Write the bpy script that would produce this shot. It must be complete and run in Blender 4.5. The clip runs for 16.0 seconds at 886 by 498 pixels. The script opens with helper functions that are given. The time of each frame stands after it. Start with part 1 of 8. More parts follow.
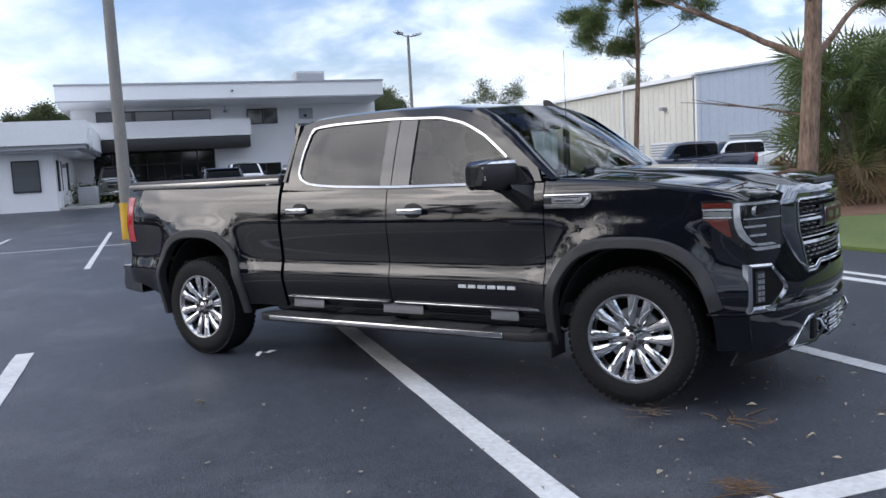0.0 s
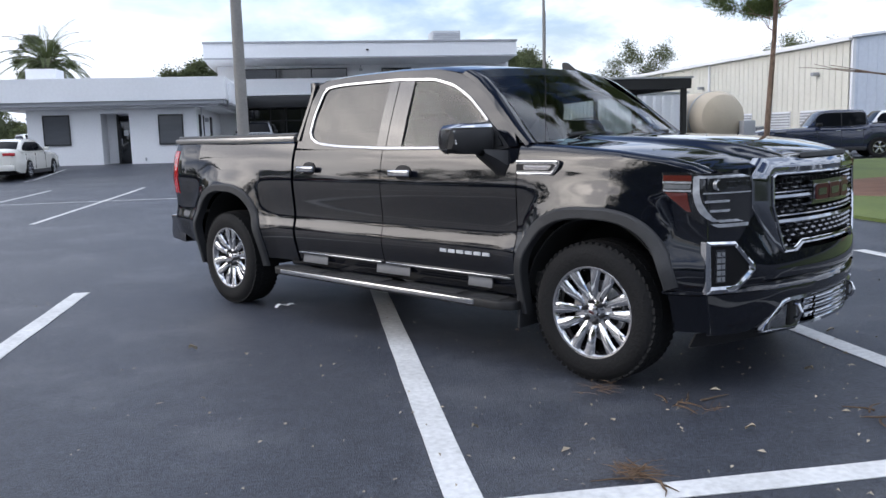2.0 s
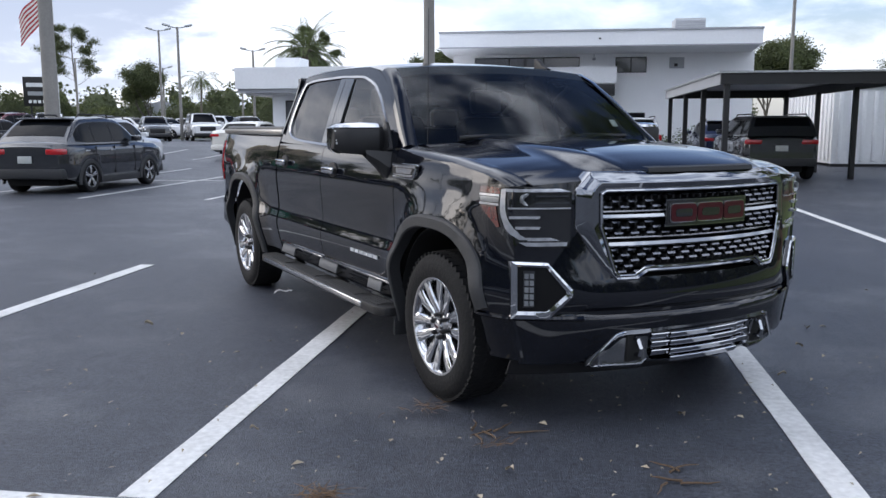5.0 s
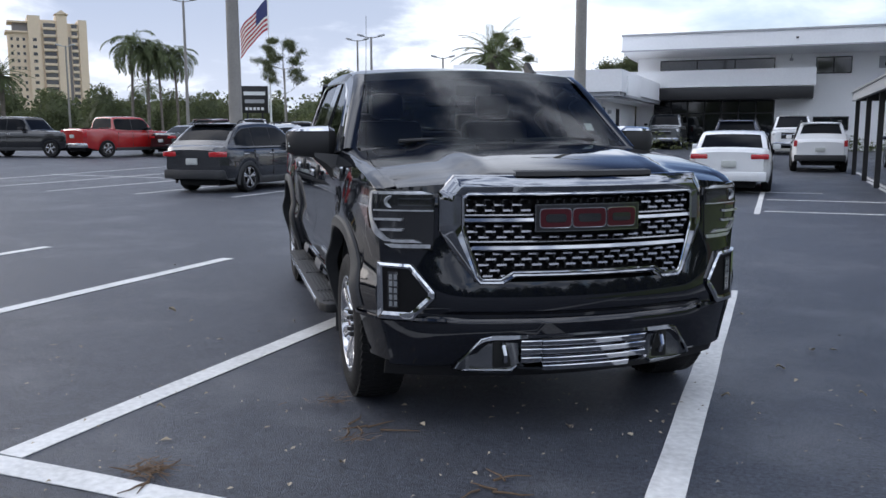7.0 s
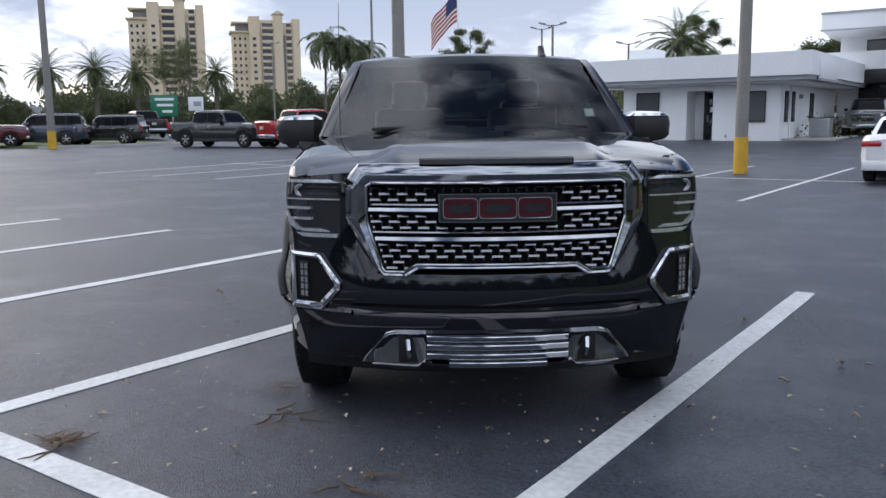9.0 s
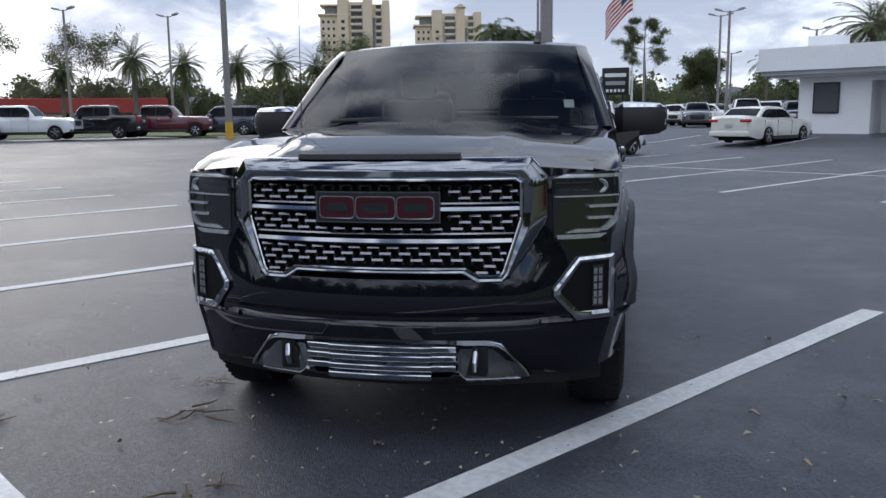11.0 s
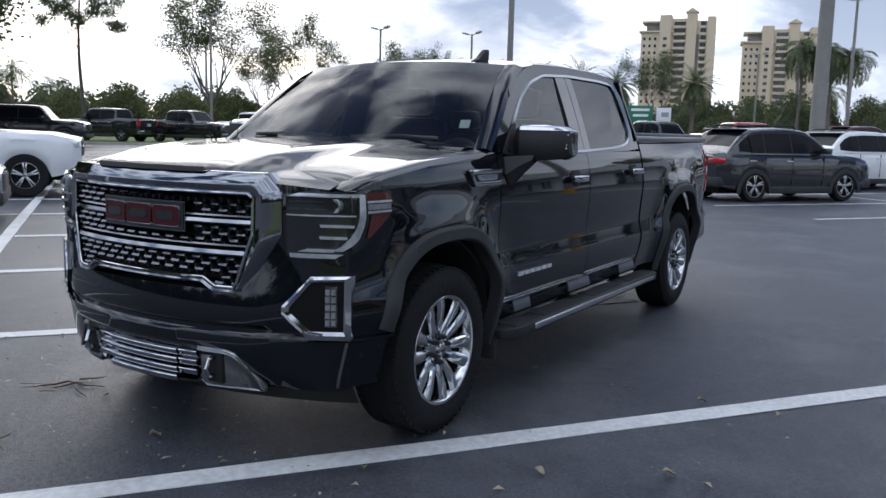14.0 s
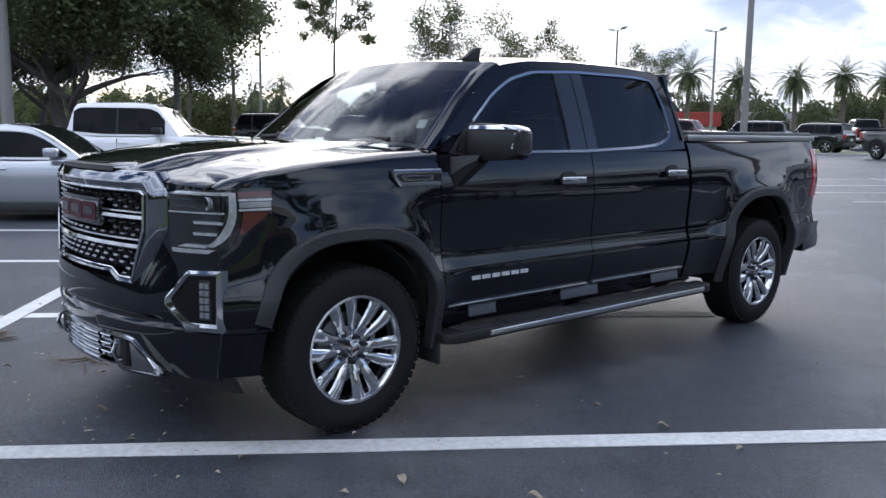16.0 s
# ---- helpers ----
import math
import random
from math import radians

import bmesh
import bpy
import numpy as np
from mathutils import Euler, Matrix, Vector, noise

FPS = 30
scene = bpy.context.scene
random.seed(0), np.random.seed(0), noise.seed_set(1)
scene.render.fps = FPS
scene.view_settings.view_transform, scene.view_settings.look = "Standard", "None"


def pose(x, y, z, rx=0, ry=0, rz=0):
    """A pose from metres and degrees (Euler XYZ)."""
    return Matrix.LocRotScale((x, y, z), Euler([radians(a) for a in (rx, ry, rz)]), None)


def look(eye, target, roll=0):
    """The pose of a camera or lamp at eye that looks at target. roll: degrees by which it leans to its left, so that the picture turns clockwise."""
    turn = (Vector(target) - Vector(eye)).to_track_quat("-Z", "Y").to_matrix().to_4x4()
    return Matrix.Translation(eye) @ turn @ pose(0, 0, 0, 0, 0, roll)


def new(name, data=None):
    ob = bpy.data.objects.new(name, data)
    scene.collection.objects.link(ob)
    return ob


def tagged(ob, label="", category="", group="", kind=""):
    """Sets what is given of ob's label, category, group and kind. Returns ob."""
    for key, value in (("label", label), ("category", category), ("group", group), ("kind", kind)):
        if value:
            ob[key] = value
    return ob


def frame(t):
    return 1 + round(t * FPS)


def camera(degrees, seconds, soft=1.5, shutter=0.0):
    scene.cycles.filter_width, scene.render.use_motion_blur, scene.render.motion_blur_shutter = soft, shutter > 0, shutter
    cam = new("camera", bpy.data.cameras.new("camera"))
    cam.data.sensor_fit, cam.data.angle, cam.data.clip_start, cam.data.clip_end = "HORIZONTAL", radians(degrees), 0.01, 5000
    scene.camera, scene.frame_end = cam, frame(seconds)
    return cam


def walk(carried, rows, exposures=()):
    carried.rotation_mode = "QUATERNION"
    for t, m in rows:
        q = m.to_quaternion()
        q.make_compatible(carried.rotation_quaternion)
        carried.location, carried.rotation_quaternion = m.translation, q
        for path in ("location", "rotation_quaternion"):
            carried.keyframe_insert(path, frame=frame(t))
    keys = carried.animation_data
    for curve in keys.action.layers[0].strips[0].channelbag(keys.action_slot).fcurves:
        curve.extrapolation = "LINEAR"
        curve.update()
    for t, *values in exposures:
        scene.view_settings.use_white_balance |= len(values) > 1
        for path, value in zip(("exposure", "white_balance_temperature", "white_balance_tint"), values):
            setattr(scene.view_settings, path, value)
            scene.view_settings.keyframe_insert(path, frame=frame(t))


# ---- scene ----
cam = camera(55.6, 16.0)
PATH = [
    (0, (-0.126, 0.047, 1.455), (0.531, 1.926, 1.259), -3.1),
    (0.5, (0.017, -0.101, 1.453), (0.656, 1.78, 1.216), -2.8),
    (1, (0.266, -0.188, 1.44), (0.802, 1.718, 1.16), -1.7),
    (1.5, (0.573, -0.17, 1.427), (0.965, 1.773, 1.157), -0.8),
    (2, (0.88, -0.2, 1.42), (1.206, 1.755, 1.148), -1.6),
    (2.5, (1.245, -0.277, 1.429), (1.472, 1.69, 1.149), -1.6),
    (3, (1.591, -0.232, 1.408), (1.694, 1.746, 1.127), -1.5),
    (3.5, (1.969, -0.187, 1.426), (1.969, 1.794, 1.154), -1.6),
    (4, (2.391, -0.229, 1.429), (2.27, 1.748, 1.149), -1.0),
    (4.2, (2.543, -0.216, 1.435), (2.38, 1.757, 1.151), -0.7),
    (6.3, (4.053, 0.107, 1.475), (3.529, 2.018, 1.207), -0.7),
    (6.5, (4.23, 0.13, 1.454), (3.636, 2.022, 1.196), -0.8),
    (7, (4.604, 0.203, 1.448), (3.873, 2.044, 1.171), -0.1),
    (7.5, (4.894, 0.374, 1.429), (4.045, 2.161, 1.133), 0.4),
    (8, (5.148, 0.571, 1.451), (4.208, 2.313, 1.165), 0.4),
    (8.5, (5.454, 0.722, 1.435), (4.403, 2.4, 1.153), -0.6),
    (9, (5.696, 0.931, 1.426), (4.562, 2.55, 1.128), -0.7),
    (9.2, (5.75, 1.043, 1.426), (4.597, 2.647, 1.118), -0.8),
    (11.3, (6.659, 2.088, 1.407), (5.158, 3.374, 1.098), -0.4),
    (11.5, (6.808, 2.172, 1.394), (5.273, 3.416, 1.086), -0.2),
    (12, (7.071, 2.458, 1.404), (5.434, 3.564, 1.093), -0.1),
    (12.5, (7.231, 2.82, 1.422), (5.522, 3.815, 1.121), -0.8),
    (13, (7.461, 3.162, 1.415), (5.705, 4.072, 1.117), -0.1),
    (13.5, (7.613, 3.532, 1.411), (5.821, 4.371, 1.124), 0.8),
    (14, (7.663, 3.918, 1.438), (5.827, 4.66, 1.159), 1.4),
    (14.5, (7.801, 4.336, 1.426), (5.916, 4.933, 1.129), 0.8),
    (15, (7.854, 4.725, 1.414), (5.942, 5.224, 1.098), 0.4),
    (15.5, (7.883, 5.083, 1.43), (5.936, 5.435, 1.138), 0.3),
    (16, (7.97, 5.463, 1.446), (5.997, 5.634, 1.165), 0.7),
]
walk(cam, [(t, look(eye, target, roll)) for t, eye, target, roll in PATH],
     [(0, 0.48, 6500, 13), (1, 0.6, 6500, 13), (3.5, 0.64, 6700, 13), (7, 0.48, 6650, 13), (9, 0.42, 6680, 13), (11.5, 0.23, 6550, 12), (12.5, 0.22, 6450, 12), (14, 0.3, 6450, 12), (15, 0.48, 6450, 13), (15.5, 0.62, 6400, 13), (16, 0.64, 6400, 13)])

# ---- light ----
SUN_AZ, SUN_EL = 168.0, 21.0          # degrees, from +x towards +y; height over the horizon


def sky_nodes():
    """Evening sky: clear blue from the Sky Texture under broken cloud that is brightest round the hidden sun."""
    w = bpy.data.worlds.new("evening_sky")
    scene.world = w
    w.use_nodes = True
    n, l = w.node_tree.nodes, w.node_tree.links
    n.clear()

    def mth(op, a, b=None, c=None):
        q = n.new("ShaderNodeMath")
        q.operation = op
        for k, v in enumerate((a, b, c)):
            if v is None:
                continue
            if isinstance(v, (int, float)):
                q.inputs[k].default_value = v
            else:
                l.new(v, q.inputs[k])
        return q.outputs[0]

    def ramp(fac, stops):
        q = n.new("ShaderNodeValToRGB")
        q.color_ramp.interpolation = "EASE"
        e = q.color_ramp.elements
        e[0].position, e[0].color = stops[0][0], (*stops[0][1], 1)
        e[1].position, e[1].color = stops[1][0], (*stops[1][1], 1)
        for p, c in stops[2:]:
            x = e.new(p)
            x.color = (*c, 1)
        l.new(fac, q.inputs[0])
        return q.outputs[0]

    def mix(fac, a, b, kind="MIX"):
        q = n.new("ShaderNodeMix")
        q.data_type, q.blend_type = "RGBA", kind
        if isinstance(fac, (int, float)):
            q.inputs[0].default_value = fac
        else:
            l.new(fac, q.inputs[0])
        for k, v in ((6, a), (7, b)):
            if isinstance(v, tuple):
                q.inputs[k].default_value = (*v, 1)
            else:
                l.new(v, q.inputs[k])
        return q.outputs[2]

    def noise_at(vec, scale, detail, rough, dist=0.0):
        q = n.new("ShaderNodeTexNoise")
        q.inputs["Scale"].default_value, q.inputs["Detail"].default_value = scale, detail
        q.inputs["Roughness"].default_value, q.inputs["Distortion"].default_value = rough, dist
        l.new(vec, q.inputs["Vector"])
        return q.outputs[0]

    co = n.new("ShaderNodeTexCoord").outputs["Generated"]
    sep = n.new("ShaderNodeSeparateXYZ")
    l.new(co, sep.inputs[0])
    up = mth("ADD", mth("MAXIMUM", sep.outputs[2], 0.0), 0.30)
    flat = n.new("ShaderNodeCombineXYZ")
    l.new(mth("DIVIDE", sep.outputs[0], up), flat.inputs[0])
    l.new(mth("DIVIDE", sep.outputs[1], up), flat.inputs[1])
    sky = n.new("ShaderNodeTexSky")
    sky.sky_type, sky.sun_disc = "NISHITA", False
    sky.sun_elevation, sky.sun_rotation = radians(SUN_EL), radians(90 - SUN_AZ)
    sky.air_density, sky.dust_density = 1.2, 1.5
    clear = mix(1.0, sky.outputs[0], (SKY_GAIN * 0.85, SKY_GAIN * 0.95, SKY_GAIN * 1.3), "MULTIPLY")
    # the blue deepens towards the zenith
    deep = n.new("ShaderNodeMapRange")
    deep.inputs["From Min"].default_value, deep.inputs["From Max"].default_value = 0.2, 0.55
    deep.inputs["To Min"].default_value, deep.inputs["To Max"].default_value = 1.0, 0.34
    l.new(sep.outputs[2], deep.inputs[0])
    dim = n.new("ShaderNodeVectorMath")
    dim.operation = "SCALE"
    l.new(clear, dim.inputs[0])
    l.new(deep.outputs[0], dim.inputs["Scale"])
    clear = dim.outputs[0]
    # nearness to the hidden sun
    sd = n.new("ShaderNodeVectorMath")
    sd.operation = "DOT_PRODUCT"
    l.new(co, sd.inputs[0])
    a, e = radians(SUN_AZ), radians(SUN_EL)
    sd.inputs[1].default_value = (math.cos(a) * math.cos(e), math.sin(a) * math.cos(e), math.sin(e))
    near = mth("POWER", mth("MAXIMUM", sd.outputs["Value"], 0.0), 6.0)
    big = noise_at(flat.outputs[0], 2.1, 7.0, 0.52, 0.3)
    fine = noise_at(flat.outputs[0], 5.0, 8.0, 0.6, 0.4)
    dens = mth("ADD", mth("MULTIPLY", big, 0.72), mth("MULTIPLY", fine, 0.28))

    def lobe(az, el, k):
        """How near a direction is to a point of the sky."""
        q = n.new("ShaderNodeVectorMath")
        q.operation = "DOT_PRODUCT"
        l.new(co, q.inputs[0])
        a, e = radians(az), radians(el)
        q.inputs[1].default_value = (math.cos(a) * math.cos(e), math.sin(a) * math.cos(e), math.sin(e))
        return mth("POWER", mth("MAXIMUM", q.outputs["Value"], 0.0), k)

    # the heavy bank over the lot, the low grey band beside it and the thin bright veil round them
    # Lobes above 20 degrees are unseen, added to shape the truck's reflections.
    for az, el, k, aim, much in ((150, 82, 5.0, 0.33, 0.36), (138, 32, 10.0, 0.60, 0.7), (186, 13, 36.0, 0.47, 0.8), (84, 38, 9.0, 0.38, 0.85), (190, 44, 16.0, 0.43, 0.2), (112, 32, 14.0, 0.60, 0.6), (92, 7, 60.0, 0.45, 0.6), (88, 25, 26.0, 0.37, 0.85), (64, 14, 9.0, 0.43, 0.7), (140, 4, 90.0, 0.47, 0.6), (168, 9, 50.0, 0.465, 0.85), (104, 8, 120.0, 0.465, 0.7), (130, 10, 140.0, 0.64, 0.9), (120, 12, 150.0, 0.64, 0.9), (156, 6, 160.0, 0.58, 0.7)):
        w = mth("MULTIPLY", lobe(az, el, k), much)
        dens = mth("ADD", mth("MULTIPLY", dens, mth("SUBTRACT", 1.0, w)), mth("MULTIPLY", w, aim))
    cover = ramp(dens, [(0.415, (0, 0, 0)), (0.485, (1, 1, 1))])
    core = ramp(dens, [(0.485, (0, 0, 0)), (0.57, (1, 1, 1))])
    thin = mix(near, (0.68, 0.76, 0.88), (1.28, 1.29, 1.31))
    thick = mix(near, (0.30, 0.36, 0.47), (0.26, 0.325, 0.45))
    cloud = mix(core, thin, thick)
    cloud = mix(1.0, cloud, (CLOUD_GAIN, CLOUD_GAIN, CLOUD_GAIN), "MULTIPLY")
    both = mix(cover, clear, cloud)
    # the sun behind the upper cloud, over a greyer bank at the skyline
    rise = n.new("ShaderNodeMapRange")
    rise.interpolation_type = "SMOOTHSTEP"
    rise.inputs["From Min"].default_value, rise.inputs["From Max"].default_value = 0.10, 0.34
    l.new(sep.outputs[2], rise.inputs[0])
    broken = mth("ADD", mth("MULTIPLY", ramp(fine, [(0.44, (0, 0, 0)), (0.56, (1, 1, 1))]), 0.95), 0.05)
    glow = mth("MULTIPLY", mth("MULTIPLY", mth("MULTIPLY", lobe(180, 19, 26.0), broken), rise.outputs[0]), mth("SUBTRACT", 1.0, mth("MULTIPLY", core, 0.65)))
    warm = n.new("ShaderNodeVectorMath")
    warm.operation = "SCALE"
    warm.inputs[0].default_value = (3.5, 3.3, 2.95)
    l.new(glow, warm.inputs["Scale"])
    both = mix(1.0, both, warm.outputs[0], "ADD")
    haze = ramp(sep.outputs[2], [(0.0, (1, 1, 1)), (0.16, (0, 0, 0))])
    low = mix(near, (0.70, 0.77, 0.87), (1.2, 1.21, 1.24))
    both = mix(mth("MULTIPLY", haze, 0.38), both, low)
    # an overcast dome is brighter overhead than at its foot
    dome = n.new("ShaderNodeMapRange")
    dome.interpolation_type = "SMOOTHSTEP"
    dome.inputs["From Min"].default_value, dome.inputs["From Max"].default_value = 0.22, 0.75
    dome.inputs["To Min"].default_value, dome.inputs["To Max"].default_value = 1.0, ZENITH
    l.new(sep.outputs[2], dome.inputs[0])
    lit = n.new("ShaderNodeVectorMath")
    lit.operation = "SCALE"
    l.new(both, lit.inputs[0])
    l.new(dome.outputs[0], lit.inputs["Scale"])
    both = lit.outputs[0]
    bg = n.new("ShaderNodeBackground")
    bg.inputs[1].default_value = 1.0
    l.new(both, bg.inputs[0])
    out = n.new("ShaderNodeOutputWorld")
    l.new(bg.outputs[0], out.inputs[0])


SKY_GAIN, CLOUD_GAIN, ZENITH = 0.13, 1.3, 1.6
sky_nodes()
sun = new("sun", bpy.data.lights.new("sun", "SUN"))
sun.data.energy, sun.data.angle, sun.data.color = 0.4, radians(34), (1.0, 0.96, 0.9)
sun.matrix_world = look((math.cos(radians(SUN_AZ)) * math.cos(radians(SUN_EL)) * 200, math.sin(radians(SUN_AZ)) * math.cos(radians(SUN_EL)) * 200, math.sin(radians(SUN_EL)) * 200), (0, 0, 0))

# ---- materials ----


def material(name, col, rough=0.5, metal=0.0, var=0.12, scale=3.0, fine=40.0, bump=0.0, coat=0.0, other=None, rvar=0.1, spec=0.5, island=0.0, stretch=(1, 1, 1), emit=0.0):
    """A Principled surface whose colour and gloss vary at two scales, in metres."""
    m = bpy.data.materials.new(name)
    m.use_nodes = True
    n, l = m.node_tree.nodes, m.node_tree.links
    p = n["Principled BSDF"]
    p.inputs["Metallic"].default_value, p.inputs["Coat Weight"].default_value = metal, coat
    p.inputs["Coat Roughness"].default_value, p.inputs["Specular IOR Level"].default_value = 0.03, spec
    tc = n.new("ShaderNodeTexCoord")
    mp = n.new("ShaderNodeMapping")
    mp.inputs["Scale"].default_value = stretch
    l.new(tc.outputs["Object"], mp.inputs[0])
    big = n.new("ShaderNodeTexNoise")
    big.inputs["Scale"].default_value, big.inputs["Detail"].default_value = scale, 5
    small = n.new("ShaderNodeTexNoise")
    small.inputs["Scale"].default_value, small.inputs["Detail"].default_value = fine, 3
    for q in (big, small):
        l.new(mp.outputs[0], q.inputs["Vector"])
    add = n.new("ShaderNodeMath")
    add.operation = "ADD"
    l.new(big.outputs[0], add.inputs[0])
    l.new(small.outputs[0], add.inputs[1])
    src = add.outputs[0]
    if island:
        gi = n.new("ShaderNodeNewGeometry")
        a2 = n.new("ShaderNodeMath")
        a2.operation = "MULTIPLY_ADD"
        l.new(gi.outputs["Random Per Island"], a2.inputs[0])
        a2.inputs[1].default_value = island
        l.new(src, a2.inputs[2])
        src = a2.outputs[0]
    rm = n.new("ShaderNodeMapRange")
    rm.inputs["From Min"].default_value, rm.inputs["From Max"].default_value = 0.6, 1.4 + island
    l.new(src, rm.inputs[0])
    mx = n.new("ShaderNodeMix")
    mx.data_type = "RGBA"
    lo = [c * (1 - var) for c in col]
    hi = list(other) if other else [min(1, c * (1 + var)) for c in col]
    mx.inputs[6].default_value, mx.inputs[7].default_value = (*lo, 1), (*hi, 1)
    l.new(rm.outputs[0], mx.inputs[0])
    l.new(mx.outputs[2], p.inputs["Base Color"])
    rr = n.new("ShaderNodeMapRange")
    rr.inputs["To Min"].default_value, rr.inputs["To Max"].default_value = max(0.0, rough - rvar * rough), min(1, rough + rvar * rough)
    l.new(big.outputs[0], rr.inputs[0])
    l.new(rr.outputs[0], p.inputs["Roughness"])
    if bump:
        b = n.new("ShaderNodeBump")
        b.inputs["Strength"].default_value, b.inputs["Distance"].default_value = bump, 0.02
        l.new(small.outputs[0], b.inputs["Height"])
        l.new(b.outputs[0], p.inputs["Normal"])
    if emit:
        p.inputs["Emission Color"].default_value, p.inputs["Emission Strength"].default_value = (*col, 1), emit
    return m


def glass(name, tint, rough=0.0, ior=1.62):
    """A thin pane: it lets tinted light through and mirrors by the angle."""
    m = bpy.data.materials.new(name)
    m.use_nodes = True
    n, l = m.node_tree.nodes, m.node_tree.links
    n.clear()
    t, g, f, x, o = (n.new("ShaderNode" + k) for k in ("BsdfTransparent", "BsdfGlossy", "Fresnel", "MixShader", "OutputMaterial"))
    t.inputs[0].default_value = (*tint, 1)
    g.inputs["Roughness"].default_value = rough
    f.inputs[0].default_value = ior
    l.new(f.outputs[0], x.inputs[0])
    l.new(t.outputs[0], x.inputs[1])
    l.new(g.outputs[0], x.inputs[2])
    l.new(x.outputs[0], o.inputs[0])
    return m


def asphalt_material():
    m = material("asphalt", (0.037, 0.042, 0.054), 0.46, var=0.3, scale=0.22, fine=9.0, other=(0.06, 0.066, 0.083), rvar=0.35, spec=0.36)
    n, l = m.node_tree.nodes, m.node_tree.links
    p = n["Principled BSDF"]
    tc = n.new("ShaderNodeTexCoord")
    grit = n.new("ShaderNodeTexNoise")
    grit.inputs["Scale"].default_value, grit.inputs["Detail"].default_value = 130.0, 4.0
    l.new(tc.outputs["Object"], grit.inputs["Vector"])
    # pale scuffs and dusty blotches
    blot = n.new("ShaderNodeTexNoise")
    blot.inputs["Scale"].default_value, blot.inputs["Detail"].default_value, blot.inputs["Roughness"].default_value = 0.75, 9.0, 0.66
    l.new(tc.outputs["Object"], blot.inputs["Vector"])
    br = n.new("ShaderNodeMapRange")
    br.inputs["From Min"].default_value, br.inputs["From Max"].default_value = 0.50, 0.68
    l.new(blot.outputs[0], br.inputs[0])
    gr = n.new("ShaderNodeMapRange")
    gr.inputs["From Min"].default_value, gr.inputs["From Max"].default_value = 0.4, 0.7
    l.new(grit.outputs[0], gr.inputs[0])
    mu = n.new("ShaderNodeMath")
    mu.operation = "MULTIPLY"
    l.new(br.outputs[0], mu.inputs[0])
    l.new(gr.outputs[0], mu.inputs[1])
    old = p.inputs["Base Color"].links[0].from_socket
    # pale and dark stones in the binder
    stone = n.new("ShaderNodeTexNoise")
    stone.inputs["Scale"].default_value, stone.inputs["Detail"].default_value, stone.inputs["Roughness"].default_value = 48.0, 4.0, 0.75
    l.new(tc.outputs["Object"], stone.inputs["Vector"])
    sr = n.new("ShaderNodeMapRange")
    sr.inputs["From Min"].default_value, sr.inputs["From Max"].default_value = 0.33, 0.67
    sr.inputs["To Min"].default_value, sr.inputs["To Max"].default_value = 0.25, 1.85
    l.new(stone.outputs[0], sr.inputs[0])
    sc = n.new("ShaderNodeVectorMath")
    sc.operation = "SCALE"
    l.new(old, sc.inputs[0])
    l.new(sr.outputs[0], sc.inputs["Scale"])
    old = sc.outputs[0]
    mx = n.new("ShaderNodeMix")
    mx.data_type = "RGBA"
    l.new(mu.outputs[0], mx.inputs[0])
    l.new(old, mx.inputs[6])
    mx.inputs[7].default_value = (0.19, 0.195, 0.205, 1)
    l.new(mx.outputs[2], p.inputs["Base Color"])
    b = n.new("ShaderNodeBump")
    b.inputs["Strength"].default_value, b.inputs["Distance"].default_value = 0.7, 0.013
    l.new(grit.outputs[0], b.inputs["Height"])
    l.new(b.outputs[0], p.inputs["Normal"])
    return m


def leafy(m, share=0.45):
    """Leaves glow a little when the light stands behind them."""
    n, l = m.node_tree.nodes, m.node_tree.links
    p, o = n["Principled BSDF"], n["Material Output"]
    tr, mx = n.new("ShaderNodeBsdfTranslucent"), n.new("ShaderNodeMixShader")
    l.new(p.inputs["Base Color"].links[0].from_socket, tr.inputs[0])
    mx.inputs[0].default_value = share
    l.new(p.outputs[0], mx.inputs[1])
    l.new(tr.outputs[0], mx.inputs[2])
    l.new(mx.outputs[0], o.inputs[0])
    return m


ASPHALT = asphalt_material()
LINE = material("line_paint", (0.62, 0.62, 0.61), 0.7, var=0.28, scale=2.5, fine=28, bump=0.15, other=(0.74, 0.74, 0.73))
GRASS = material("grass", (0.075, 0.12, 0.03), 0.9, var=0.35, scale=0.6, fine=18, bump=0.6, other=(0.15, 0.19, 0.05))
EARTH = material("dry_ground", (0.13, 0.13, 0.07), 0.95, var=0.35, scale=0.05, fine=2.0, other=(0.1, 0.13, 0.05))
MULCH = material("pine_straw_mulch", (0.16, 0.075, 0.045), 0.95, var=0.4, scale=2.0, fine=26, bump=0.8, other=(0.24, 0.13, 0.085))
CONCRETE = material("concrete", (0.38, 0.37, 0.35), 0.85, var=0.15, scale=0.8, fine=20, bump=0.2)
WHITE_WALL = material("white_stucco", (0.8, 0.805, 0.82), 0.85, var=0.05, scale=0.5, fine=14, bump=0.12, other=(0.85, 0.855, 0.865))
WHITE_TRIM = material("white_fascia", (0.78, 0.79, 0.805), 0.6, var=0.05, scale=0.4, fine=8)
GREY_TRIM = material("grey_trim_paint", (0.33, 0.34, 0.36), 0.6, var=0.08, scale=1.0)
FASCIA_AND_ROOM_SHADE = material("black_fascia_and_room_shade", (0.012, 0.012, 0.013), 0.42, var=0.2, scale=0.7)
DARK_GLASS = material("dark_window_glass", (0.012, 0.014, 0.017), 0.05, var=0.2, scale=0.3, spec=0.8)
BLIND_GLASS = material("blind_behind_glass", (0.10, 0.105, 0.115), 0.12, var=0.12, scale=0.8, fine=30, stretch=(1, 1, 8), spec=0.8)
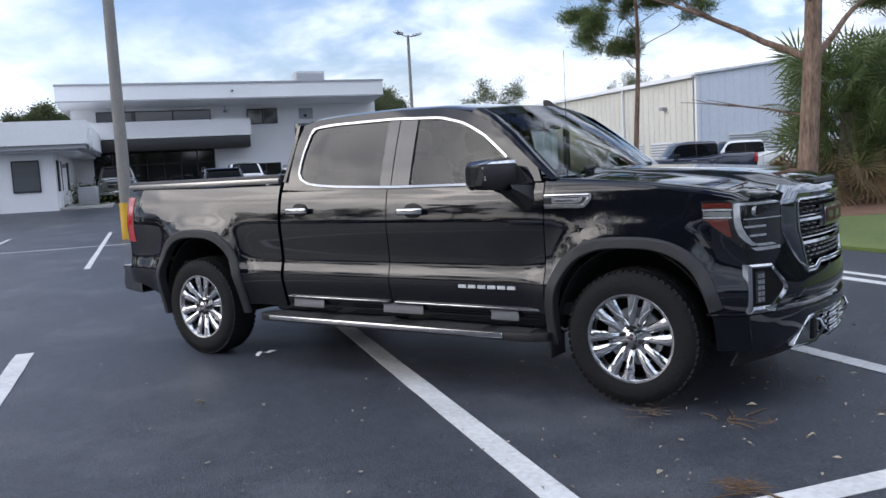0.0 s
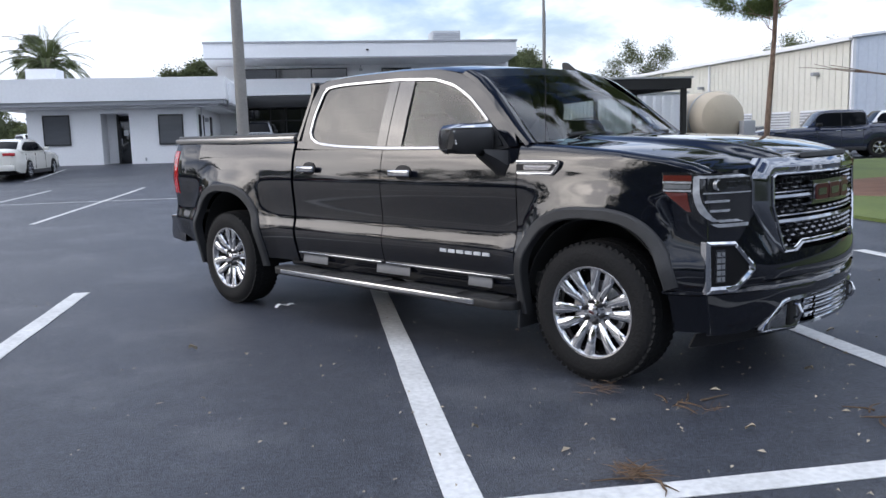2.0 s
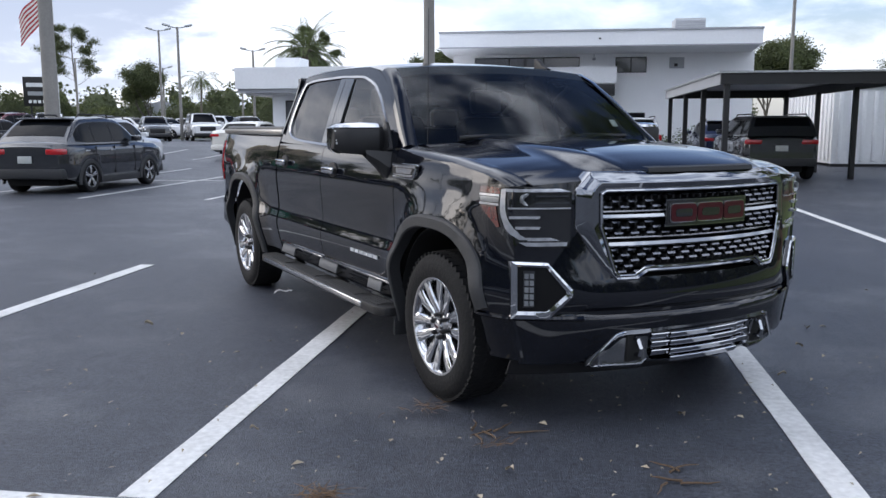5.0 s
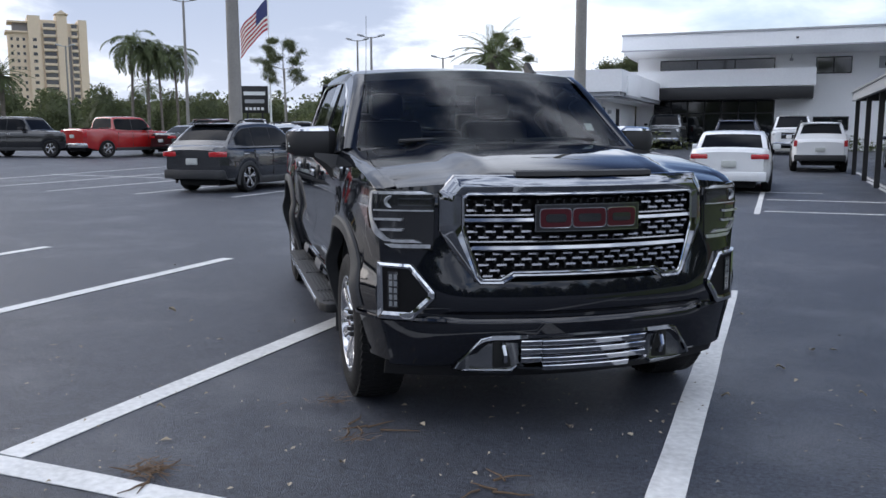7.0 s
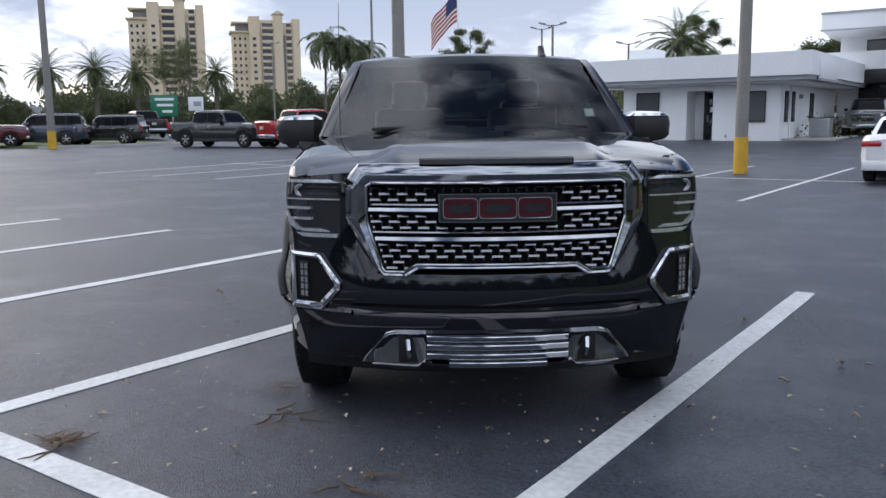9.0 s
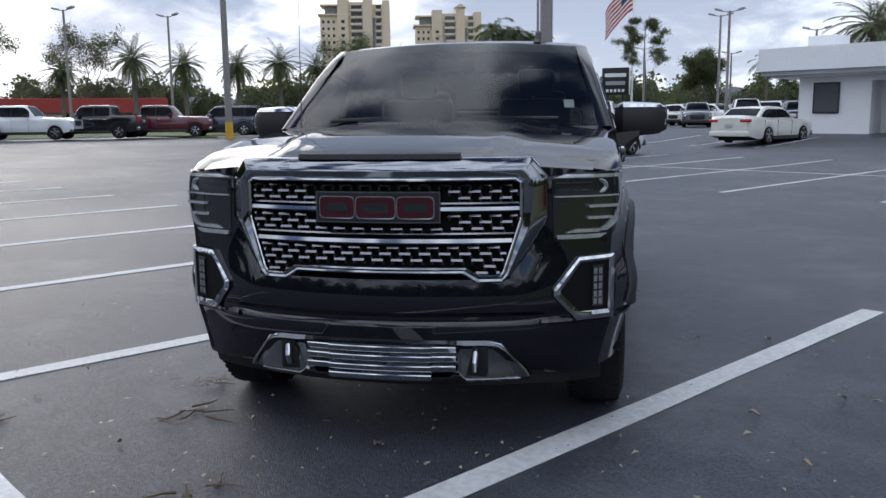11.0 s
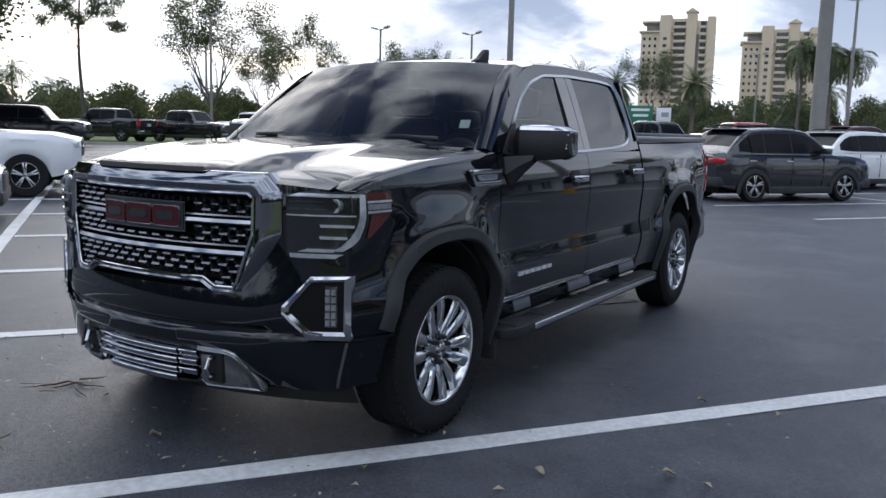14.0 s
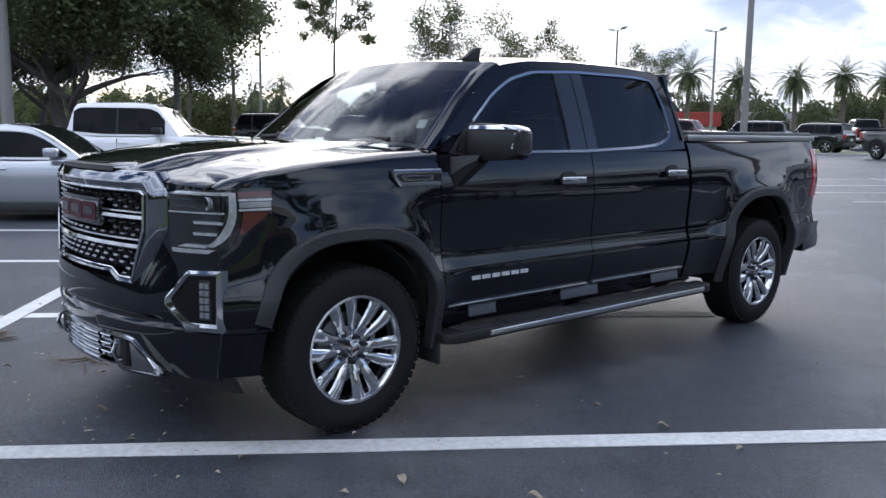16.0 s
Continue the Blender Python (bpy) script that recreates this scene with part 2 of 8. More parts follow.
CREAM_METAL = material("cream_metal_siding", (0.66, 0.645, 0.57), 0.55, var=0.07, scale=0.3, fine=5)
BLUE_METAL = material("pale_metal_siding", (0.68, 0.72, 0.78), 0.5, var=0.07, scale=0.3, fine=5)
GALV = material("galvanised_steel", (0.42, 0.43, 0.44), 0.45, metal=0.7, var=0.12, scale=4)
CONCRETE_POLE = material("weathered_pole_concrete", (0.235, 0.225, 0.21), 0.85, var=0.16, scale=1.2, fine=18, bump=0.25)
YELLOW = material("yellow_bollard_paint", (0.62, 0.36, 0.03), 0.6, var=0.15, scale=3, fine=20)
BLACK_STEEL = material("black_painted_steel", (0.012, 0.012, 0.013), 0.5, var=0.3, scale=3)
TANK = material("tan_tank_paint", (0.5, 0.43, 0.33), 0.6, var=0.15, scale=1)
BARK = material("pine_bark", (0.13, 0.08, 0.058), 0.95, var=0.6, scale=7.0, fine=26, bump=1.0, other=(0.36, 0.245, 0.185), stretch=(1, 1, 0.22))
GREY_BARK = material("grey_bark", (0.085, 0.075, 0.065), 0.95, var=0.4, scale=2.5, fine=16, bump=0.8, other=(0.15, 0.135, 0.12), stretch=(1, 1, 0.3))
PALM_BARK = material("palm_trunk", (0.14, 0.12, 0.1), 0.95, var=0.35, scale=2.0, fine=9, bump=0.8, stretch=(1, 1, 3))
LEAF = leafy(material("broad_leaf", (0.062, 0.082, 0.036), 0.6, var=0.4, scale=0.5, fine=3, island=0.8, other=(0.14, 0.165, 0.07)))
LEAF_PALE = leafy(material("pale_shrub_leaf", (0.075, 0.098, 0.034), 0.6, var=0.4, scale=0.2, fine=2, island=0.8, other=(0.17, 0.19, 0.07)))
NEEDLE = leafy(material("pine_needle", (0.075, 0.115, 0.035), 0.6, var=0.4, scale=1, fine=5, island=0.8, other=(0.2, 0.26, 0.085)), 0.35)
FAN_LEAF = leafy(material("fan_palm_leaf", (0.085, 0.135, 0.05), 0.45, var=0.4, scale=1, fine=5, island=0.8, other=(0.24, 0.3, 0.12)), 0.35)
FROND = leafy(material("palm_frond", (0.055, 0.085, 0.032), 0.5, var=0.35, scale=1, fine=5, island=0.7, other=(0.14, 0.17, 0.065)), 0.35)
DEAD_FROND = material("dead_frond", (0.22, 0.15, 0.08), 0.8, var=0.3, scale=1, fine=5, island=0.5)
DRY_LEAF = material("dry_leaf_litter", (0.32, 0.25, 0.16), 0.8, var=0.4, scale=1, fine=5, island=1.2, other=(0.5, 0.44, 0.34))
TWIG = material("dry_twig", (0.1, 0.065, 0.04), 0.9, var=0.4, scale=9)

PAINT_BLACK = material("gloss_black_paint", (0.0042, 0.0052, 0.0084), 0.035, var=0.1, scale=2, spec=0.5, rvar=0.2, coat=0.12)
CHROME = material("chrome", (0.48, 0.49, 0.515), 0.07, metal=1.0, var=0.03, scale=5)
PAD_REFLECTION = material("pad_reflection_tone", (0.045, 0.05, 0.06), 0.42, metal=0.2, var=0.2, scale=6)
DARK_CHROME = material("dark_chrome", (0.2, 0.205, 0.215), 0.16, metal=1.0, var=0.08, scale=5)
TRIM_CHROME = material("window_trim_chrome", (0.36, 0.37, 0.39), 0.1, metal=1.0, var=0.05, scale=5)
WHEEL_CHROME = material("chromed_wheel", (0.66, 0.67, 0.69), 0.09, metal=1.0, var=0.05, scale=6)
FRAME_CHROME = material("grille_frame_chrome", (0.24, 0.25, 0.27), 0.06, metal=1.0, var=0.05, scale=5)
LAMP_SILVER = material("silver_lamp_reflector", (0.48, 0.49, 0.51), 0.25, metal=0.55, var=0.3, scale=30, coat=1.0)
SMOKED = material("smoked_projector", (0.03, 0.032, 0.036), 0.12, var=0.3, scale=20, coat=1.0)
MESH_CHROME = material("satin_mesh_chrome", (0.155, 0.16, 0.175), 0.18, metal=1.0, var=0.06, scale=6)
POLISHED = material("polished_aluminium", (0.6, 0.6, 0.61), 0.16, metal=1.0, var=0.05, scale=8)
RUBBER = material("tyre_rubber", (0.011, 0.011, 0.0115), 0.75, var=0.25, scale=9, fine=60, bump=0.25, spec=0.25)
PLASTIC = material("grey_black_plastic", (0.024, 0.025, 0.027), 0.62, var=0.15, scale=6, fine=90, bump=0.15)
DARK = material("dark_plastic", (0.009, 0.009, 0.01), 0.6, var=0.2, scale=4)
UNDER = material("underbody", (0.006, 0.006, 0.006), 0.9, var=0.3, scale=3)
LEATHER = material("black_leather", (0.014, 0.013, 0.013), 0.5, var=0.2, scale=6, fine=90, bump=0.2)
VINYL = material("bed_cover_vinyl", (0.012, 0.0125, 0.014), 0.42, var=0.2, scale=1.2, fine=60, bump=0.1)
SILVER_EDGE = material("bed_cover_rail", (0.35, 0.34, 0.33), 0.32, metal=0.9, var=0.1, scale=3)
RED_LENS = material("red_lens", (0.42, 0.01, 0.015), 0.08, var=0.15, scale=12, coat=1.0)
AMBER_LENS = material("amber_lens", (0.1, 0.02, 0.014), 0.12, var=0.15, scale=12, coat=1.0)
LAMP_WHITE = material("lamp_reflector", (0.66, 0.68, 0.7), 0.2, metal=0.25, var=0.15, scale=14, coat=1.0)
LAMP_GREY = material("unlit_lamp_strip", (0.25, 0.26, 0.27), 0.2, metal=0.5, var=0.2, scale=14, coat=1.0)
EMBLEM_RED = material("red_emblem", (0.055, 0.008, 0.012), 0.3, var=0.1, scale=8, spec=0.3)
PILLAR_GLOSS = material("gloss_pillar_trim", (0.012, 0.0125, 0.014), 0.12, var=0.1, scale=3, coat=0.6)
GRILLE_BACK = material("black_grille_cavity", (0.004, 0.004, 0.0045), 0.7, var=0.2, scale=4, spec=0.2)
LAMP_CLEAR = material("clear_lamp_housing", (0.022, 0.023, 0.026), 0.1, metal=0.2, var=0.4, scale=30, coat=1.0)
PLATE = material("number_plate", (0.45, 0.47, 0.45), 0.5, var=0.1, scale=5)
WINDSHIELD = glass("clear_windshield", (0.74, 0.81, 0.79), 0.0, 1.55)
CLEAR_SIDE = glass("lightly_tinted_side_glass", (0.55, 0.60, 0.59), 0.0, 1.55)
TINT = glass("tinted_side_glass", (0.03, 0.032, 0.034), 0.0, 1.6)
PRIVACY = material("privacy_glass", (0.006, 0.007, 0.009), 0.05, var=0.1, scale=1, spec=0.08)

# ---- mesh helpers ----


def soften(bm, angle=32):
    bm.normal_update()
    for f in bm.faces:
        f.smooth = True
    lim = radians(angle)
    for e in bm.edges:
        e.smooth = len(e.link_faces) == 2 and e.calc_face_angle(0.0) < lim


def part(name, bm, mat, parent=None, label="", smooth=True, m=None):
    """Links a bmesh as one mesh object, under a thing or a part if given."""
    if smooth:
        soften(bm)
    me = bpy.data.meshes.new(name)
    bm.to_mesh(me)
    bm.free()
    for k in (mat if isinstance(mat, (list, tuple)) else [mat]):
        me.materials.append(k)
    ob = new(name, me)
    ob.parent = parent
    if m is not None:
        ob.matrix_basis = m
    if label:
        ob["label"] = label
    return ob


def thing(name, label, category, m=None, group="", kind=""):
    ob = new(name)
    ob.empty_display_size = 0.2
    if m is not None:
        ob.matrix_basis = m
    return tagged(ob, label, category, group, kind)


def raw(verts, faces):
    bm = bmesh.new()
    vs = [bm.verts.new(v) for v in verts]
    for f in faces:
        try:
            bm.faces.new([vs[i] for i in f])
        except ValueError:
            pass
    return bm


def box(x0, x1, y0, y1, z0, z1, bevel=0.0, bm=None, seg=2):
    own = bmesh.new()
    bmesh.ops.create_cube(own, size=1.0, matrix=Matrix.Translation(((x0 + x1) / 2, (y0 + y1) / 2, (z0 + z1) / 2)) @ Matrix.Diagonal((x1 - x0, y1 - y0, z1 - z0, 1)))
    if bevel:
        bmesh.ops.bevel(own, geom=own.edges[:], offset=bevel, segments=seg, affect="EDGES", profile=0.5)
    return own if bm is None else join(bm, own)


def join(bm, other, m=None):
    me = bpy.data.meshes.new("tmp")
    other.to_mesh(me)
    other.free()
    if m is not None:
        me.transform(m)
    bm.from_mesh(me)
    bpy.data.meshes.remove(me)
    return bm


def sheet(P, thick=0.0, toward=None):
    """A grid of points P[i][j] as a surface; with thick, a closed shell whose back lies that far towards the given direction."""
    P = np.array(P, float)
    a, b = P.shape[:2]
    verts = [tuple(v) for v in P.reshape(-1, 3)]
    idx = lambda i, j: i * b + j
    faces = [(idx(i, j), idx(i + 1, j), idx(i + 1, j + 1), idx(i, j + 1)) for i in range(a - 1) for j in range(b - 1)]
    if thick:
        T = np.array(toward, float) * thick
        Q = P + T
        o = a * b
        verts += [tuple(v) for v in Q.reshape(-1, 3)]
        faces += [tuple(o + k for k in reversed(f)) for f in faces[:]]
        rim = [idx(i, 0) for i in range(a)] + [idx(a - 1, j) for j in range(1, b)] + [idx(i, b - 1) for i in range(a - 2, -1, -1)] + [idx(0, j) for j in range(b - 2, 0, -1)]
        for k in range(len(rim)):
            p, q = rim[k], rim[(k + 1) % len(rim)]
            faces.append((q, p, o + p, o + q))
    bm = raw(verts, faces)
    bmesh.ops.recalc_face_normals(bm, faces=bm.faces[:])
    return bm


def facing(bm, way):
    """Turns a surface so that its front looks the given way."""
    bm.normal_update()
    total = sum((f.normal * f.calc_area() for f in bm.faces), Vector())
    if total.dot(Vector(way)) < 0:
        bmesh.ops.reverse_faces(bm, faces=bm.faces[:])
    return bm


def prism(outline, depth, axis="y", at=0.0, bevel=0.0):
    """A closed outline of (u, v) pushed out by depth along an axis. axis y: u is x, v is z; axis x: u is y, v is z; axis z: u, v are x, y."""
    put = {"y": lambda u, v, d: (u, at + d, v), "x": lambda u, v, d: (at + d, u, v), "z": lambda u, v, d: (u, v, at + d)}[axis]
    k = len(outline)
    verts = [put(u, v, 0) for u, v in outline] + [put(u, v, depth) for u, v in outline]
    faces = [tuple(range(k)), tuple(range(2 * k - 1, k - 1, -1))] + [(i, (i + 1) % k, k + (i + 1) % k, k + i) for i in range(k)]
    bm = raw(verts, faces)
    bmesh.ops.recalc_face_normals(bm, faces=bm.faces[:])
    if bevel:
        bmesh.ops.bevel(bm, geom=bm.edges[:], offset=bevel, segments=2, affect="EDGES", profile=0.5)
    return bm


def tube(points, radius, seg=10, cap=True):
    """A round tube along points; radius is one number or one for each point."""
    pts = [Vector(p) for p in points]
    rad = radius if isinstance(radius, (list, tuple)) else [radius] * len(pts)
    verts, faces = [], []
    side = None
    for i, p in enumerate(pts):
        d = (pts[min(i + 1, len(pts) - 1)] - pts[max(i - 1, 0)]).normalized()
        if side is None:
            side = d.orthogonal().normalized()
        side = (side - d * side.dot(d)).normalized()
        other = d.cross(side)
        for k in range(seg):
            a = 2 * math.pi * k / seg
            verts.append(tuple(p + (side * math.cos(a) + other * math.sin(a)) * rad[i]))
    for i in range(len(pts) - 1):
        for k in range(seg):
            faces.append((i * seg + k, i * seg + (k + 1) % seg, (i + 1) * seg + (k + 1) % seg, (i + 1) * seg + k))
    if cap:
        faces.append(tuple(range(seg - 1, -1, -1)))
        faces.append(tuple((len(pts) - 1) * seg + k for k in range(seg)))
    return raw(verts, faces)


def lathe(profile, seg=40, axis="y"):
    """A closed profile of (radius, along) spun round an axis."""
    verts, faces = [], []
    k = len(profile)
    for s in range(seg):
        a = 2 * math.pi * s / seg
        for r, h in profile:
            c, d = r * math.cos(a), r * math.sin(a)
            verts.append({"y": (c, h, d), "z": (c, d, h), "x": (h, c, d)}[axis])
    for s in range(seg):
        t = (s + 1) % seg
        for i in range(k - 1):
            faces.append((s * k + i, s * k + i + 1, t * k + i + 1, t * k + i))
    bm = raw(verts, faces)
    bmesh.ops.remove_doubles(bm, verts=bm.verts[:], dist=1e-5)
    bmesh.ops.recalc_face_normals(bm, faces=bm.faces[:])
    return bm


def structure(ob, label="", category=""):
    return tagged(ob, label, category, "", "structure")


def smoothstep(v):
    v = min(1.0, max(0.0, v))
    return v * v * (3 - 2 * v)


def ground_height(x, y):
    """The lot lies level round the truck and rises a little towards the buildings and the far rows."""
    r = math.hypot(x - 3, y - 5)
    west = smoothstep((4 - x) / 6)
    return west * (0.28 * smoothstep((r - 20) / 25) + 0.2 * smoothstep((y - 33) / 7)) + (1 - west) * 0.3 * smoothstep((y - 38) / 8)

# ---- ground ----


def spaced(lo, hi, fine_lo, fine_hi, step, growth=1.35):
    out = list(np.arange(fine_lo, fine_hi + step / 2, step))
    d, v = step, fine_lo
    while v > lo:
        d *= growth
        v -= d
        out.insert(0, max(v, lo))
    d, v = step, fine_hi
    while v < hi:
        d *= growth
        v += d
        out.append(min(v, hi))
    return out


def land(xs, ys, lift):
    return sheet([[(x, y, ground_height(x, y) + lift) for y in ys] for x in xs])


structure(part("ground", land(spaced(-1500, 1500, -100, 60, 4), spaced(-1500, 1500, -60, 100, 4), -0.07), EARTH), "dry grass and earth beyond the car park", "ground")
structure(part("parking_lot", land(spaced(-64, 60, -62, 30, 2.0, 1.0), spaced(-40, 66, -20, 64, 2.0, 1.0), 0.0), ASPHALT), "dark sealed asphalt car park, dusty and scuffed", "asphalt")

rng = random.Random(4)


def stripe(x0, y0, x1, y1, width=0.1, name="line_marking"):
    """A painted line with slightly ragged edges and a break of wear."""
    n = max(2, int(math.hypot(x1 - x0, y1 - y0) / 0.35))
    d = Vector((x1 - x0, y1 - y0)).normalized()
    s = Vector((-d.y, d.x))
    rows = []
    for i in range(n + 1):
        t = i / n
        x, y = x0 + (x1 - x0) * t, y0 + (y1 - y0) * t
        h = ground_height(x, y) + 0.006
        a, b = width / 2 + rng.uniform(-0.004, 0.004), width / 2 + rng.uniform(-0.004, 0.004)
        rows.append([(x + s.x * a, y + s.y * a, h), (x - s.x * b, y - s.y * b, h)])
    ob = part(name, sheet(rows, 0.004, (0, 0, -1)), LINE, None, "", False)
    return tagged(ob, "worn white painted parking line on asphalt", "road marking", "parking lines", "structure")


STALL = 2.745
for k in range(-18, 3):                        # the double row that the truck stands in
    x = 4.25 + STALL * k
    if k <= 1:
        stripe(x - (0.06 if k == -1 else 0.0), 2.85, x + (0.05 if k == -1 else 0.0), 8.2, 0.15)
    if k < 0:
        stripe(x, -2.7, x, 2.67, 0.13)
stripe(7.34, 2.85, 7.34, 8.0, 0.12)
stripe(-46, 2.76, 9.0, 2.76, 0.15)
for k in range(-8, 2):                         # the row across the aisle
    x = 4.4 + STALL * k
    stripe(x - 0.1, 15.9, x - 0.1, 21.54, 0.1)
    stripe(x - 0.1, 21.66, x - 0.1, 27.2, 0.1)
stripe(-18, 21.6, 5.6, 21.6, 0.1)
for k in range(-4, 1):
    stripe(-9.0 + STALL * k, 32.5, -9.0 + STALL * k, 38.0, 0.1)
stripe(7.2, 10.5, 7.2, 33.0, 0.12)
for y in (16.5, 19.3):
    stripe(4.42, y, 7.12, y, 0.09)


def patch(name, outline, mat, z, label, category, thick=0.12, edge=True):
    bm = prism(outline, thick, "z", z - thick)
    ob = part(name, bm, mat, None, "", False)
    return structure(ob, label, category)


def blob(cx, cy, rx, ry, n=40, seed=1, wob=0.12):
    r = random.Random(seed)
    ph = [r.uniform(0, 6.3) for _ in range(3)]
    return [(cx + rx * math.cos(a) * (1 + wob * (math.sin(2 * a + ph[0]) + 0.6 * math.sin(3 * a + ph[1]) + 0.4 * math.sin(5 * a + ph[2])) / 2),
             cy + ry * math.sin(a) * (1 + wob * (math.sin(3 * a + ph[1]) + 0.6 * math.sin(2 * a + ph[2])) / 2)) for a in (2 * math.pi * i / n for i in range(n))]


patch("grass_island", [(8.9, 1.0), (9.1, 6), (8.95, 10), (9.05, 14), (9.8, 17.5), (12.6, 21.5), (16.2, 26), (19, 28.5), (27, 28.5), (29.5, 24), (29.5, 1.0)], GRASS, 0.05, "mown green grass island beside the car park", "lawn")
patch("mulch_bed", blob(18.0, 15.4, 6.6, 3.6, 44, 3), MULCH, 0.056, "reddish brown pine straw bed under the trees", "mulch", 0.1)
patch("grass_verge", [(-62, -38), (-49.5, -38), (-49.5, -4), (-40.5, 1.0), (-40.2, 10.2), (-48.6, 11.4), (-48.8, 60), (-62, 66)], GRASS, 0.36, "grass strip with a kerb under the parked trucks", "lawn", 0.4)
patch("grass_roadside", [(-51, 26.0), (-38.8, 26.0), (-34.5, 44.5), (-33, 64), (-60, 64), (-60, 26)], GRASS, 0.37, "mown grass verge along the road", "lawn", 0.4)

# kerbs of the verges


def kerb(points, z):
    bm = bmesh.new()
    for (x0, y0), (x1, y1) in zip(points, points[1:]):
        L = math.hypot(x1 - x0, y1 - y0)
        a = math.atan2(y1 - y0, x1 - x0)
        join(bm, box(0, L, -0.08, 0.08, -0.3, 0.06, 0.015), Matrix.Translation((x0, y0, z)) @ Matrix.Rotation(a, 4, "Z"))
    return structure(part("kerb", bm, CONCRETE), "pale concrete kerb edging the grass", "kerb")


kerb([(-49.4, -4), (-40.4, 1.0), (-40.1, 10.2), (-48.5, 11.5), (-48.7, 30)], 0.34)
kerb([(-38.6, 26), (-34.3, 44.5), (-32.8, 62)], 0.36)

# ---- the dealership building ----
BASE = 0.3


def window(parent, x0, x1, y, z0, z1, mullions=(), glassmat=None, frame_w=0.05, face=-1, name="window"):
    """A window set into a wall that faces -y: a dark frame round each pane."""
    w = part(name, box(x0, x1, y - 0.03, y + 0.06, z0, z1), DARK, parent, "", False)
    xs = [x0] + list(mullions) + [x1]
    bars = bmesh.new()
    for x in xs:
        box(max(x0, x - frame_w / 2) - 0.01, min(x1, x + frame_w / 2) + 0.01, y - 0.075, y - 0.03, z0 - 0.01, z1 + 0.01, 0.0, bars)
    box(x0, x1, y - 0.072, y - 0.03, z0 - 0.01, z0 + frame_w, 0.0, bars)
    box(x0, x1, y - 0.072, y - 0.03, z1 - frame_w, z1 + 0.01, 0.0, bars)
    part("window_frame", bars, BLACK_STEEL, w, "", False)
    for a, b in zip(xs, xs[1:]):
        part("pane", box(a + 0.03, b - 0.03, y - 0.05, y - 0.034, z0 + 0.04, z1 - 0.04), glassmat or DARK_GLASS, w, "", False)
    return w


def building_main():
    b = thing("dealership_building", "two-storey white stucco dealership with a flat overhanging roof", "building", pose(0, 0, 0))
    y = 55.0
    # ground floor and upper wall, with the show window recessed behind a black canopy
    part("wall", box(-3.9, -2.9, y - 0.1, y + 14, BASE, 4.6), WHITE_WALL, b, "", False)
    part("wall", box(4.25, 14.8, y, y + 14, BASE, 6.3), WHITE_WALL, b, "", False)
    part("wall", box(-3.9, 4.25, y, y + 14, 4.15, 6.3), WHITE_WALL, b, "", False)
    # solid black block: the room's shade is put into its colour
    part("wall", box(-3.85, 4.3, y + 4.0, y + 13.9, BASE, 4.15), FASCIA_AND_ROOM_SHADE, b, "black block in place of the unlit show room", False)
    part("parapet_wall", box(-12.5, 6.4, y - 1.6, y - 1.2, 4.05, 5.05), WHITE_WALL, b, "white band over the entrance", False)
    part("parapet_wall", box(-12.5, 6.4, y - 1.2, y + 0.0, 4.6, 5.0), WHITE_WALL, b, "", False)
    part("canopy", box(-3.6, 6.3, y - 1.75, y + 0.05, 3.3, 4.0, 0.02), FASCIA_AND_ROOM_SHADE, b, "black entrance canopy")
    glassw = part("shop_window", box(-2.85, 4.2, y + 0.55, y + 0.6, BASE, 3.4), DARK_GLASS, b, "", False)
    for i in range(8):
        x = -2.85 + i * 7.05 / 7
        part("mullion", box(x - 0.035, x + 0.035, y + 0.47, y + 0.56, BASE, 3.4), BLACK_STEEL, glassw, "", False)
    part("transom", box(-2.85, 4.2, y + 0.48, y + 0.55, 2.5, 2.58), BLACK_STEEL, glassw, "", False)
    part("door", box(4.4, 5.6, y - 0.04, y + 0.03, BASE, 2.6, 0.01), WHITE_TRIM, b, "white side door")
    window(b, -2.5, 4.15, y, 5.08, 5.76, [-0.3, 1.9])
    window(b, 6.4, 8.3, y, 4.77, 5.72, [7.35])
    window(b, 6.4, 8.3, y, 1.5, 2.27, [7.35])
    v = part("vent_panel", box(9.7, 10.6, y - 0.05, y + 0.05, 5.0, 5.68), GREY_TRIM, b, "", False)
    part("vent_hole", box(10.0, 10.2, y - 0.07, y - 0.04, 5.12, 5.3), DARK, v, "", False)
    # roof slab with a sloping soffit
    prof = [(52.0, 7.1), (52.0, 6.15), (54.9, 5.95), (69.2, 5.95), (70.5, 6.2), (70.5, 7.1)]
    part("roof", prism(prof, 19.0, "x", -4.4), WHITE_TRIM, b, "", False)
    part("roof_edge", box(-4.44, 14.64, 51.95, 51.995, 7.02, 7.14), GREY_TRIM, b, "", False)
    part("soffit_edge", box(-4.44, 14.64, 51.95, 51.995, 6.12, 6.2), GREY_TRIM, b, "", False)
    ac = part("rooftop_unit", box(10.6, 12.6, 60.0, 62.0, 7.1, 8.65, 0.03), GALV, b, "grey rooftop air conditioner")
    for i in range(9):
        part("louvre", box(10.65, 12.55, 59.95, 60.0, 7.3 + i * 0.14, 7.37 + i * 0.14), GREY_TRIM, ac, "", False)
    part("floodlight", box(4.95, 5.15, y - 0.25, y, 5.55, 5.7, 0.02), GREY_TRIM, b)
    part("conduit", tube([(5.05, y - 0.03, 5.6), (5.05, y - 0.03, 6.0)], 0.02, 6), GREY_TRIM, b)
    part("security_camera", box(5.2, 5.34, 51.88, 51.98, 6.55, 6.64, 0.01), DARK, b)
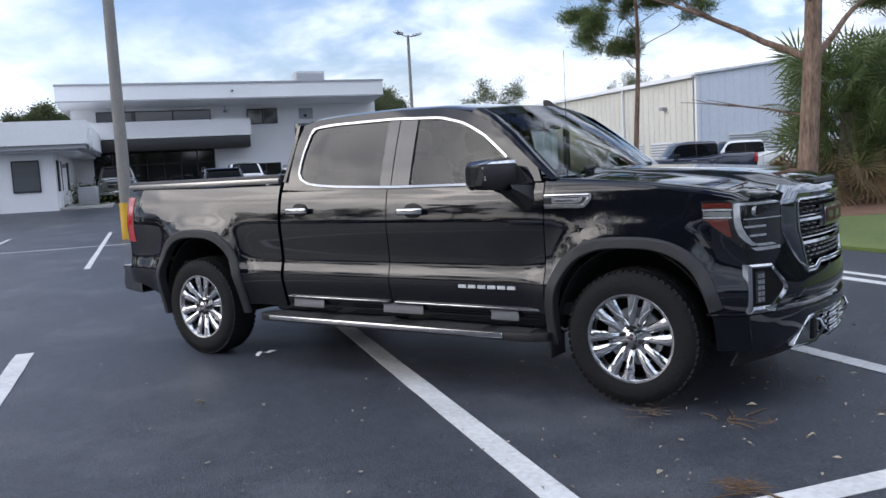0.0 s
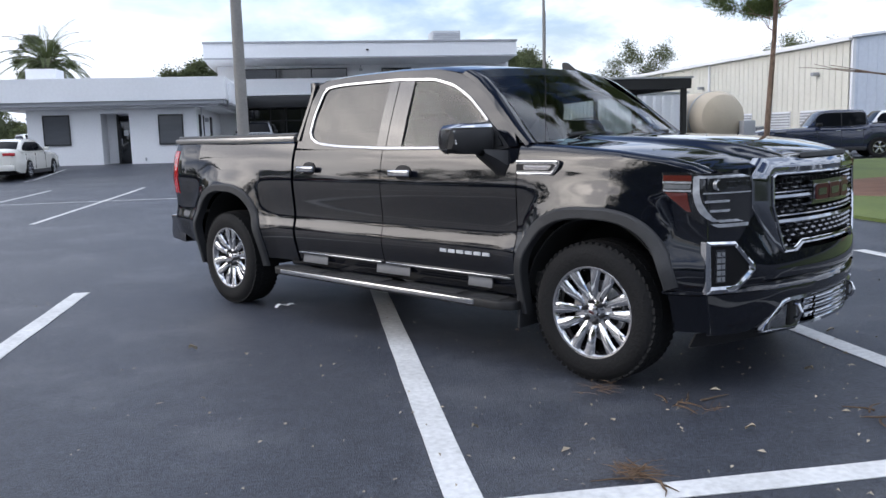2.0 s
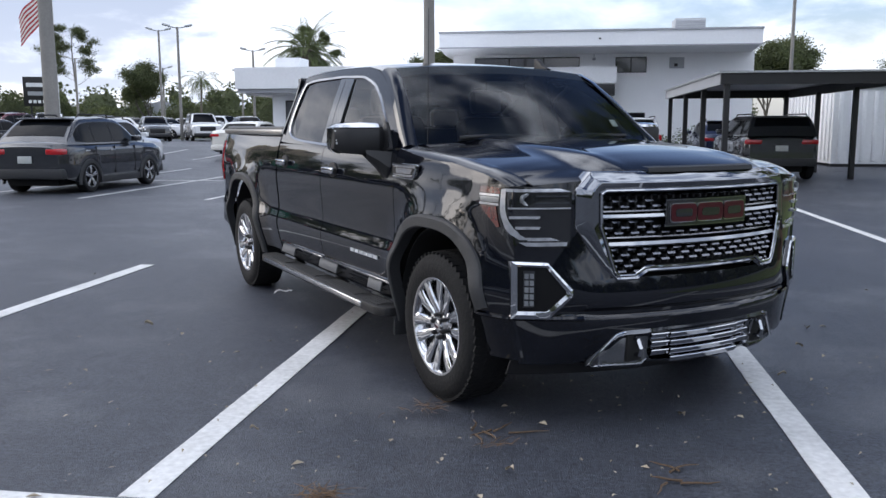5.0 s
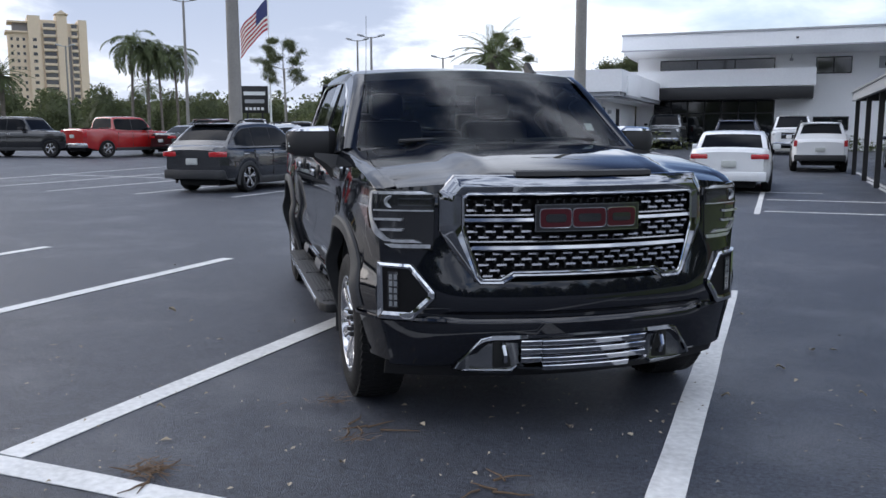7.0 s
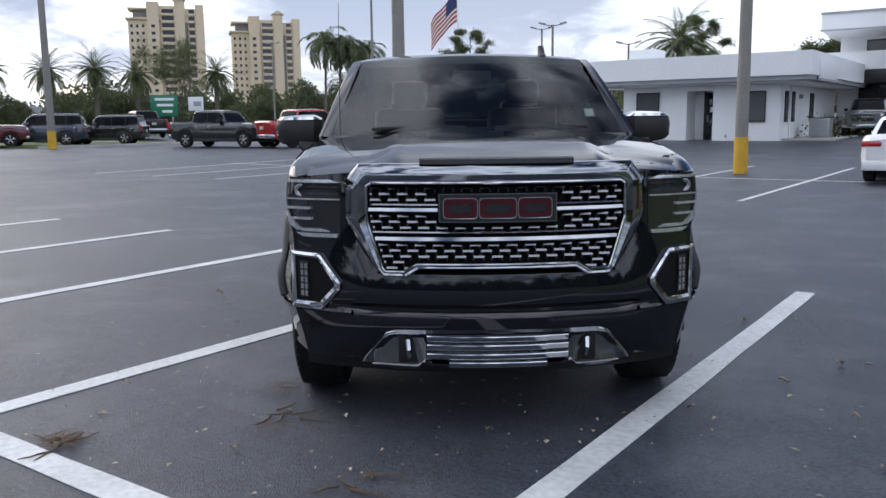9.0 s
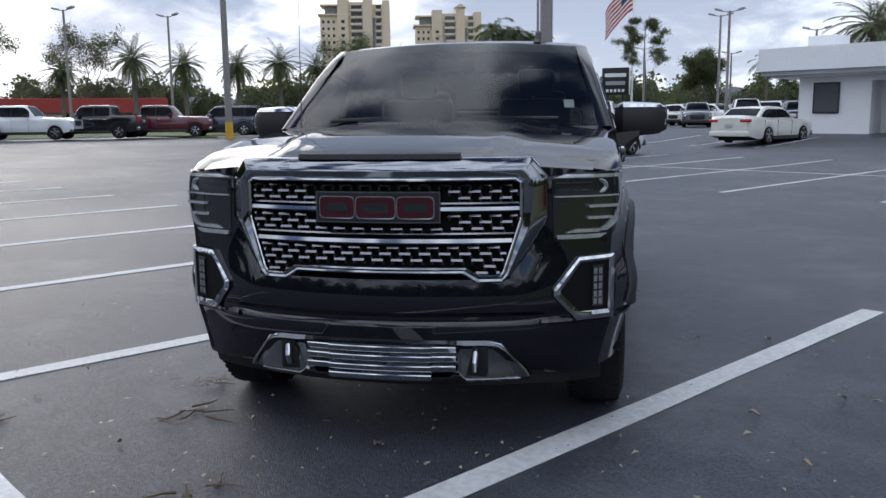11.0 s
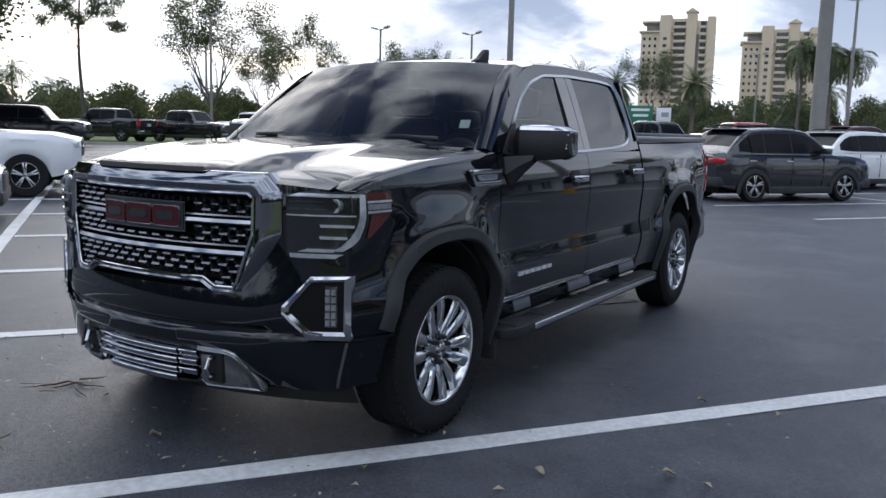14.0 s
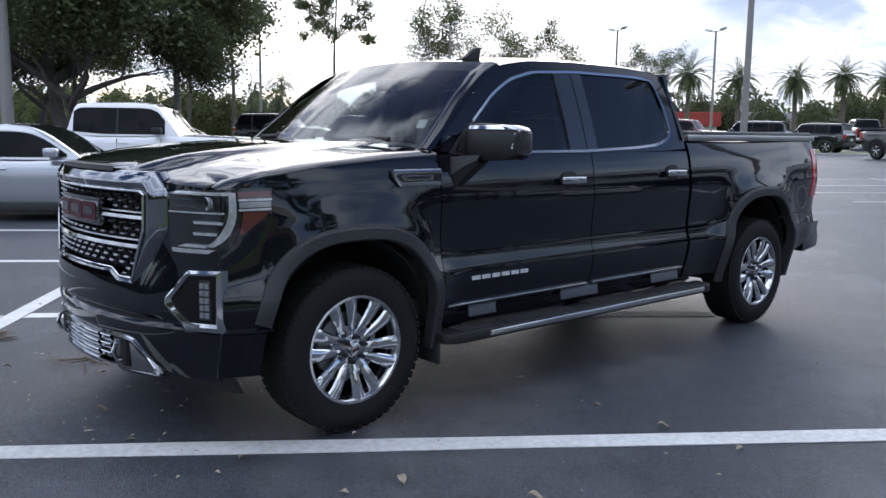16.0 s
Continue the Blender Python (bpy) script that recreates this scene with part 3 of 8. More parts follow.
    part("step", box(-2.9, 6.5, y - 2.6, y + 0.5, 0.1, BASE + 0.12, 0.02), CONCRETE, b, "", False)
    return b


def building_office():
    b = thing("office_building", "low white stucco office wing with a deep flat fascia", "building", pose(0, 0, 0))
    y, z0 = 41.0, 0.2
    part("wall", box(-11.25, -8.05, y, y + 0.3, z0, 3.0), WHITE_WALL, b, "", False)
    part("wall", box(-6.8, -3.78, y, y + 0.3, z0, 3.0), WHITE_WALL, b, "", False)
    part("wall", box(-8.05, -6.8, y + 1.3, y + 1.5, z0, 3.0), WHITE_WALL, b, "recessed porch wall", False)
    part("wall", box(-8.15, -8.05, y + 0.3, y + 1.3, z0, 3.0), WHITE_WALL, b, "", False)
    part("wall", box(-6.8, -6.7, y + 0.3, y + 1.3, z0, 3.0), WHITE_WALL, b, "", False)
    part("lintel", box(-8.05, -6.8, y, y + 0.3, 2.75, 3.0), WHITE_WALL, b, "", False)
    part("wall", box(-4.08, -3.78, y + 0.3, y + 12.5, z0, 3.0), WHITE_WALL, b, "", False)
    part("wall", box(-11.25, -10.95, y + 0.3, y + 14, z0, 3.0), WHITE_WALL, b, "", False)
    part("fascia", box(-12.8, -2.3, y - 1.0, y + 13.5, 3.28, 4.3), WHITE_TRIM, b, "", False)
    part("cornice", box(-12.7, -2.4, y - 0.9, y + 13.4, 3.08, 3.28), GREY_TRIM, b, "", False)
    part("soffit", box(-12.4, -2.7, y - 0.6, y + 13.2, 2.98, 3.08), WHITE_TRIM, b, "", False)
    part("sign_panel", box(-2.32, -2.2, y + 0.4, y + 4.2, 3.15, 4.05, 0.02), WHITE_TRIM, b, "blank white sign panel")
    part("sign_frame", box(-2.34, -2.17, y + 0.3, y + 4.3, 3.05, 3.15), GREY_TRIM, b, "", False)
    part("roof_unit", box(-11.4, -10.1, y + 1.0, y + 2.5, 4.3, 4.9), WHITE_TRIM, b, "", False)
    window(b, -10.55, -9.4, y, 1.35, 2.72, [], BLIND_GLASS, 0.06)
    window(b, -5.5, -4.4, y, 1.28, 2.66, [], BLIND_GLASS, 0.06)
    d = part("door", box(-7.5, -6.85, y + 1.22, y + 1.3, z0 + 0.05, 2.68, 0.01), DARK_GLASS, b, "dark glazed entrance door")
    part("door_handle", box(-7.42, -7.39, y + 1.14, y + 1.22, 1.3, 1.6, 0.008), GALV, d)
    part("notice", box(-7.3, -7.1, y + 1.205, y + 1.218, 1.75, 2.0), WHITE_TRIM, d, "white paper notice", False)
    part("door_frame", box(-7.6, -7.5, y + 1.2, y + 1.3, z0, 2.75), BLACK_STEEL, d, "", False)
    for k, (a, c) in enumerate(((0.8, 1.3), (2.1, 2.6), (6.0, 6.7))):
        w = part("window", box(-3.8, -3.72, y + a, y + c, 1.25, 2.66), DARK, b, "", False)
        part("pane", box(-3.72, -3.705, y + a + 0.04, y + c - 0.04, 1.3, 2.62), BLIND_GLASS, w, "", False)
    part("downpipe", tube([(-3.72, y + 1.7, z0), (-3.72, y + 1.7, 3.0)], 0.04, 8), WHITE_TRIM, b)
    part("wall_lamp", box(-3.78, -3.6, y + 3.6, y + 3.75, 2.35, 2.55, 0.02), GREY_TRIM, b)
    part("wall_outlet", box(-6.2, -6.12, y - 0.04, y, 0.55, 0.7, 0.005), GREY_TRIM, b)
    part("plinth", box(-4.6, -1.6, y + 0.5, y + 9, 0.2, 0.5, 0.02), CONCRETE, b, "grey raised kerb with grass", False)
    return b


building_main()
building_office()


def ac_unit(x, y, z):
    a = thing("condenser_unit", "grey outdoor air conditioning condenser beside the office wall", "air conditioner", pose(x, y, z))
    part("casing", box(-0.45, 0.45, -0.45, 0.45, 0, 0.9, 0.03), GALV, a)
    for i in range(7):
        part("grille_slat", box(-0.4, 0.4, -0.47, -0.45, 0.1 + i * 0.11, 0.15 + i * 0.11), GREY_TRIM, a, "", False)
    part("fan_guard", lathe([(0.05, 0.9), (0.36, 0.9), (0.36, 0.93), (0.05, 0.93), (0.05, 0.9)], 20, "z"), DARK, a)


ac_unit(-2.7, 44.5, 0.5)


def warehouse():
    b = thing("metal_warehouse", "large cream and pale blue metal-sided warehouse", "building", pose(0, 0, 0))
    x0, y0, y1, zw = 31.5, 43.0, 100.0, 6.05
    part("wall", box(x0, x0 + 0.3, y0, y1, 0, zw), CREAM_METAL, b, "cream ribbed metal wall", False)
    part("wall", prism([(x0, 0), (x0 + 40, 0), (x0 + 40, 6.3), (x0 + 22, 8.6), (x0, zw)], 0.3, "y", y0 - 0.02), BLUE_METAL, b, "pale ribbed metal gable wall", False)
    part("roof", prism([(x0 - 0.25, zw), (x0 + 22, 8.6), (x0 + 44, zw), (x0 + 44, zw + 0.12), (x0 + 22, 8.75), (x0 - 0.25, zw + 0.14)], y1 - y0 + 0.3, "y", y0 - 0.2), WHITE_TRIM, b, "", False)
    ribs = bmesh.new()
    for i in range(int((y1 - y0) / 0.6)):
        box(x0 - 0.03, x0, y0 + 0.3 + i * 0.6, y0 + 0.36 + i * 0.6, 0, zw, 0, ribs)
    tagged(part("siding_rib", ribs, CREAM_METAL, b, "", False), kind="stuff")
    ribs = bmesh.new()
    for i in range(30):
        x = x0 + 0.3 + i * 0.6
        box(x, x + 0.06, y0 - 0.05, y0 - 0.02, 0, zw + (x - x0) * 0.115, 0, ribs)
    tagged(part("siding_rib", ribs, BLUE_METAL, b, "", False), kind="stuff")
    part("corner_trim", box(x0 - 0.08, x0 + 0.1, y0 - 0.1, y0 + 0.1, 0, zw), WHITE_TRIM, b, "", False)
    part("gutter", box(x0 - 0.3, x0 - 0.05, y0, y1, zw - 0.12, zw + 0.06), WHITE_TRIM, b, "", False)
    for yy in (51.0, 59.5, 68.0, 78.0):
        part("downpipe", box(x0 - 0.16, x0 - 0.03, yy, yy + 0.14, 0, zw), WHITE_TRIM, b, "", False)
    for yy, w in ((45.4, 2.4), (48.9, 2.4), (53.5, 2.4), (62, 2.4)):
        v = part("wall_louvre", box(x0 - 0.06, x0 - 0.02, yy, yy + w, 0.7, 2.2), WHITE_TRIM, b, "", False)
        for i in range(8):
            part("slat", box(x0 - 0.11, x0 - 0.06, yy + 0.05, yy + w - 0.05, 0.78 + i * 0.175, 0.86 + i * 0.175), GREY_TRIM, v, "", False)
    v = part("wall_louvre", box(x0 + 2.2, x0 + 5.2, y0 - 0.1, y0 - 0.05, 1.1, 2.5), WHITE_TRIM, b, "", False)
    for i in range(8):
        part("slat", box(x0 + 2.25, x0 + 5.15, y0 - 0.15, y0 - 0.1, 1.16 + i * 0.165, 1.25 + i * 0.165), GREY_TRIM, v, "", False)
    for yy in (46.0, 60.5):
        part("wall_lamp", box(x0 - 0.45, x0 - 0.03, yy, yy + 0.3, 4.2, 4.4, 0.03), GREY_TRIM, b)


warehouse()


def carport():
    c = thing("carport", "flat-roofed black steel carport over parked vehicles", "carport", pose(0, 0, 0))
    x0, x1, ya, yb, zr = 6.9, 11.0, 20.8, 31.5, 2.42
    n = 0
    for yy in (ya + 0.1, ya + 3.4, ya + 6.8, yb - 0.1):
        part("post", box(x0, x0 + 0.13, yy - 0.065, yy + 0.065, 0, zr + 0.05), BLACK_STEEL, c, "", False)
        part("post", box(x1 - 0.13, x1, yy - 0.065, yy + 0.065, 0, zr + 0.05), BLACK_STEEL, c, "", False)
    part("beam", box(x0 - 0.1, x1 + 0.1, ya - 0.02, ya + 0.1, zr, zr + 0.26), BLACK_STEEL, c, "", False)
    part("beam", box(x0 - 0.1, x1 + 0.1, yb - 0.1, yb + 0.02, zr, zr + 0.26), BLACK_STEEL, c, "", False)
    part("beam", box(x0 - 0.1, x0 + 0.02, ya + 0.1, yb - 0.1, zr, zr + 0.26), GREY_TRIM, c, "", False)
    part("beam", box(x1 - 0.02, x1 + 0.1, ya + 0.1, yb - 0.1, zr, zr + 0.26), BLACK_STEEL, c, "", False)
    part("roof_sheet", box(x0 - 0.15, x1 + 0.15, ya - 0.06, yb + 0.06, zr + 0.265, zr + 0.31), GALV, c, "", False)


carport()


def container():
    c = thing("storage_container", "white ribbed steel storage container", "container", pose(0, 0, 0))
    x0, x1, y0, y1, z1 = 12.6, 16.2, 31.6, 37.6, 2.75
    part("body", box(x0, x1, y0, y1, 0.1, z1, 0.02), WHITE_TRIM, c, "", False)
    for i in range(9):
        x = x0 + 0.25 + i * (x1 - x0 - 0.5) / 8
        part("rib", box(x - 0.07, x + 0.07, y0 - 0.05, y0, 0.2, z1 - 0.1, 0.015), WHITE_TRIM, c)
    for i in range(13):
        yy = y0 + 0.25 + i * (y1 - y0 - 0.5) / 12
        part("rib", box(x0 - 0.05, x0, yy - 0.07, yy + 0.07, 0.2, z1 - 0.1, 0.015), WHITE_TRIM, c)
    part("top_rail", box(x0 - 0.06, x1 + 0.06, y0 - 0.06, y1 + 0.06, z1, z1 + 0.06), GALV, c, "", False)
    part("skid", box(x0, x1, y0, y0 + 0.2, 0, 0.1), BLACK_STEEL, c, "", False)
    part("skid", box(x0, x1, y1 - 0.2, y1, 0, 0.1), BLACK_STEEL, c, "", False)


container()


def tank():
    t = thing("storage_tank", "tan horizontal storage tank on a steel cradle", "tank", pose(17.5, 33.5, 0))
    prof = [(0.0, -2.6), (0.55, -2.55), (0.9, -2.35), (1.05, -2.0), (1.05, 2.0), (0.9, 2.35), (0.55, 2.55), (0.0, 2.6)]
    part("vessel", lathe(prof, 32, "y"), TANK, t, "", True, pose(0, 0, 1.75))
    for yy in (-1.5, 1.5):
        part("cradle", box(-0.8, 0.8, yy - 0.1, yy + 0.1, 0, 1.0), BLACK_STEEL, t, "", False)
        part("strap", lathe([(1.05, yy - 0.05), (1.07, yy - 0.05), (1.07, yy + 0.05), (1.05, yy + 0.05), (1.05, yy - 0.05)], 32, "y"), GALV, t, "", True, pose(0, 0, 1.75))
    part("filler_box", box(0.6, 1.1, -2.9, -2.5, 0.8, 1.6, 0.03), GREY_TRIM, t)


tank()

# ---- the black pickup ----
# Its own axes: x ahead, y to its left, z up; the front axle is over the origin.
AXLE_R, TRUCK = -3.745, pose(3.243, 4.819, 0, 0, 0, -53.8)
WZ = np.array([(0.36, 0.925), (0.45, 0.945), (0.52, 0.965), (0.60, 0.986), (0.66, 0.998), (0.70, 1.001), (0.74, 0.993), (0.79, 0.978), (0.82, 0.975), (0.90, 0.979), (1.0, 0.988), (1.07, 0.993),
               (1.11, 0.991), (1.20, 0.981), (1.27, 0.968), (1.33, 0.95), (1.40, 0.925)])
ARCHES = ((0.02, 0.485, 0.56), (-3.70, 0.485, 0.61))      # centre, half width, height over 0.38


def side_width(z):
    return sum(np.interp(z + d, WZ[:, 0], WZ[:, 1]) for d in (-0.014, -0.007, 0, 0.007, 0.014)) / 5


def plan(x):
    """How far the sides draw in towards the nose and the tail."""
    return float(np.interp(x, [-4.73, -4.67, -4.5, -4.2, 0.1, 0.35, 0.5, 0.6, 0.67], [-0.075, -0.032, -0.010, 0, 0, -0.006, -0.014, -0.026, -0.044]))


def arch_top(x, grow=0.0):
    """Lower edge of the side where a wheel arch opens it, or None."""
    for c, a, b in ARCHES:
        u = abs(x - c) / (a + grow)
        if u < 1:
            return 0.38 + (b + grow) * (1 - u ** 2.7) ** (1 / 2.7)
    return None


def flare(x, z):
    out = 0.0
    for c, a, b in ARCHES:
        u, v = abs(x - c) / a, max(0.0, z - 0.38) / b
        rho = (u ** 2.7 + v ** 2.7) ** (1 / 2.7)
        d = max(0.0, (rho - 1) * a)
        out = max(out, 0.045 * math.exp(-(d / 0.11) ** 2))
    return out


def side(x, z, s):
    return (x, s * (side_width(z) + plan(x) + flare(x, z)), z)


def side_stations(x0, x1):
    xs = set(np.round(np.linspace(x0, x1, max(4, int(abs(x1 - x0) / 0.07))), 4))
    for c, a, b in ARCHES:
        for k in range(-11, 12):
            v = c + a * math.copysign(abs(math.sin(k / 11 * math.pi / 2)) ** (2 / 2.7), k) * 0.9999
            if x0 < v < x1:
                xs.add(round(v, 4))
        for v in (c - a - 0.002, c + a + 0.002):
            if x0 < v < x1:
                xs.add(round(v, 4))
    return sorted(xs)


def side_panel(x0, x1, low, top, s, roll=None, rows=22):
    P = []
    for x in side_stations(x0, x1):
        lo = low(x)
        a = arch_top(x)
        if a is not None:
            lo = max(lo, a)
        zt = top(x)
        col = [side(x, lo + (zt - lo) * j / rows, s) for j in range(rows + 1)]
        if roll:
            yw = abs(col[-1][1])
            for dy, dz in roll:
                col.append((x, s * (yw - dy), zt + dz))
        P.append(col)
    return sheet(P, 0.03, (0, -s, 0))


def fender_top(x):
    return float(np.interp(x, [-0.55, -0.2, 0.15, 0.45, 0.62, 0.70], [1.325, 1.305, 1.275, 1.235, 1.195, 1.15]))


def nose(y):
    """Plan of the front end: a long bow that turns sharply at the lamps."""
    a = min(abs(y), 0.955)
    t = max(0.0, (a - 0.70) / 0.255)
    return 0.925 - 0.27 * a * a - 0.017 * t ** 2 - 0.0066 * t ** 5


FRONT_END = 0.655          # where the fascia meets the fenders


def corner(u, z, s, out=0.0):
    """A point on the front corner: u < 0 runs inwards over the fascia, u > 0 back along the fender."""
    def at(u, z):
        if u >= 0:
            p = side(FRONT_END - u, z, 1)
            return Vector(p)
        y = 0.955 + u
        w = side(FRONT_END, z, 1)[1]
        e = smoothstep((y - 0.55) / 0.4)
        d = float(np.interp(z, FZ, FD)) * (1 - 0.55 * e)
        return Vector((nose(y) + d * (1 - e) + (FRONT_END - nose(0.955)) * e ** 2, y * (1 + (w / 0.955 - 1) * e), z))
    p = at(u, z)
    a, b = at(u + 0.012, z) - at(u - 0.012, z), at(u, z + 0.012) - at(u, z - 0.012)
    n = a.cross(b)
    n.normalize()
    if n.x + n.y < 0:
        n = -n
    p = p + n * out
    return (p.x, s * p.y, p.z)


FZ = [0.345, 0.36, 0.42, 0.50, 0.565, 0.58, 0.592, 0.605, 0.625, 0.65, 0.70, 0.76, 0.84, 0.92, 1.0, 1.1, 1.165, 1.182]
FD = [-0.05, -0.02, 0.012, 0.03, 0.042, 0.036, 0.022, 0.022, 0.042, 0.044, 0.042, 0.03, 0.008, -0.01, -0.016, -0.02, -0.024, -0.04]


def polygon_hit(poly, c, ang):
    """The farthest crossing of a closed outline by a ray from c."""
    d = (math.cos(ang), math.sin(ang))
    best = 0.0
    for (ax, az), (bx, bz) in zip(poly, poly[1:] + poly[:1]):
        ex, ez = bx - ax, bz - az
        den = d[0] * ez - d[1] * ex
        if abs(den) < 1e-9:
            continue
        t = ((ax - c[0]) * ez - (az - c[1]) * ex) / den
        u = ((ax - c[0]) * d[1] - (az - c[1]) * d[0]) / den
        if t > 0 and -1e-6 <= u <= 1 + 1e-6:
            best = max(best, t)
    return (c[0] + d[0] * best, c[1] + d[1] * best)


def rounded(poly, r=0.03, n=4):
    """An outline with its corners cut to curves."""
    out = []
    k = len(poly)
    for i in range(k):
        p0, p1, p2 = Vector(poly[i - 1]), Vector(poly[i]), Vector(poly[(i + 1) % k])
        a, b = p0 - p1, p2 - p1
        q = min(r, a.length * 0.45, b.length * 0.45)
        s, e = p1 + a.normalized() * q, p1 + b.normalized() * q
        for j in range(n + 1):
            t = j / n
            v = s * (1 - t) ** 2 + p1 * 2 * t * (1 - t) + e * t * t
            out.append((v.x, v.y))
    return out


def clip(poly, value, keep_less):
    out = []
    for (ax, az), (bx, bz) in zip(poly, poly[1:] + poly[:1]):
        ia, ib = (ax <= value) == keep_less, (bx <= value) == keep_less
        if ia:
            out.append((ax, az))
        if ia != ib:
            t = (value - ax) / (bx - ax)
            out.append((value, az + (bz - az) * t))
    return out


CAB = [(-0.47, 1.335), (-0.60, 1.435), (-0.82, 1.62), (-1.0, 1.745), (-1.15, 1.81), (-1.35, 1.848), (-1.75, 1.862), (-2.25, 1.86), (-2.55, 1.845), (-2.67, 1.80), (-2.715, 1.66), (-2.735, 1.33), (-1.7, 1.318)]
WINDOW = rounded([(-0.615, 1.322), (-0.66, 1.375), (-0.80, 1.505), (-0.99, 1.653), (-1.16, 1.74), (-1.36, 1.79), (-1.75, 1.81), (-2.3, 1.81), (-2.53, 1.797), (-2.585, 1.60), (-2.60, 1.425), (-2.47, 1.363), (-2.2, 1.342), (-1.68, 1.324)], 0.05, 3)
MID = (-1.65, 1.555)


def cab_side(x, z, s, out=0.0):
    t = (z - 1.33) / 0.5
    return (x, s * (0.952 - 0.15 * t - 0.03 * t * t + out + (0.012 if x > -0.9 else 0) * 0), z)


def ring(outer, inner, s, raise_a=0.0, raise_b=0.0, n=96, thick=0.03):
    P = []
    for k in range(n + 1):
        a = 2 * math.pi * k / n
        P.append([cab_side(*polygon_hit(outer, MID, a), s, raise_a), cab_side(*polygon_hit(inner, MID, a), s, raise_b)])
    bm = sheet(P, thick, (0, -s, 0))
    bmesh.ops.remove_doubles(bm, verts=bm.verts[:], dist=1e-4)
    return bm


def inset(poly, d):
    cx, cz = MID
    k = len(poly)
    out = []
    for i in range(k):
        p0, p1, p2 = Vector(poly[i - 1]), Vector(poly[i]), Vector(poly[(i + 1) % k])
        t = (p2 - p0).normalized()
        nrm = Vector((-t.y, t.x))
        if nrm.dot(Vector((cx, cz)) - p1) < 0:
            nrm = -nrm
        v = p1 + nrm * d
        out.append((v.x, v.y))
    return out


def wheel(parent, x, s, spin=0.0):
    """A chrome wheel with six split spokes in an all-terrain tyre; it stands at axle x on side s."""
    w = part("wheel", lathe([(0.05, -0.06), (0.235, -0.06), (0.235, -0.04), (0.05, -0.04), (0.05, -0.06)], 32), UNDER, parent, "", True)
    w.matrix_basis = pose(x + 0.015, s * 0.872, 0.4035, 0, 0, 0 if s > 0 else 180) @ Matrix.Rotation(spin, 4, "Y") @ Matrix.Diagonal((0.972, 1, 0.972, 1))
    prof = [(0.262, -0.125), (0.30, -0.137), (0.345, -0.137), (0.380, -0.126), (0.402, -0.105), (0.412, -0.06), (0.414, 0.0), (0.412, 0.06), (0.402, 0.105), (0.380, 0.126), (0.345, 0.137), (0.30, 0.137), (0.262, 0.125), (0.255, 0.10), (0.255, -0.10), (0.262, -0.125)]
    tyre = part("tyre", lathe(prof, 64), RUBBER, w, "black all-terrain tyre")
    lugs = bmesh.new()
    for k in range(56):
        a = 2 * math.pi * k / 56
        for row, (y0, y1) in enumerate(((-0.118, -0.07), (-0.05, -0.005), (0.005, 0.05), (0.07, 0.118))):
            b = box(-0.016, 0.016, y0, y1, 0.395, 0.4150 if row in (1, 2) else 0.4085, 0.0)
            join(lugs, b, Matrix.Rotation(a + (0.03 if row % 2 else 0), 4, "Y") @ Matrix.Rotation(0.25 * (1 if row < 2 else -1), 4, "Z"))
    tagged(part("tread_block", lugs, RUBBER, tyre, "", False), kind="stuff")
    part("rim", lathe([(0.215, -0.1), (0.25, -0.11), (0.262, -0.12), (0.27, -0.122), (0.27, -0.115), (0.262, -0.1), (0.258, 0.06), (0.268, 0.105), (0.277, 0.122), (0.270, 0.129), (0.258, 0.127), (0.246, 0.112), (0.236, 0.06), (0.215, -0.1)], 64), POLISHED, w, "chrome wheel rim")
    for k in range(6):
        sp = bmesh.new()
        for d in (-1, 1):
            # one prong of a split spoke, faceted, curving out to the rim
            P = []
            for i in range(9):
                t = i / 8
                r = 0.068 + (0.252 - 0.068) * t
                off = d * (0.025 + 0.030 * t ** 1.15)
                wd = 0.018 + 0.020 * t + 0.005 * (t > 0.9)
                yy = 0.088 + 0.02 * math.sin(min(1, t * 1.15) * math.pi * 0.55) + 0.012 * t
                P.append([(off - wd, yy - 0.045, r), (off - wd, yy - 0.008, r), (off - wd * 0.74, yy, r), (off - d * wd * 0.1, yy + 0.005, r), (off + wd * 0.74, yy, r), (off + wd, yy - 0.008, r), (off + wd, yy - 0.045, r)])
            q = sheet(P)
            join(sp, q)
        web = prism([(-0.034, 0.06), (0.034, 0.06), (0.045, 0.115), (0.0, 0.125), (-0.045, 0.115)], 0.03, "y", 0.062)
        join(sp, web)
        bmesh.ops.rotate(sp, verts=sp.verts[:], cent=(0, 0, 0), matrix=Matrix.Rotation(k * math.pi / 3, 3, "Y"))
        bmesh.ops.recalc_face_normals(sp, faces=sp.faces[:])
        part("spoke", sp, WHEEL_CHROME, w)
    part("hub", lathe([(0.0, 0.102), (0.03, 0.105), (0.05, 0.098), (0.078, 0.09), (0.084, 0.06), (0.084, 0.03), (0.0, 0.03)], 36), CHROME, w)
    part("centre_cap", lathe([(0.0, 0.121), (0.02, 0.12), (0.034, 0.115), (0.037, 0.105), (0.037, 0.09)], 28), POLISHED, w, "bright centre cap with a red mark")
    part("cap_mark", box(-0.018, 0.018, 0.118, 0.1225, -0.006, 0.006, 0.001), EMBLEM_RED, w)
    for k in range(6):
        a = 2 * math.pi * (k + 0.5) / 6
        part("lug_nut", lathe([(0.0, 0.125), (0.009, 0.124), (0.013, 0.116), (0.014, 0.085)], 8), DARK, w, "", True, Matrix.Translation((0.062 * math.sin(a), 0, 0.062 * math.cos(a))))
    part("brake_disc", lathe([(0.07, 0.02), (0.175, 0.02), (0.175, 0.045), (0.07, 0.045), (0.07, 0.02)], 40), GALV, w)
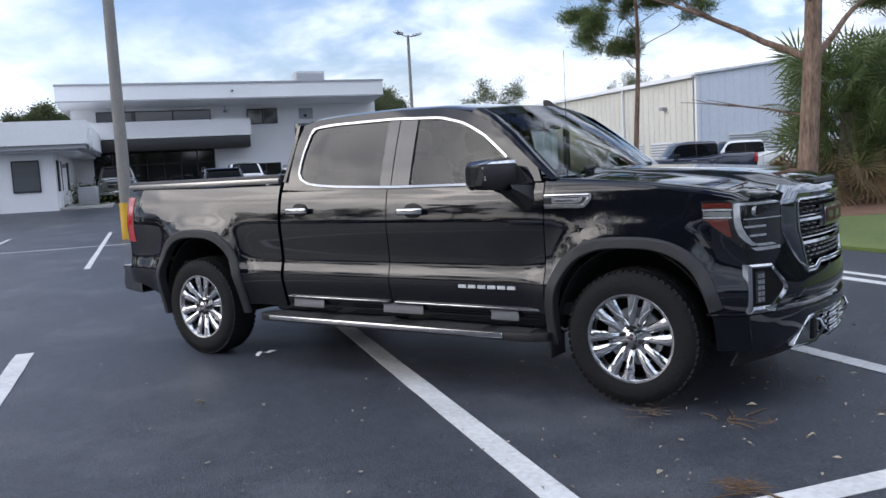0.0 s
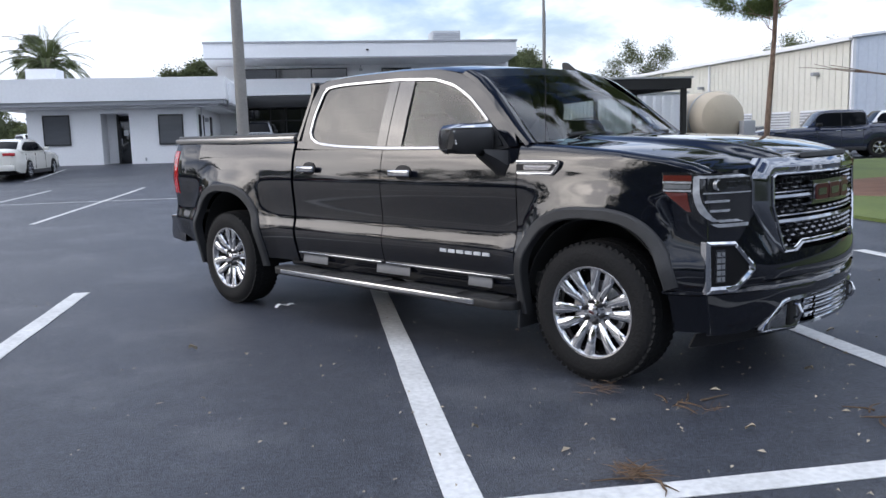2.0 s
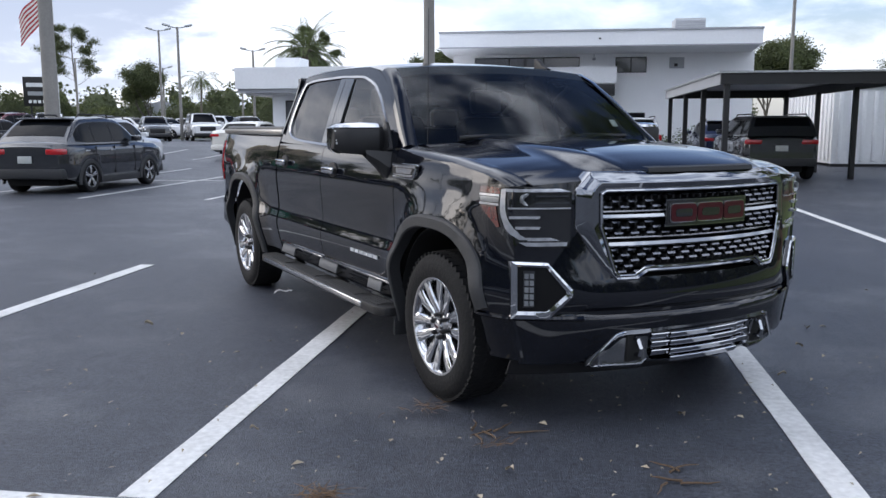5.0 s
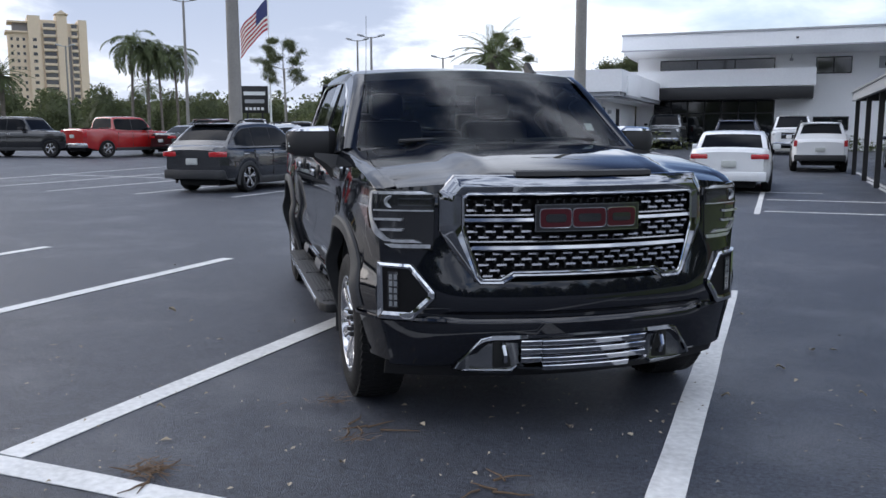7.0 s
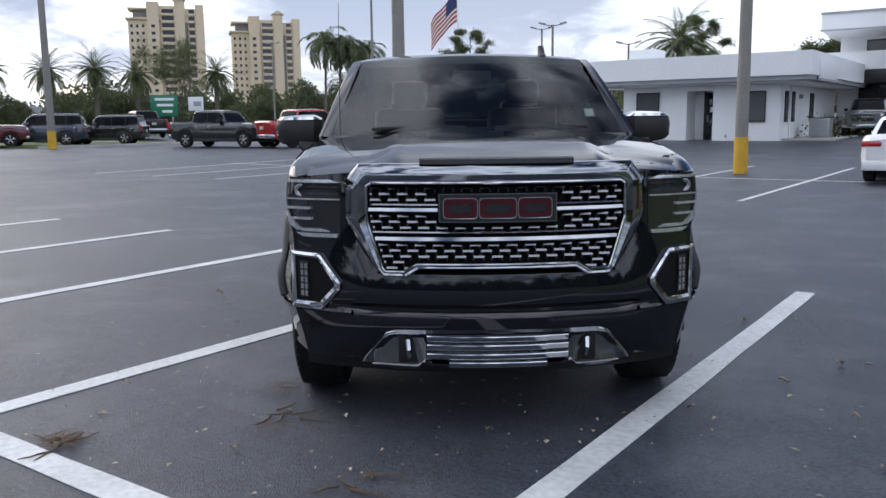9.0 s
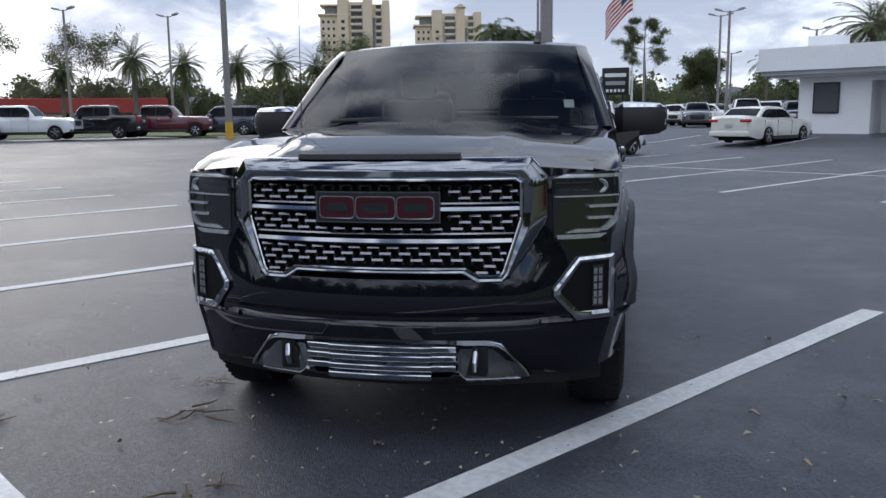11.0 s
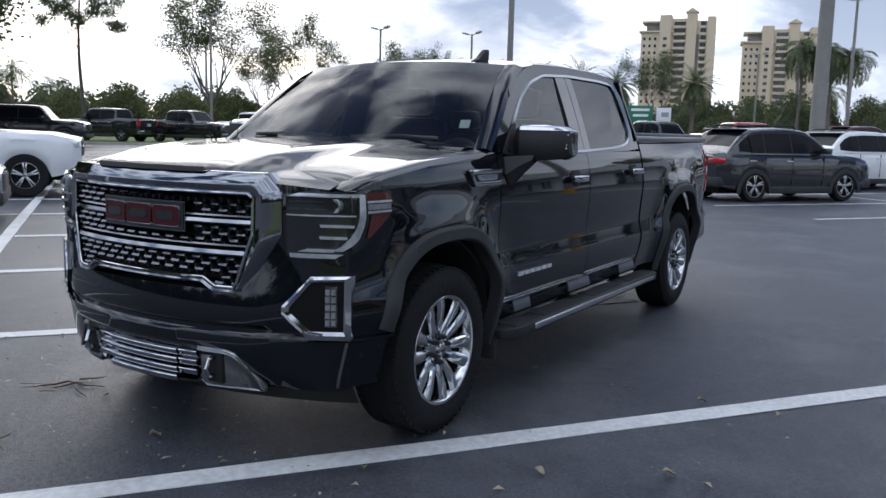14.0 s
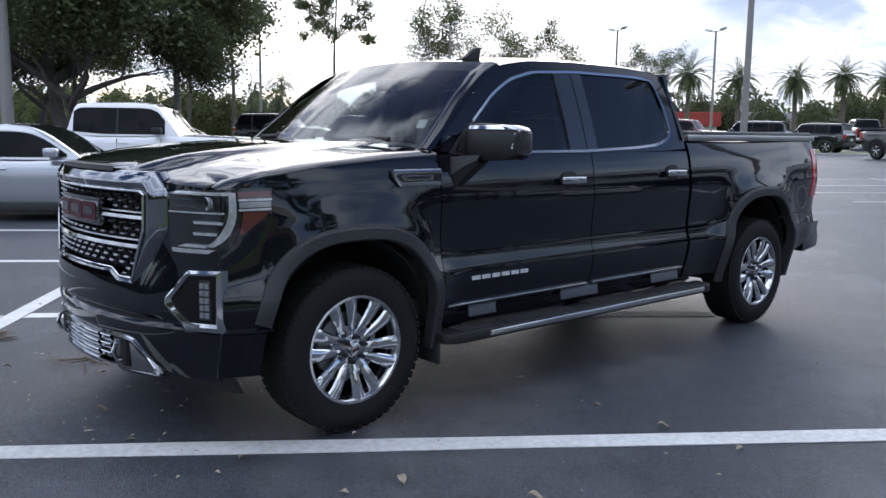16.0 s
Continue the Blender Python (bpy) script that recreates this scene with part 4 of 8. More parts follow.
    part("brake_caliper", box(-0.14, -0.08, 0.0, 0.065, -0.13, 0.1, 0.015), UNDER, w)
    return w


def seat(parent, x, y, name="front_seat"):
    s = part(name, box(x - 0.26, x + 0.26, y - 0.26, y + 0.26, 0.78, 0.95, 0.05), LEATHER, parent)
    part("backrest", box(-0.09, 0.09, -0.26, 0.26, 0, 0.62, 0.06), LEATHER, s, "", True, pose(x - 0.24, y, 0.92, 0, -14, 0))
    part("headrest", box(-0.06, 0.06, -0.13, 0.13, 0.0, 0.19, 0.05), LEATHER, s, "", True, pose(x - 0.40, y, 1.545, 0, -8, 0))
    return s


def hero_truck():
    T = thing("pickup_truck", "glossy black crew-cab pickup with chrome grille and wheels", "pickup truck", TRUCK)
    low_front = lambda x: 0.36 if x > 0.3 else 0.43
    for s in (-1, 1):
        part("fender", side_panel(-0.512, 0.672, low_front, fender_top, s, [(0.012, 0.012), (0.035, 0.022), (0.085, 0.03)]), PAINT_BLACK, T)
        for a, b, grip in ((-1.727, -0.52, -1.50), (-2.742, -1.735, -2.545)):
            d = part("door", side_panel(a, b, lambda x: 0.475, lambda x: 1.322, s), PAINT_BLACK, T)
            z = 1.165 if grip > -2 else 1.182
            y = s * (side_width(z) + 0.004)
            part("handle_recess", lathe([(0.0, 0.0035), (0.05, 0.003), (0.068, 0.0), (0.068, -0.01)], 24), DARK, d, "", True, Matrix.Translation((grip, y, z)) @ Matrix.Diagonal((1.15, s, 0.78, 1)))
            part("door_handle", box(grip - 0.11, grip + 0.1, min(y + s * 0.018, y + s * 0.045), max(y + s * 0.018, y + s * 0.045), z - 0.023, z + 0.022, 0.011, None, 3), CHROME, d, "chrome door handle")
            part("lower_moulding", box(a + 0.02, b - 0.02, min(s * 0.985, s * 0.968), max(s * 0.985, s * 0.968), 0.528, 0.54, 0.003), CHROME, d, "thin bright moulding")
        part("rocker_panel", sheet([[(x, s * 0.93, 0.47), (x, s * 0.925, 0.42), (x, s * 0.88, 0.39), (x, s * 0.6, 0.38)] for x in (-2.9, -1.7, -0.46)], 0.02, (0, 0, 1)), PAINT_BLACK, T)
        part("bedside", side_panel(-4.69, -2.775, lambda x: 0.45 if x > -3.2 else 0.47 + 0.1 * smoothstep((-4.2 - x) / 0.4), lambda x: 1.372 + 0.012 * smoothstep((-3.6 - x) / 0.9), s, [(0.008, 0.006), (0.03, 0.01), (0.09, 0.01)]), PAINT_BLACK, T)
        # wheel arch mouldings in grained plastic
        for c, a, b in ARCHES:
            P = []
            for k in range(49):
                th = math.pi * k / 48
                cc, ss = math.cos(th), math.sin(th)
                row = []
                for g, o in ((-0.008, -0.05), (-0.008, 0.016), (0.0, 0.022), (0.046, 0.020), (0.058, 0.012), (0.06, 0.0)):
                    x = c + (a + g) * math.copysign(abs(cc) ** (2 / 2.7), cc)
                    z = 0.38 + (b + g) * abs(ss) ** (2 / 2.7)
                    p = side(x, max(z, 0.38), s)
                    row.append((p[0], p[1] + s * o, p[2]))
                if c < -1 or cc < 0 or z > 0.575:
                    P.append(row)
            legs = [[(p[0], p[1] - s * 0.012, 0.33) for p in P[-1]]] if c > -1 else [[(p[0], p[1] - s * 0.012, 0.44 - 0.12) for p in P[-1]]]
            P = P + legs
            part("arch_moulding", sheet(P), PLASTIC, T, "grained grey plastic wheel arch")
            lin = []
            for k in range(25):
                th = math.pi * k / 24
                lin.append([(c + (a + 0.005) * math.cos(th), s * 0.97, 0.38 + (b - 0.01) * math.sin(th)), (c + (a + 0.005) * math.cos(th), s * 0.55, 0.38 + (b - 0.01) * math.sin(th))])
            part("wheel_well_liner", sheet(lin, 0.01, (0, 0, 1)), UNDER, T)
        # mud flap behind the front wheel
        part("mud_flap", box(-0.515, -0.495, min(s * 0.80, s * 1.0), max(s * 0.80, s * 1.0), 0.24, 0.5, 0.006), PLASTIC, T)
        # cab side frame, chrome surround, glass, pillar
        part("cab_side_frame", ring(CAB, WINDOW, s), PAINT_BLACK, T)
        part("window_surround", ring(WINDOW, inset(WINDOW, 0.015), s, 0.010, 0.007, 120, 0.016), TRIM_CHROME, T, "chrome window surround")
        pane = inset(WINDOW, 0.013)
        for nm, poly in (("front_side_window", clip(pane, -1.562, False)), ("rear_side_window", clip(pane, -1.785, True))):
            cx, cz = sum(p[0] for p in poly) / len(poly), sum(p[1] for p in poly) / len(poly)
            bm = facing(raw([cab_side(*p, s, -0.006) for p in poly], [tuple(range(len(poly)))]), (0, s, 0))
            g = part(nm, bm, CLEAR_SIDE if nm[0] == "f" else TINT, T, "tinted side window", False)
            g.visible_shadow = False
        for xa, xb in ((-1.80, -1.706), (-1.698, -1.548)):
            part("door_pillar", sheet([[cab_side(x, z, s, 0.001) for z in np.linspace(1.33, 1.80, 8)] for x in np.linspace(xa, xb, 4)], 0.03, (0, -s, 0)), PILLAR_GLOSS, T, "gloss black door pillar")
        part("pillar_seam", sheet([[cab_side(x, z, s, -0.012) for z in np.linspace(1.33, 1.80, 8)] for x in (-1.71, -1.69)], 0.01, (0, -s, 0)), DARK, T)
        # corner pillar between side frame and windscreen
        A = [(-0.47, 1.335), (-0.60, 1.435), (-0.82, 1.62), (-1.0, 1.745), (-1.12, 1.80)]
        W = [(-0.44, 0.865, 1.345), (-0.565, 0.83, 1.455), (-0.765, 0.775, 1.635), (-0.93, 0.735, 1.765), (-1.05, 0.715, 1.825)]
        P = []
        for (x, z), (wx, wy, wz) in zip(A, W):
            p = Vector(cab_side(x, z, s))
            q = Vector((wx, s * wy, wz))
            mid = (p + q) / 2 + Vector((0.012, s * 0.012, 0.014))
            P.append([tuple(p), tuple(p * 0.5 + mid * 0.5 + Vector((0.004, s * 0.006, 0.004))), tuple(mid), tuple(q)])
        part("windscreen_pillar", sheet(P), PAINT_BLACK, T)
        # mirror: a black housing that slopes back from its face, bright cap over the top and outer end
        def shell(grow):
            rows = []
            for v in np.linspace(0, 1, 9):
                y = 0.965 + 0.268 * v
                xa = -0.685 - 0.06 * v ** 3 + grow
                xb = -0.85 - 0.065 * v - grow
                tp, bt = 1.478 - 0.012 * v ** 2 + grow, 1.288 + 0.02 * v ** 2 - grow
                if v in (0.0, 1.0):
                    xa, xb, tp, bt = xa - 0.03, xb + 0.02, tp - 0.02, bt + 0.02
                    y += -0.012 if v == 0 else 0.012
                rows.append([(xa - 0.02, s * y, bt), (xa, s * y, bt + 0.035), (xa, s * y, tp - 0.04), (xa - 0.016, s * y, tp - 0.012), (xa - 0.045, s * y, tp), (xb + 0.012, s * y, tp - 0.004), (xb, s * y, tp - 0.016), (xb, s * y, bt + 0.012), (xb + 0.012, s * y, bt), (xa - 0.02, s * y, bt)])
            q = sheet(rows)
            for end in (rows[0], rows[-1]):
                q.faces.new([q.verts.new(p) for p in end[:-1]])
            bmesh.ops.remove_doubles(q, verts=q.verts[:], dist=1e-4)
            bmesh.ops.recalc_face_normals(q, faces=q.faces[:])
            return q
        m = part("door_mirror", shell(0.0), DARK, T, "black door mirror with chrome cap")
        cap = bmesh.new()
        for co, no in (((-0.78, s * 1.1, 1.452), (0, 0, 1)), ((-0.84, s * 1.235, 1.33), (-0.75, s * 0.45, 0.25))):
            piece = shell(0.004 if no[0] else 0.0055)
            bmesh.ops.bisect_plane(piece, geom=piece.verts[:] + piece.edges[:] + piece.faces[:], plane_co=co, plane_no=no, clear_inner=True)
            join(cap, piece)
        part("mirror_cap", cap, CHROME, m, "chrome mirror cap")
        part("mirror_glass", box(-0.006, 0.0, -0.10, 0.10, -0.07, 0.07, 0.003), CHROME, m, "", True, pose(-0.893, s * 1.11, 1.388, 0, 0, s * -16.7))
        for k in range(5):
            part("mirror_lamp", box(-0.012, 0.012, -0.004, 0.004, 0.0, 0.011, 0.002), LAMP_WHITE, m, "", True, pose(-0.772 - 0.004 * k, s * (1.232 + 0.003), 1.355 + 0.017 * k))
        arm = [(-0.74, 1.30), (-0.60, 1.31), (-0.575, 1.22), (-0.60, 1.155), (-0.655, 1.16), (-0.73, 1.23)]
        part("mirror_arm", sheet([[(x, s * 0.955, z) for x, z in arm + arm[:1]], [(x - 0.01, s * 0.99, z + 0.004) for x, z in arm + arm[:1]], [(x - 0.05, s * 1.03, 0.62 * z + 0.38 * 1.33) for x, z in arm + arm[:1]], [(x * 0.6 - 0.32, s * 1.09, 0.25 * z + 0.75 * 1.325) for x, z in arm + arm[:1]]]), DARK, m)
        part("mirror_sail", sheet([[cab_side(x, z, s, 0.004) for x, z in ((-0.60, 1.325), (-0.60, 1.335))], [cab_side(x, z, s, 0.012) for x, z in ((-0.72, 1.31), (-0.72, 1.44))], [cab_side(x, z, s, 0.012) for x, z in ((-0.80, 1.31), (-0.80, 1.50))]], 0.02, (0, -s, 0)), DARK, m)
        # fender vent
        y = s * (side_width(1.2) + 0.004)
        v = part("fender_vent", prism(rounded([(-0.505, 1.252), (-0.195, 1.252), (-0.20, 1.215), (-0.245, 1.168), (-0.505, 1.168)], 0.012), s * 0.014, "y", y - s * 0.002), POLISHED, T, "chrome fender vent")
        part("vent_edge", tube([(vx, y + s * 0.012, vz) for vx, vz in ((-0.50, 1.245), (-0.207, 1.245), (-0.212, 1.216), (-0.250, 1.178), (-0.50, 1.178))], 0.0085, 8), WHEEL_CHROME, v, "bright chrome edge")
        part("vent_inset", prism(rounded([(-0.505, 1.231), (-0.226, 1.231), (-0.231, 1.215), (-0.257, 1.192), (-0.505, 1.192)], 0.01), s * 0.006, "y", y + s * 0.009), DARK, v)
        part("vent_badge", prism(rounded([(-0.45, 1.226), (-0.245, 1.226), (-0.255, 1.208), (-0.272, 1.198), (-0.45, 1.198)], 0.008), s * 0.006, "y", y + s * 0.0125), POLISHED, v)
        part("badge_bar", box(-0.43, -0.28, min(y + s * 0.018, y + s * 0.0205), max(y + s * 0.018, y + s * 0.0205), 1.206, 1.22, 0.001), CHROME, v, "", False)
        # door badge: six small blocks, pale to stand for sky mirrored in chrome
        zb = 0.672
        for k in range(6):
            x0 = -1.15 + 0.0735 * k
            yy = s * (side_width(zb) + 0.003)
            bl = box(x0, x0 + 0.058, min(yy, yy + s * 0.006), max(yy, yy + s * 0.006), zb - 0.011, zb + 0.011, 0.0)
            part("door_badge_bar", bl, LAMP_WHITE, T, "", False)
        # running board
        rb = part("running_board", prism(rounded([(-2.96, 0.94), (-2.96, 1.06), (-2.9, 1.092), (-0.58, 1.092), (-0.49, 1.05), (-0.49, 0.94)], 0.03), 0.055, "z", 0.355, 0.008), DARK, T, "black running board with bright edge")
        if s < 0:
            bmesh_flip(rb)
        yb = (s * 1.082, s * 1.1)
        part("edge_strip", box(-2.83, -0.78, min(yb), max(yb), 0.366, 0.402, 0.008), POLISHED, rb, "bright aluminium edge strip")
        for xa, xb in ((-2.82, -2.35), (-2.2, -1.68), (-1.5, -0.95), (-0.85, -0.6)):
            pad = bmesh.new()
            for k in range(5):
                y0 = 0.955 + 0.024 * k
                box(xa, xb, min(s * y0, s * (y0 + 0.014)), max(s * y0, s * (y0 + 0.014)), 0.41, 0.4165, 0.0, pad)
            part("step_pad", pad, PLASTIC, rb, "", False)
        for xx in (-2.7, -1.75, -0.75):
            part("bracket", box(xx - 0.05, xx + 0.05, min(s * 0.7, s * 0.96), max(s * 0.7, s * 0.96), 0.34, 0.375, 0.01), UNDER, rb)
        # dull plates stand in for the step pads mirrored in the door
        for xa, xb in ((-2.66, -2.36), (-1.80, -1.46), (-0.92, -0.72)):
            part("step_bracket_plate", sheet([[(x, s * 0.992, 0.462), (x, s * 0.985, 0.50), (x - 0.02, s * 0.968, 0.522)] for x in (xa, xb)], 0.008, (0, -s, 0)), PAD_REFLECTION, rb, "dull plate standing for the step pad reflection")
        # tail lamp, wrapped round the corner of the bed
        tl = []
        for z in np.linspace(0.94, 1.325, 9):
            bow = 0.05 * math.sin(math.pi * (z - 0.94) / 0.385)
            row = [side(x, z, s) for x in np.linspace(-4.56 - bow * 0.4, -4.70, 5)]
            row = [(x, y + s * 0.006, zz) for x, y, zz in row]
            w = abs(row[-1][1])
            tl.append(row + [(-4.735, s * (w - 0.025), z), (-4.745, s * (w - 0.07), z), (-4.738, s * (w - 0.15), z)])
        lamp = part("tail_lamp", sheet(tl, 0.015, (0.6, -0.6 * s, 0)), RED_LENS, T, "red wrap-around tail lamp")
        part("reversing_lens", sheet([[(-4.750, s * (abs(tl[3][-3][1]) - 0.02 - 0.03 * k), z) for k in (0, 1, 2)] for z in (1.10, 1.16)], 0.006, (1, 0, 0)), LAMP_WHITE, lamp)
    # tail
    part("tailgate", box(-4.74, -4.66, -0.74, 0.74, 0.62, 1.375, 0.02), PAINT_BLACK, T)
    bp = [(-4.60, 0.47), (-4.84, 0.50), (-4.86, 0.56), (-4.83, 0.66), (-4.86, 0.72), (-4.66, 0.73), (-4.6, 0.7)]
    part("rear_bumper", prism(rounded(bp, 0.02), 1.84, "y", -0.92, 0.006), DARK_CHROME, T, "dark bright-edged rear bumper")
    # bed cover
    part("bed_cover", box(-4.655, -2.80, -0.90, 0.90, 1.40, 1.458, 0.018, None, 3), VINYL, T, "soft black bed cover")
    for s in (-1, 1):
        part("cover_rail", box(-4.66, -2.80, min(s * 0.885, s * 0.925), max(s * 0.885, s * 0.925), 1.388, 1.432, 0.008), SILVER_EDGE, T, "silver cover rail")
    part("bed_floor", box(-4.6, -2.80, -0.85, 0.85, 0.7, 0.76), UNDER, T, "", False)
    part("bed_front_wall", box(-2.80, -2.765, -0.93, 0.93, 0.5, 1.39), PAINT_BLACK, T, "", False)
    # bonnet with a raised centre and a slot under its lip
    def crest(x):
        return sum(np.interp(x + d, [-0.6, -0.35, 0.0, 0.36, 0.60, 0.80, 0.90, 0.955, 1.0], [1.398, 1.388, 1.377, 1.357, 1.332, 1.298, 1.272, 1.250, 1.225]) for d in (-0.05, -0.025, 0, 0.025, 0.05)) / 5

    P = []
    for x in np.concatenate([np.linspace(-0.50, 0.80, 27), np.linspace(0.82, 0.955, 9)]):
        ze = fender_top(x) + 0.03 if x < 0.62 else float(np.interp(x, [0.62, 0.70, 0.8, 0.955], [1.225, 1.214, 1.205, 1.19]))
        ye = side_width(fender_top(min(x, 0.66))) + plan(min(x, 0.66)) - 0.086
        top = crest(x)
        row = []
        for k in range(-24, 25):
            u = k / 24
            a = abs(u)
            y = u * ye
            g = 0.66 * (1 - a ** 2.3) + 0.34 * (1 - smoothstep((a - 0.50) / 0.17)) + 0.07 * math.exp(-((a - 0.53) / 0.05) ** 2)
            xx = x if x < 0.6 else 0.6 + (x - 0.6) * (nose(y) - 0.6 - 0.012) / (0.965 - 0.6)
            xx += 0.06 * (1 - a * a) * smoothstep((-x - 0.3) / 0.2)
            row.append((xx, y, ze + (top - ze) * g))
        # turned-down edges
        a, b = row[0], row[-1]
        row = [(a[0], a[1] - 0.004, a[2] - 0.05)] + row + [(b[0], b[1] + 0.004, b[2] - 0.05)]
        P.append(row)
    P.append([(x + 0.004, y, z - 0.035) for x, y, z in P[-1]])
    part("bonnet", sheet(P), PAINT_BLACK, T, "", True)
    part("bonnet_slot", sheet([[(nose(y) - 0.05, y, 1.271), (nose(y) - 0.006, y, 1.266), (nose(y) + 0.0, y, 1.246), (nose(y) - 0.02, y, 1.238)] for y in np.linspace(-0.34, 0.34, 15)]), DARK, T, "black slot under the bonnet lip")
    # front fascia, wrapped round to the fenders
    P = []
    us = np.concatenate([np.linspace(-0.955, -0.42, 14), np.linspace(-0.40, 0.0, 21)])
    for sgn in (-1, 1):
        for u in (us[::-1] if sgn < 0 else us[1:]):
            P.append([corner(min(u, -1e-4), z, sgn) for z in FZ])
    skin = sheet(P)
    # the opening behind the grille
    gap = []
    for f in skin.faces:
        c = f.calc_center_median()
        if 0.785 < c.z < 1.20 and abs(c.y) < np.interp(c.z, [0.785, 1.0], [0.53, 0.625]):
            gap.append(f)
    bmesh.ops.delete(skin, geom=gap, context="FACES")
    part("front_bumper", skin, PAINT_BLACK, T)
    part("air_dam", sheet([[(nose(y) - 0.09, y, 0.35), (nose(y) - 0.13, y, 0.27)] for y in np.linspace(-0.9, 0.9, 21)], 0.01, (-1, 0, 0)), DARK, T)
    # grille: three banks of chrome mesh in a broad chrome frame
    outer = [(-0.68, 1.172), (-0.612, 1.250), (0.612, 1.250), (0.68, 1.172), (0.682, 1.0), (0.548, 0.762), (0.515, 0.728), (0.392, 0.728), (0.338, 0.766), (-0.338, 0.766), (-0.392, 0.728), (-0.515, 0.728), (-0.548, 0.762), (-0.682, 1.0)]
    inner = [(-0.578, 1.148), (-0.556, 1.164), (0.556, 1.164), (0.578, 1.148), (0.578, 1.0), (0.512, 0.79), (0.498, 0.772), (0.414, 0.772), (0.358, 0.806), (-0.358, 0.806), (-0.414, 0.772), (-0.498, 0.772), (-0.512, 0.79), (-0.578, 1.0)]
    gx = lambda y, z: nose(y) + 0.012 + 0.014 * (1 - smoothstep((z - 0.75) / 0.45))
    gr = part("grille", sheet([[(gx(y, z) - 0.05, y, z) for z in np.linspace(0.80, 1.2, 6)] for y in np.linspace(-0.60, 0.60, 15)]), GRILLE_BACK, T, "chrome framed mesh grille")
    for s in (-1, 1):
        part("grille_filler", sheet([[(gx(y, z) - 0.05, y, z) for z in np.linspace(0.765, 0.80, 3)] for y in np.linspace(s * 0.39, s * 0.515, 5)]), GRILLE_BACK, gr)
    P = []
    k = len(outer)
    sub = 5
    for i in range(k):
        for j in range(sub):
            t = j / sub
            o = [outer[i][q] * (1 - t) + outer[(i + 1) % k][q] * t for q in (0, 1)]
            n = [inner[i][q] * (1 - t) + inner[(i + 1) % k][q] * t for q in (0, 1)]
            row = []
            for f, d in ((0.0, -0.08), (0.0, -0.026), (0.05, -0.018), (0.52, 0.010), (0.60, 0.012), (0.92, 0.002), (0.94, -0.03)):
                y, z = o[0] * (1 - f) + n[0] * f, o[1] * (1 - f) + n[1] * f
                row.append((gx(y, z) + d, y, z))
            P.append(row)
    P.append(P[0])
    bm = sheet(P)
    bmesh.ops.remove_doubles(bm, verts=bm.verts[:], dist=1e-5)
    part("grille_frame", bm, FRAME_CHROME, gr, "broad chrome grille frame")
    rim = []
    for (ya, za), (yb, zb) in zip(inner, inner[1:] + inner[:1]):
        rim += [(gx(ya + (yb - ya) * i / 6, za + (zb - za) * i / 6) + 0.004, ya + (yb - ya) * i / 6, za + (zb - za) * i / 6) for i in range(6)]
    part("inner_rim", tube(rim + rim[:1], 0.0075, 8, False), CHROME, gr, "thin bright rim inside the frame")

    def half_at(z):
        return float(np.interp(z, [0.772, 0.79, 1.0, 1.164], [0.49, 0.504, 0.570, 0.570]))

    def bar(z0, z1, ya, yb, out, mat, name):
        ys = np.linspace(ya, yb, max(2, int(abs(yb - ya) / 0.08) + 1))
        zm = z0 + (z1 - z0) * 0.35
        part(name, sheet([[(gx(y, zm) - 0.05, y, z0), (gx(y, zm) + out - 0.008, y, z0), (gx(y, zm) + out, y, zm), (gx(y, zm) + out - 0.006, y, z1), (gx(y, zm) - 0.05, y, z1)] for y in ys]), mat, gr)

    for za, zb, ya in ((1.032, 1.054, 0.262), (1.062, 1.072, 0.262)):
        for s in (-1, 1):
            bar(za, zb, s * ya, s * half_at(za), 0.004 if za < 1.05 else -0.002, TRIM_CHROME if za < 1.05 else DARK_CHROME, "grille_bar")
    bar(0.902, 0.926, -half_at(0.91), half_at(0.91), 0.004, TRIM_CHROME, "grille_bar")
    bar(0.940, 0.950, -half_at(0.945), half_at(0.945), -0.002, DARK_CHROME, "grille_bar")
    dashes = 0
    mesh, web = bmesh.new(), bmesh.new()
    for z in (1.141, 1.115, 1.089, 1.018, 0.992, 0.966, 0.890, 0.864, 0.838, 0.812, 0.786):
        h = half_at(z) - 0.004
        y = -h - (0.04 if dashes % 2 else 0.0)
        while y < h - 0.02:
            ya, ye = max(y, -h), min(y + 0.056, h)
            m = (ya + ye) / 2
            clear = not (abs(m) < 0.275 and 0.985 < z < 1.12) and not (z < 0.83 and abs(m) < 0.385)
            if clear and ye - ya > 0.012:
                xg = gx(m, z) - 0.008
                join(mesh, raw([(xg - 0.035, ya, z - 0.006), (xg - 0.035, ye, z - 0.006), (xg, ye - 0.004, z - 0.004), (xg, ya + 0.004, z - 0.004),
                                (xg - 0.035, ya, z + 0.007), (xg - 0.035, ye, z + 0.007), (xg - 0.006, ye - 0.004, z + 0.005), (xg - 0.006, ya + 0.004, z + 0.005)],
                               [(0, 1, 2, 3), (7, 6, 5, 4), (3, 2, 6, 7), (0, 3, 7, 4), (1, 5, 6, 2)]))
                for yy in (ya + 0.006, ye - 0.006):
                    join(web, raw([(xg - 0.012, yy - 0.004, z - 0.02), (xg - 0.012, yy + 0.004, z - 0.02), (xg - 0.012, yy + 0.004, z), (xg - 0.012, yy - 0.004, z),
                                   (xg - 0.04, yy - 0.004, z - 0.02), (xg - 0.04, yy + 0.004, z - 0.02), (xg - 0.04, yy + 0.004, z), (xg - 0.04, yy - 0.004, z)],
                                  [(0, 1, 2, 3), (0, 3, 7, 4), (1, 5, 6, 2)]))
            y += 0.081
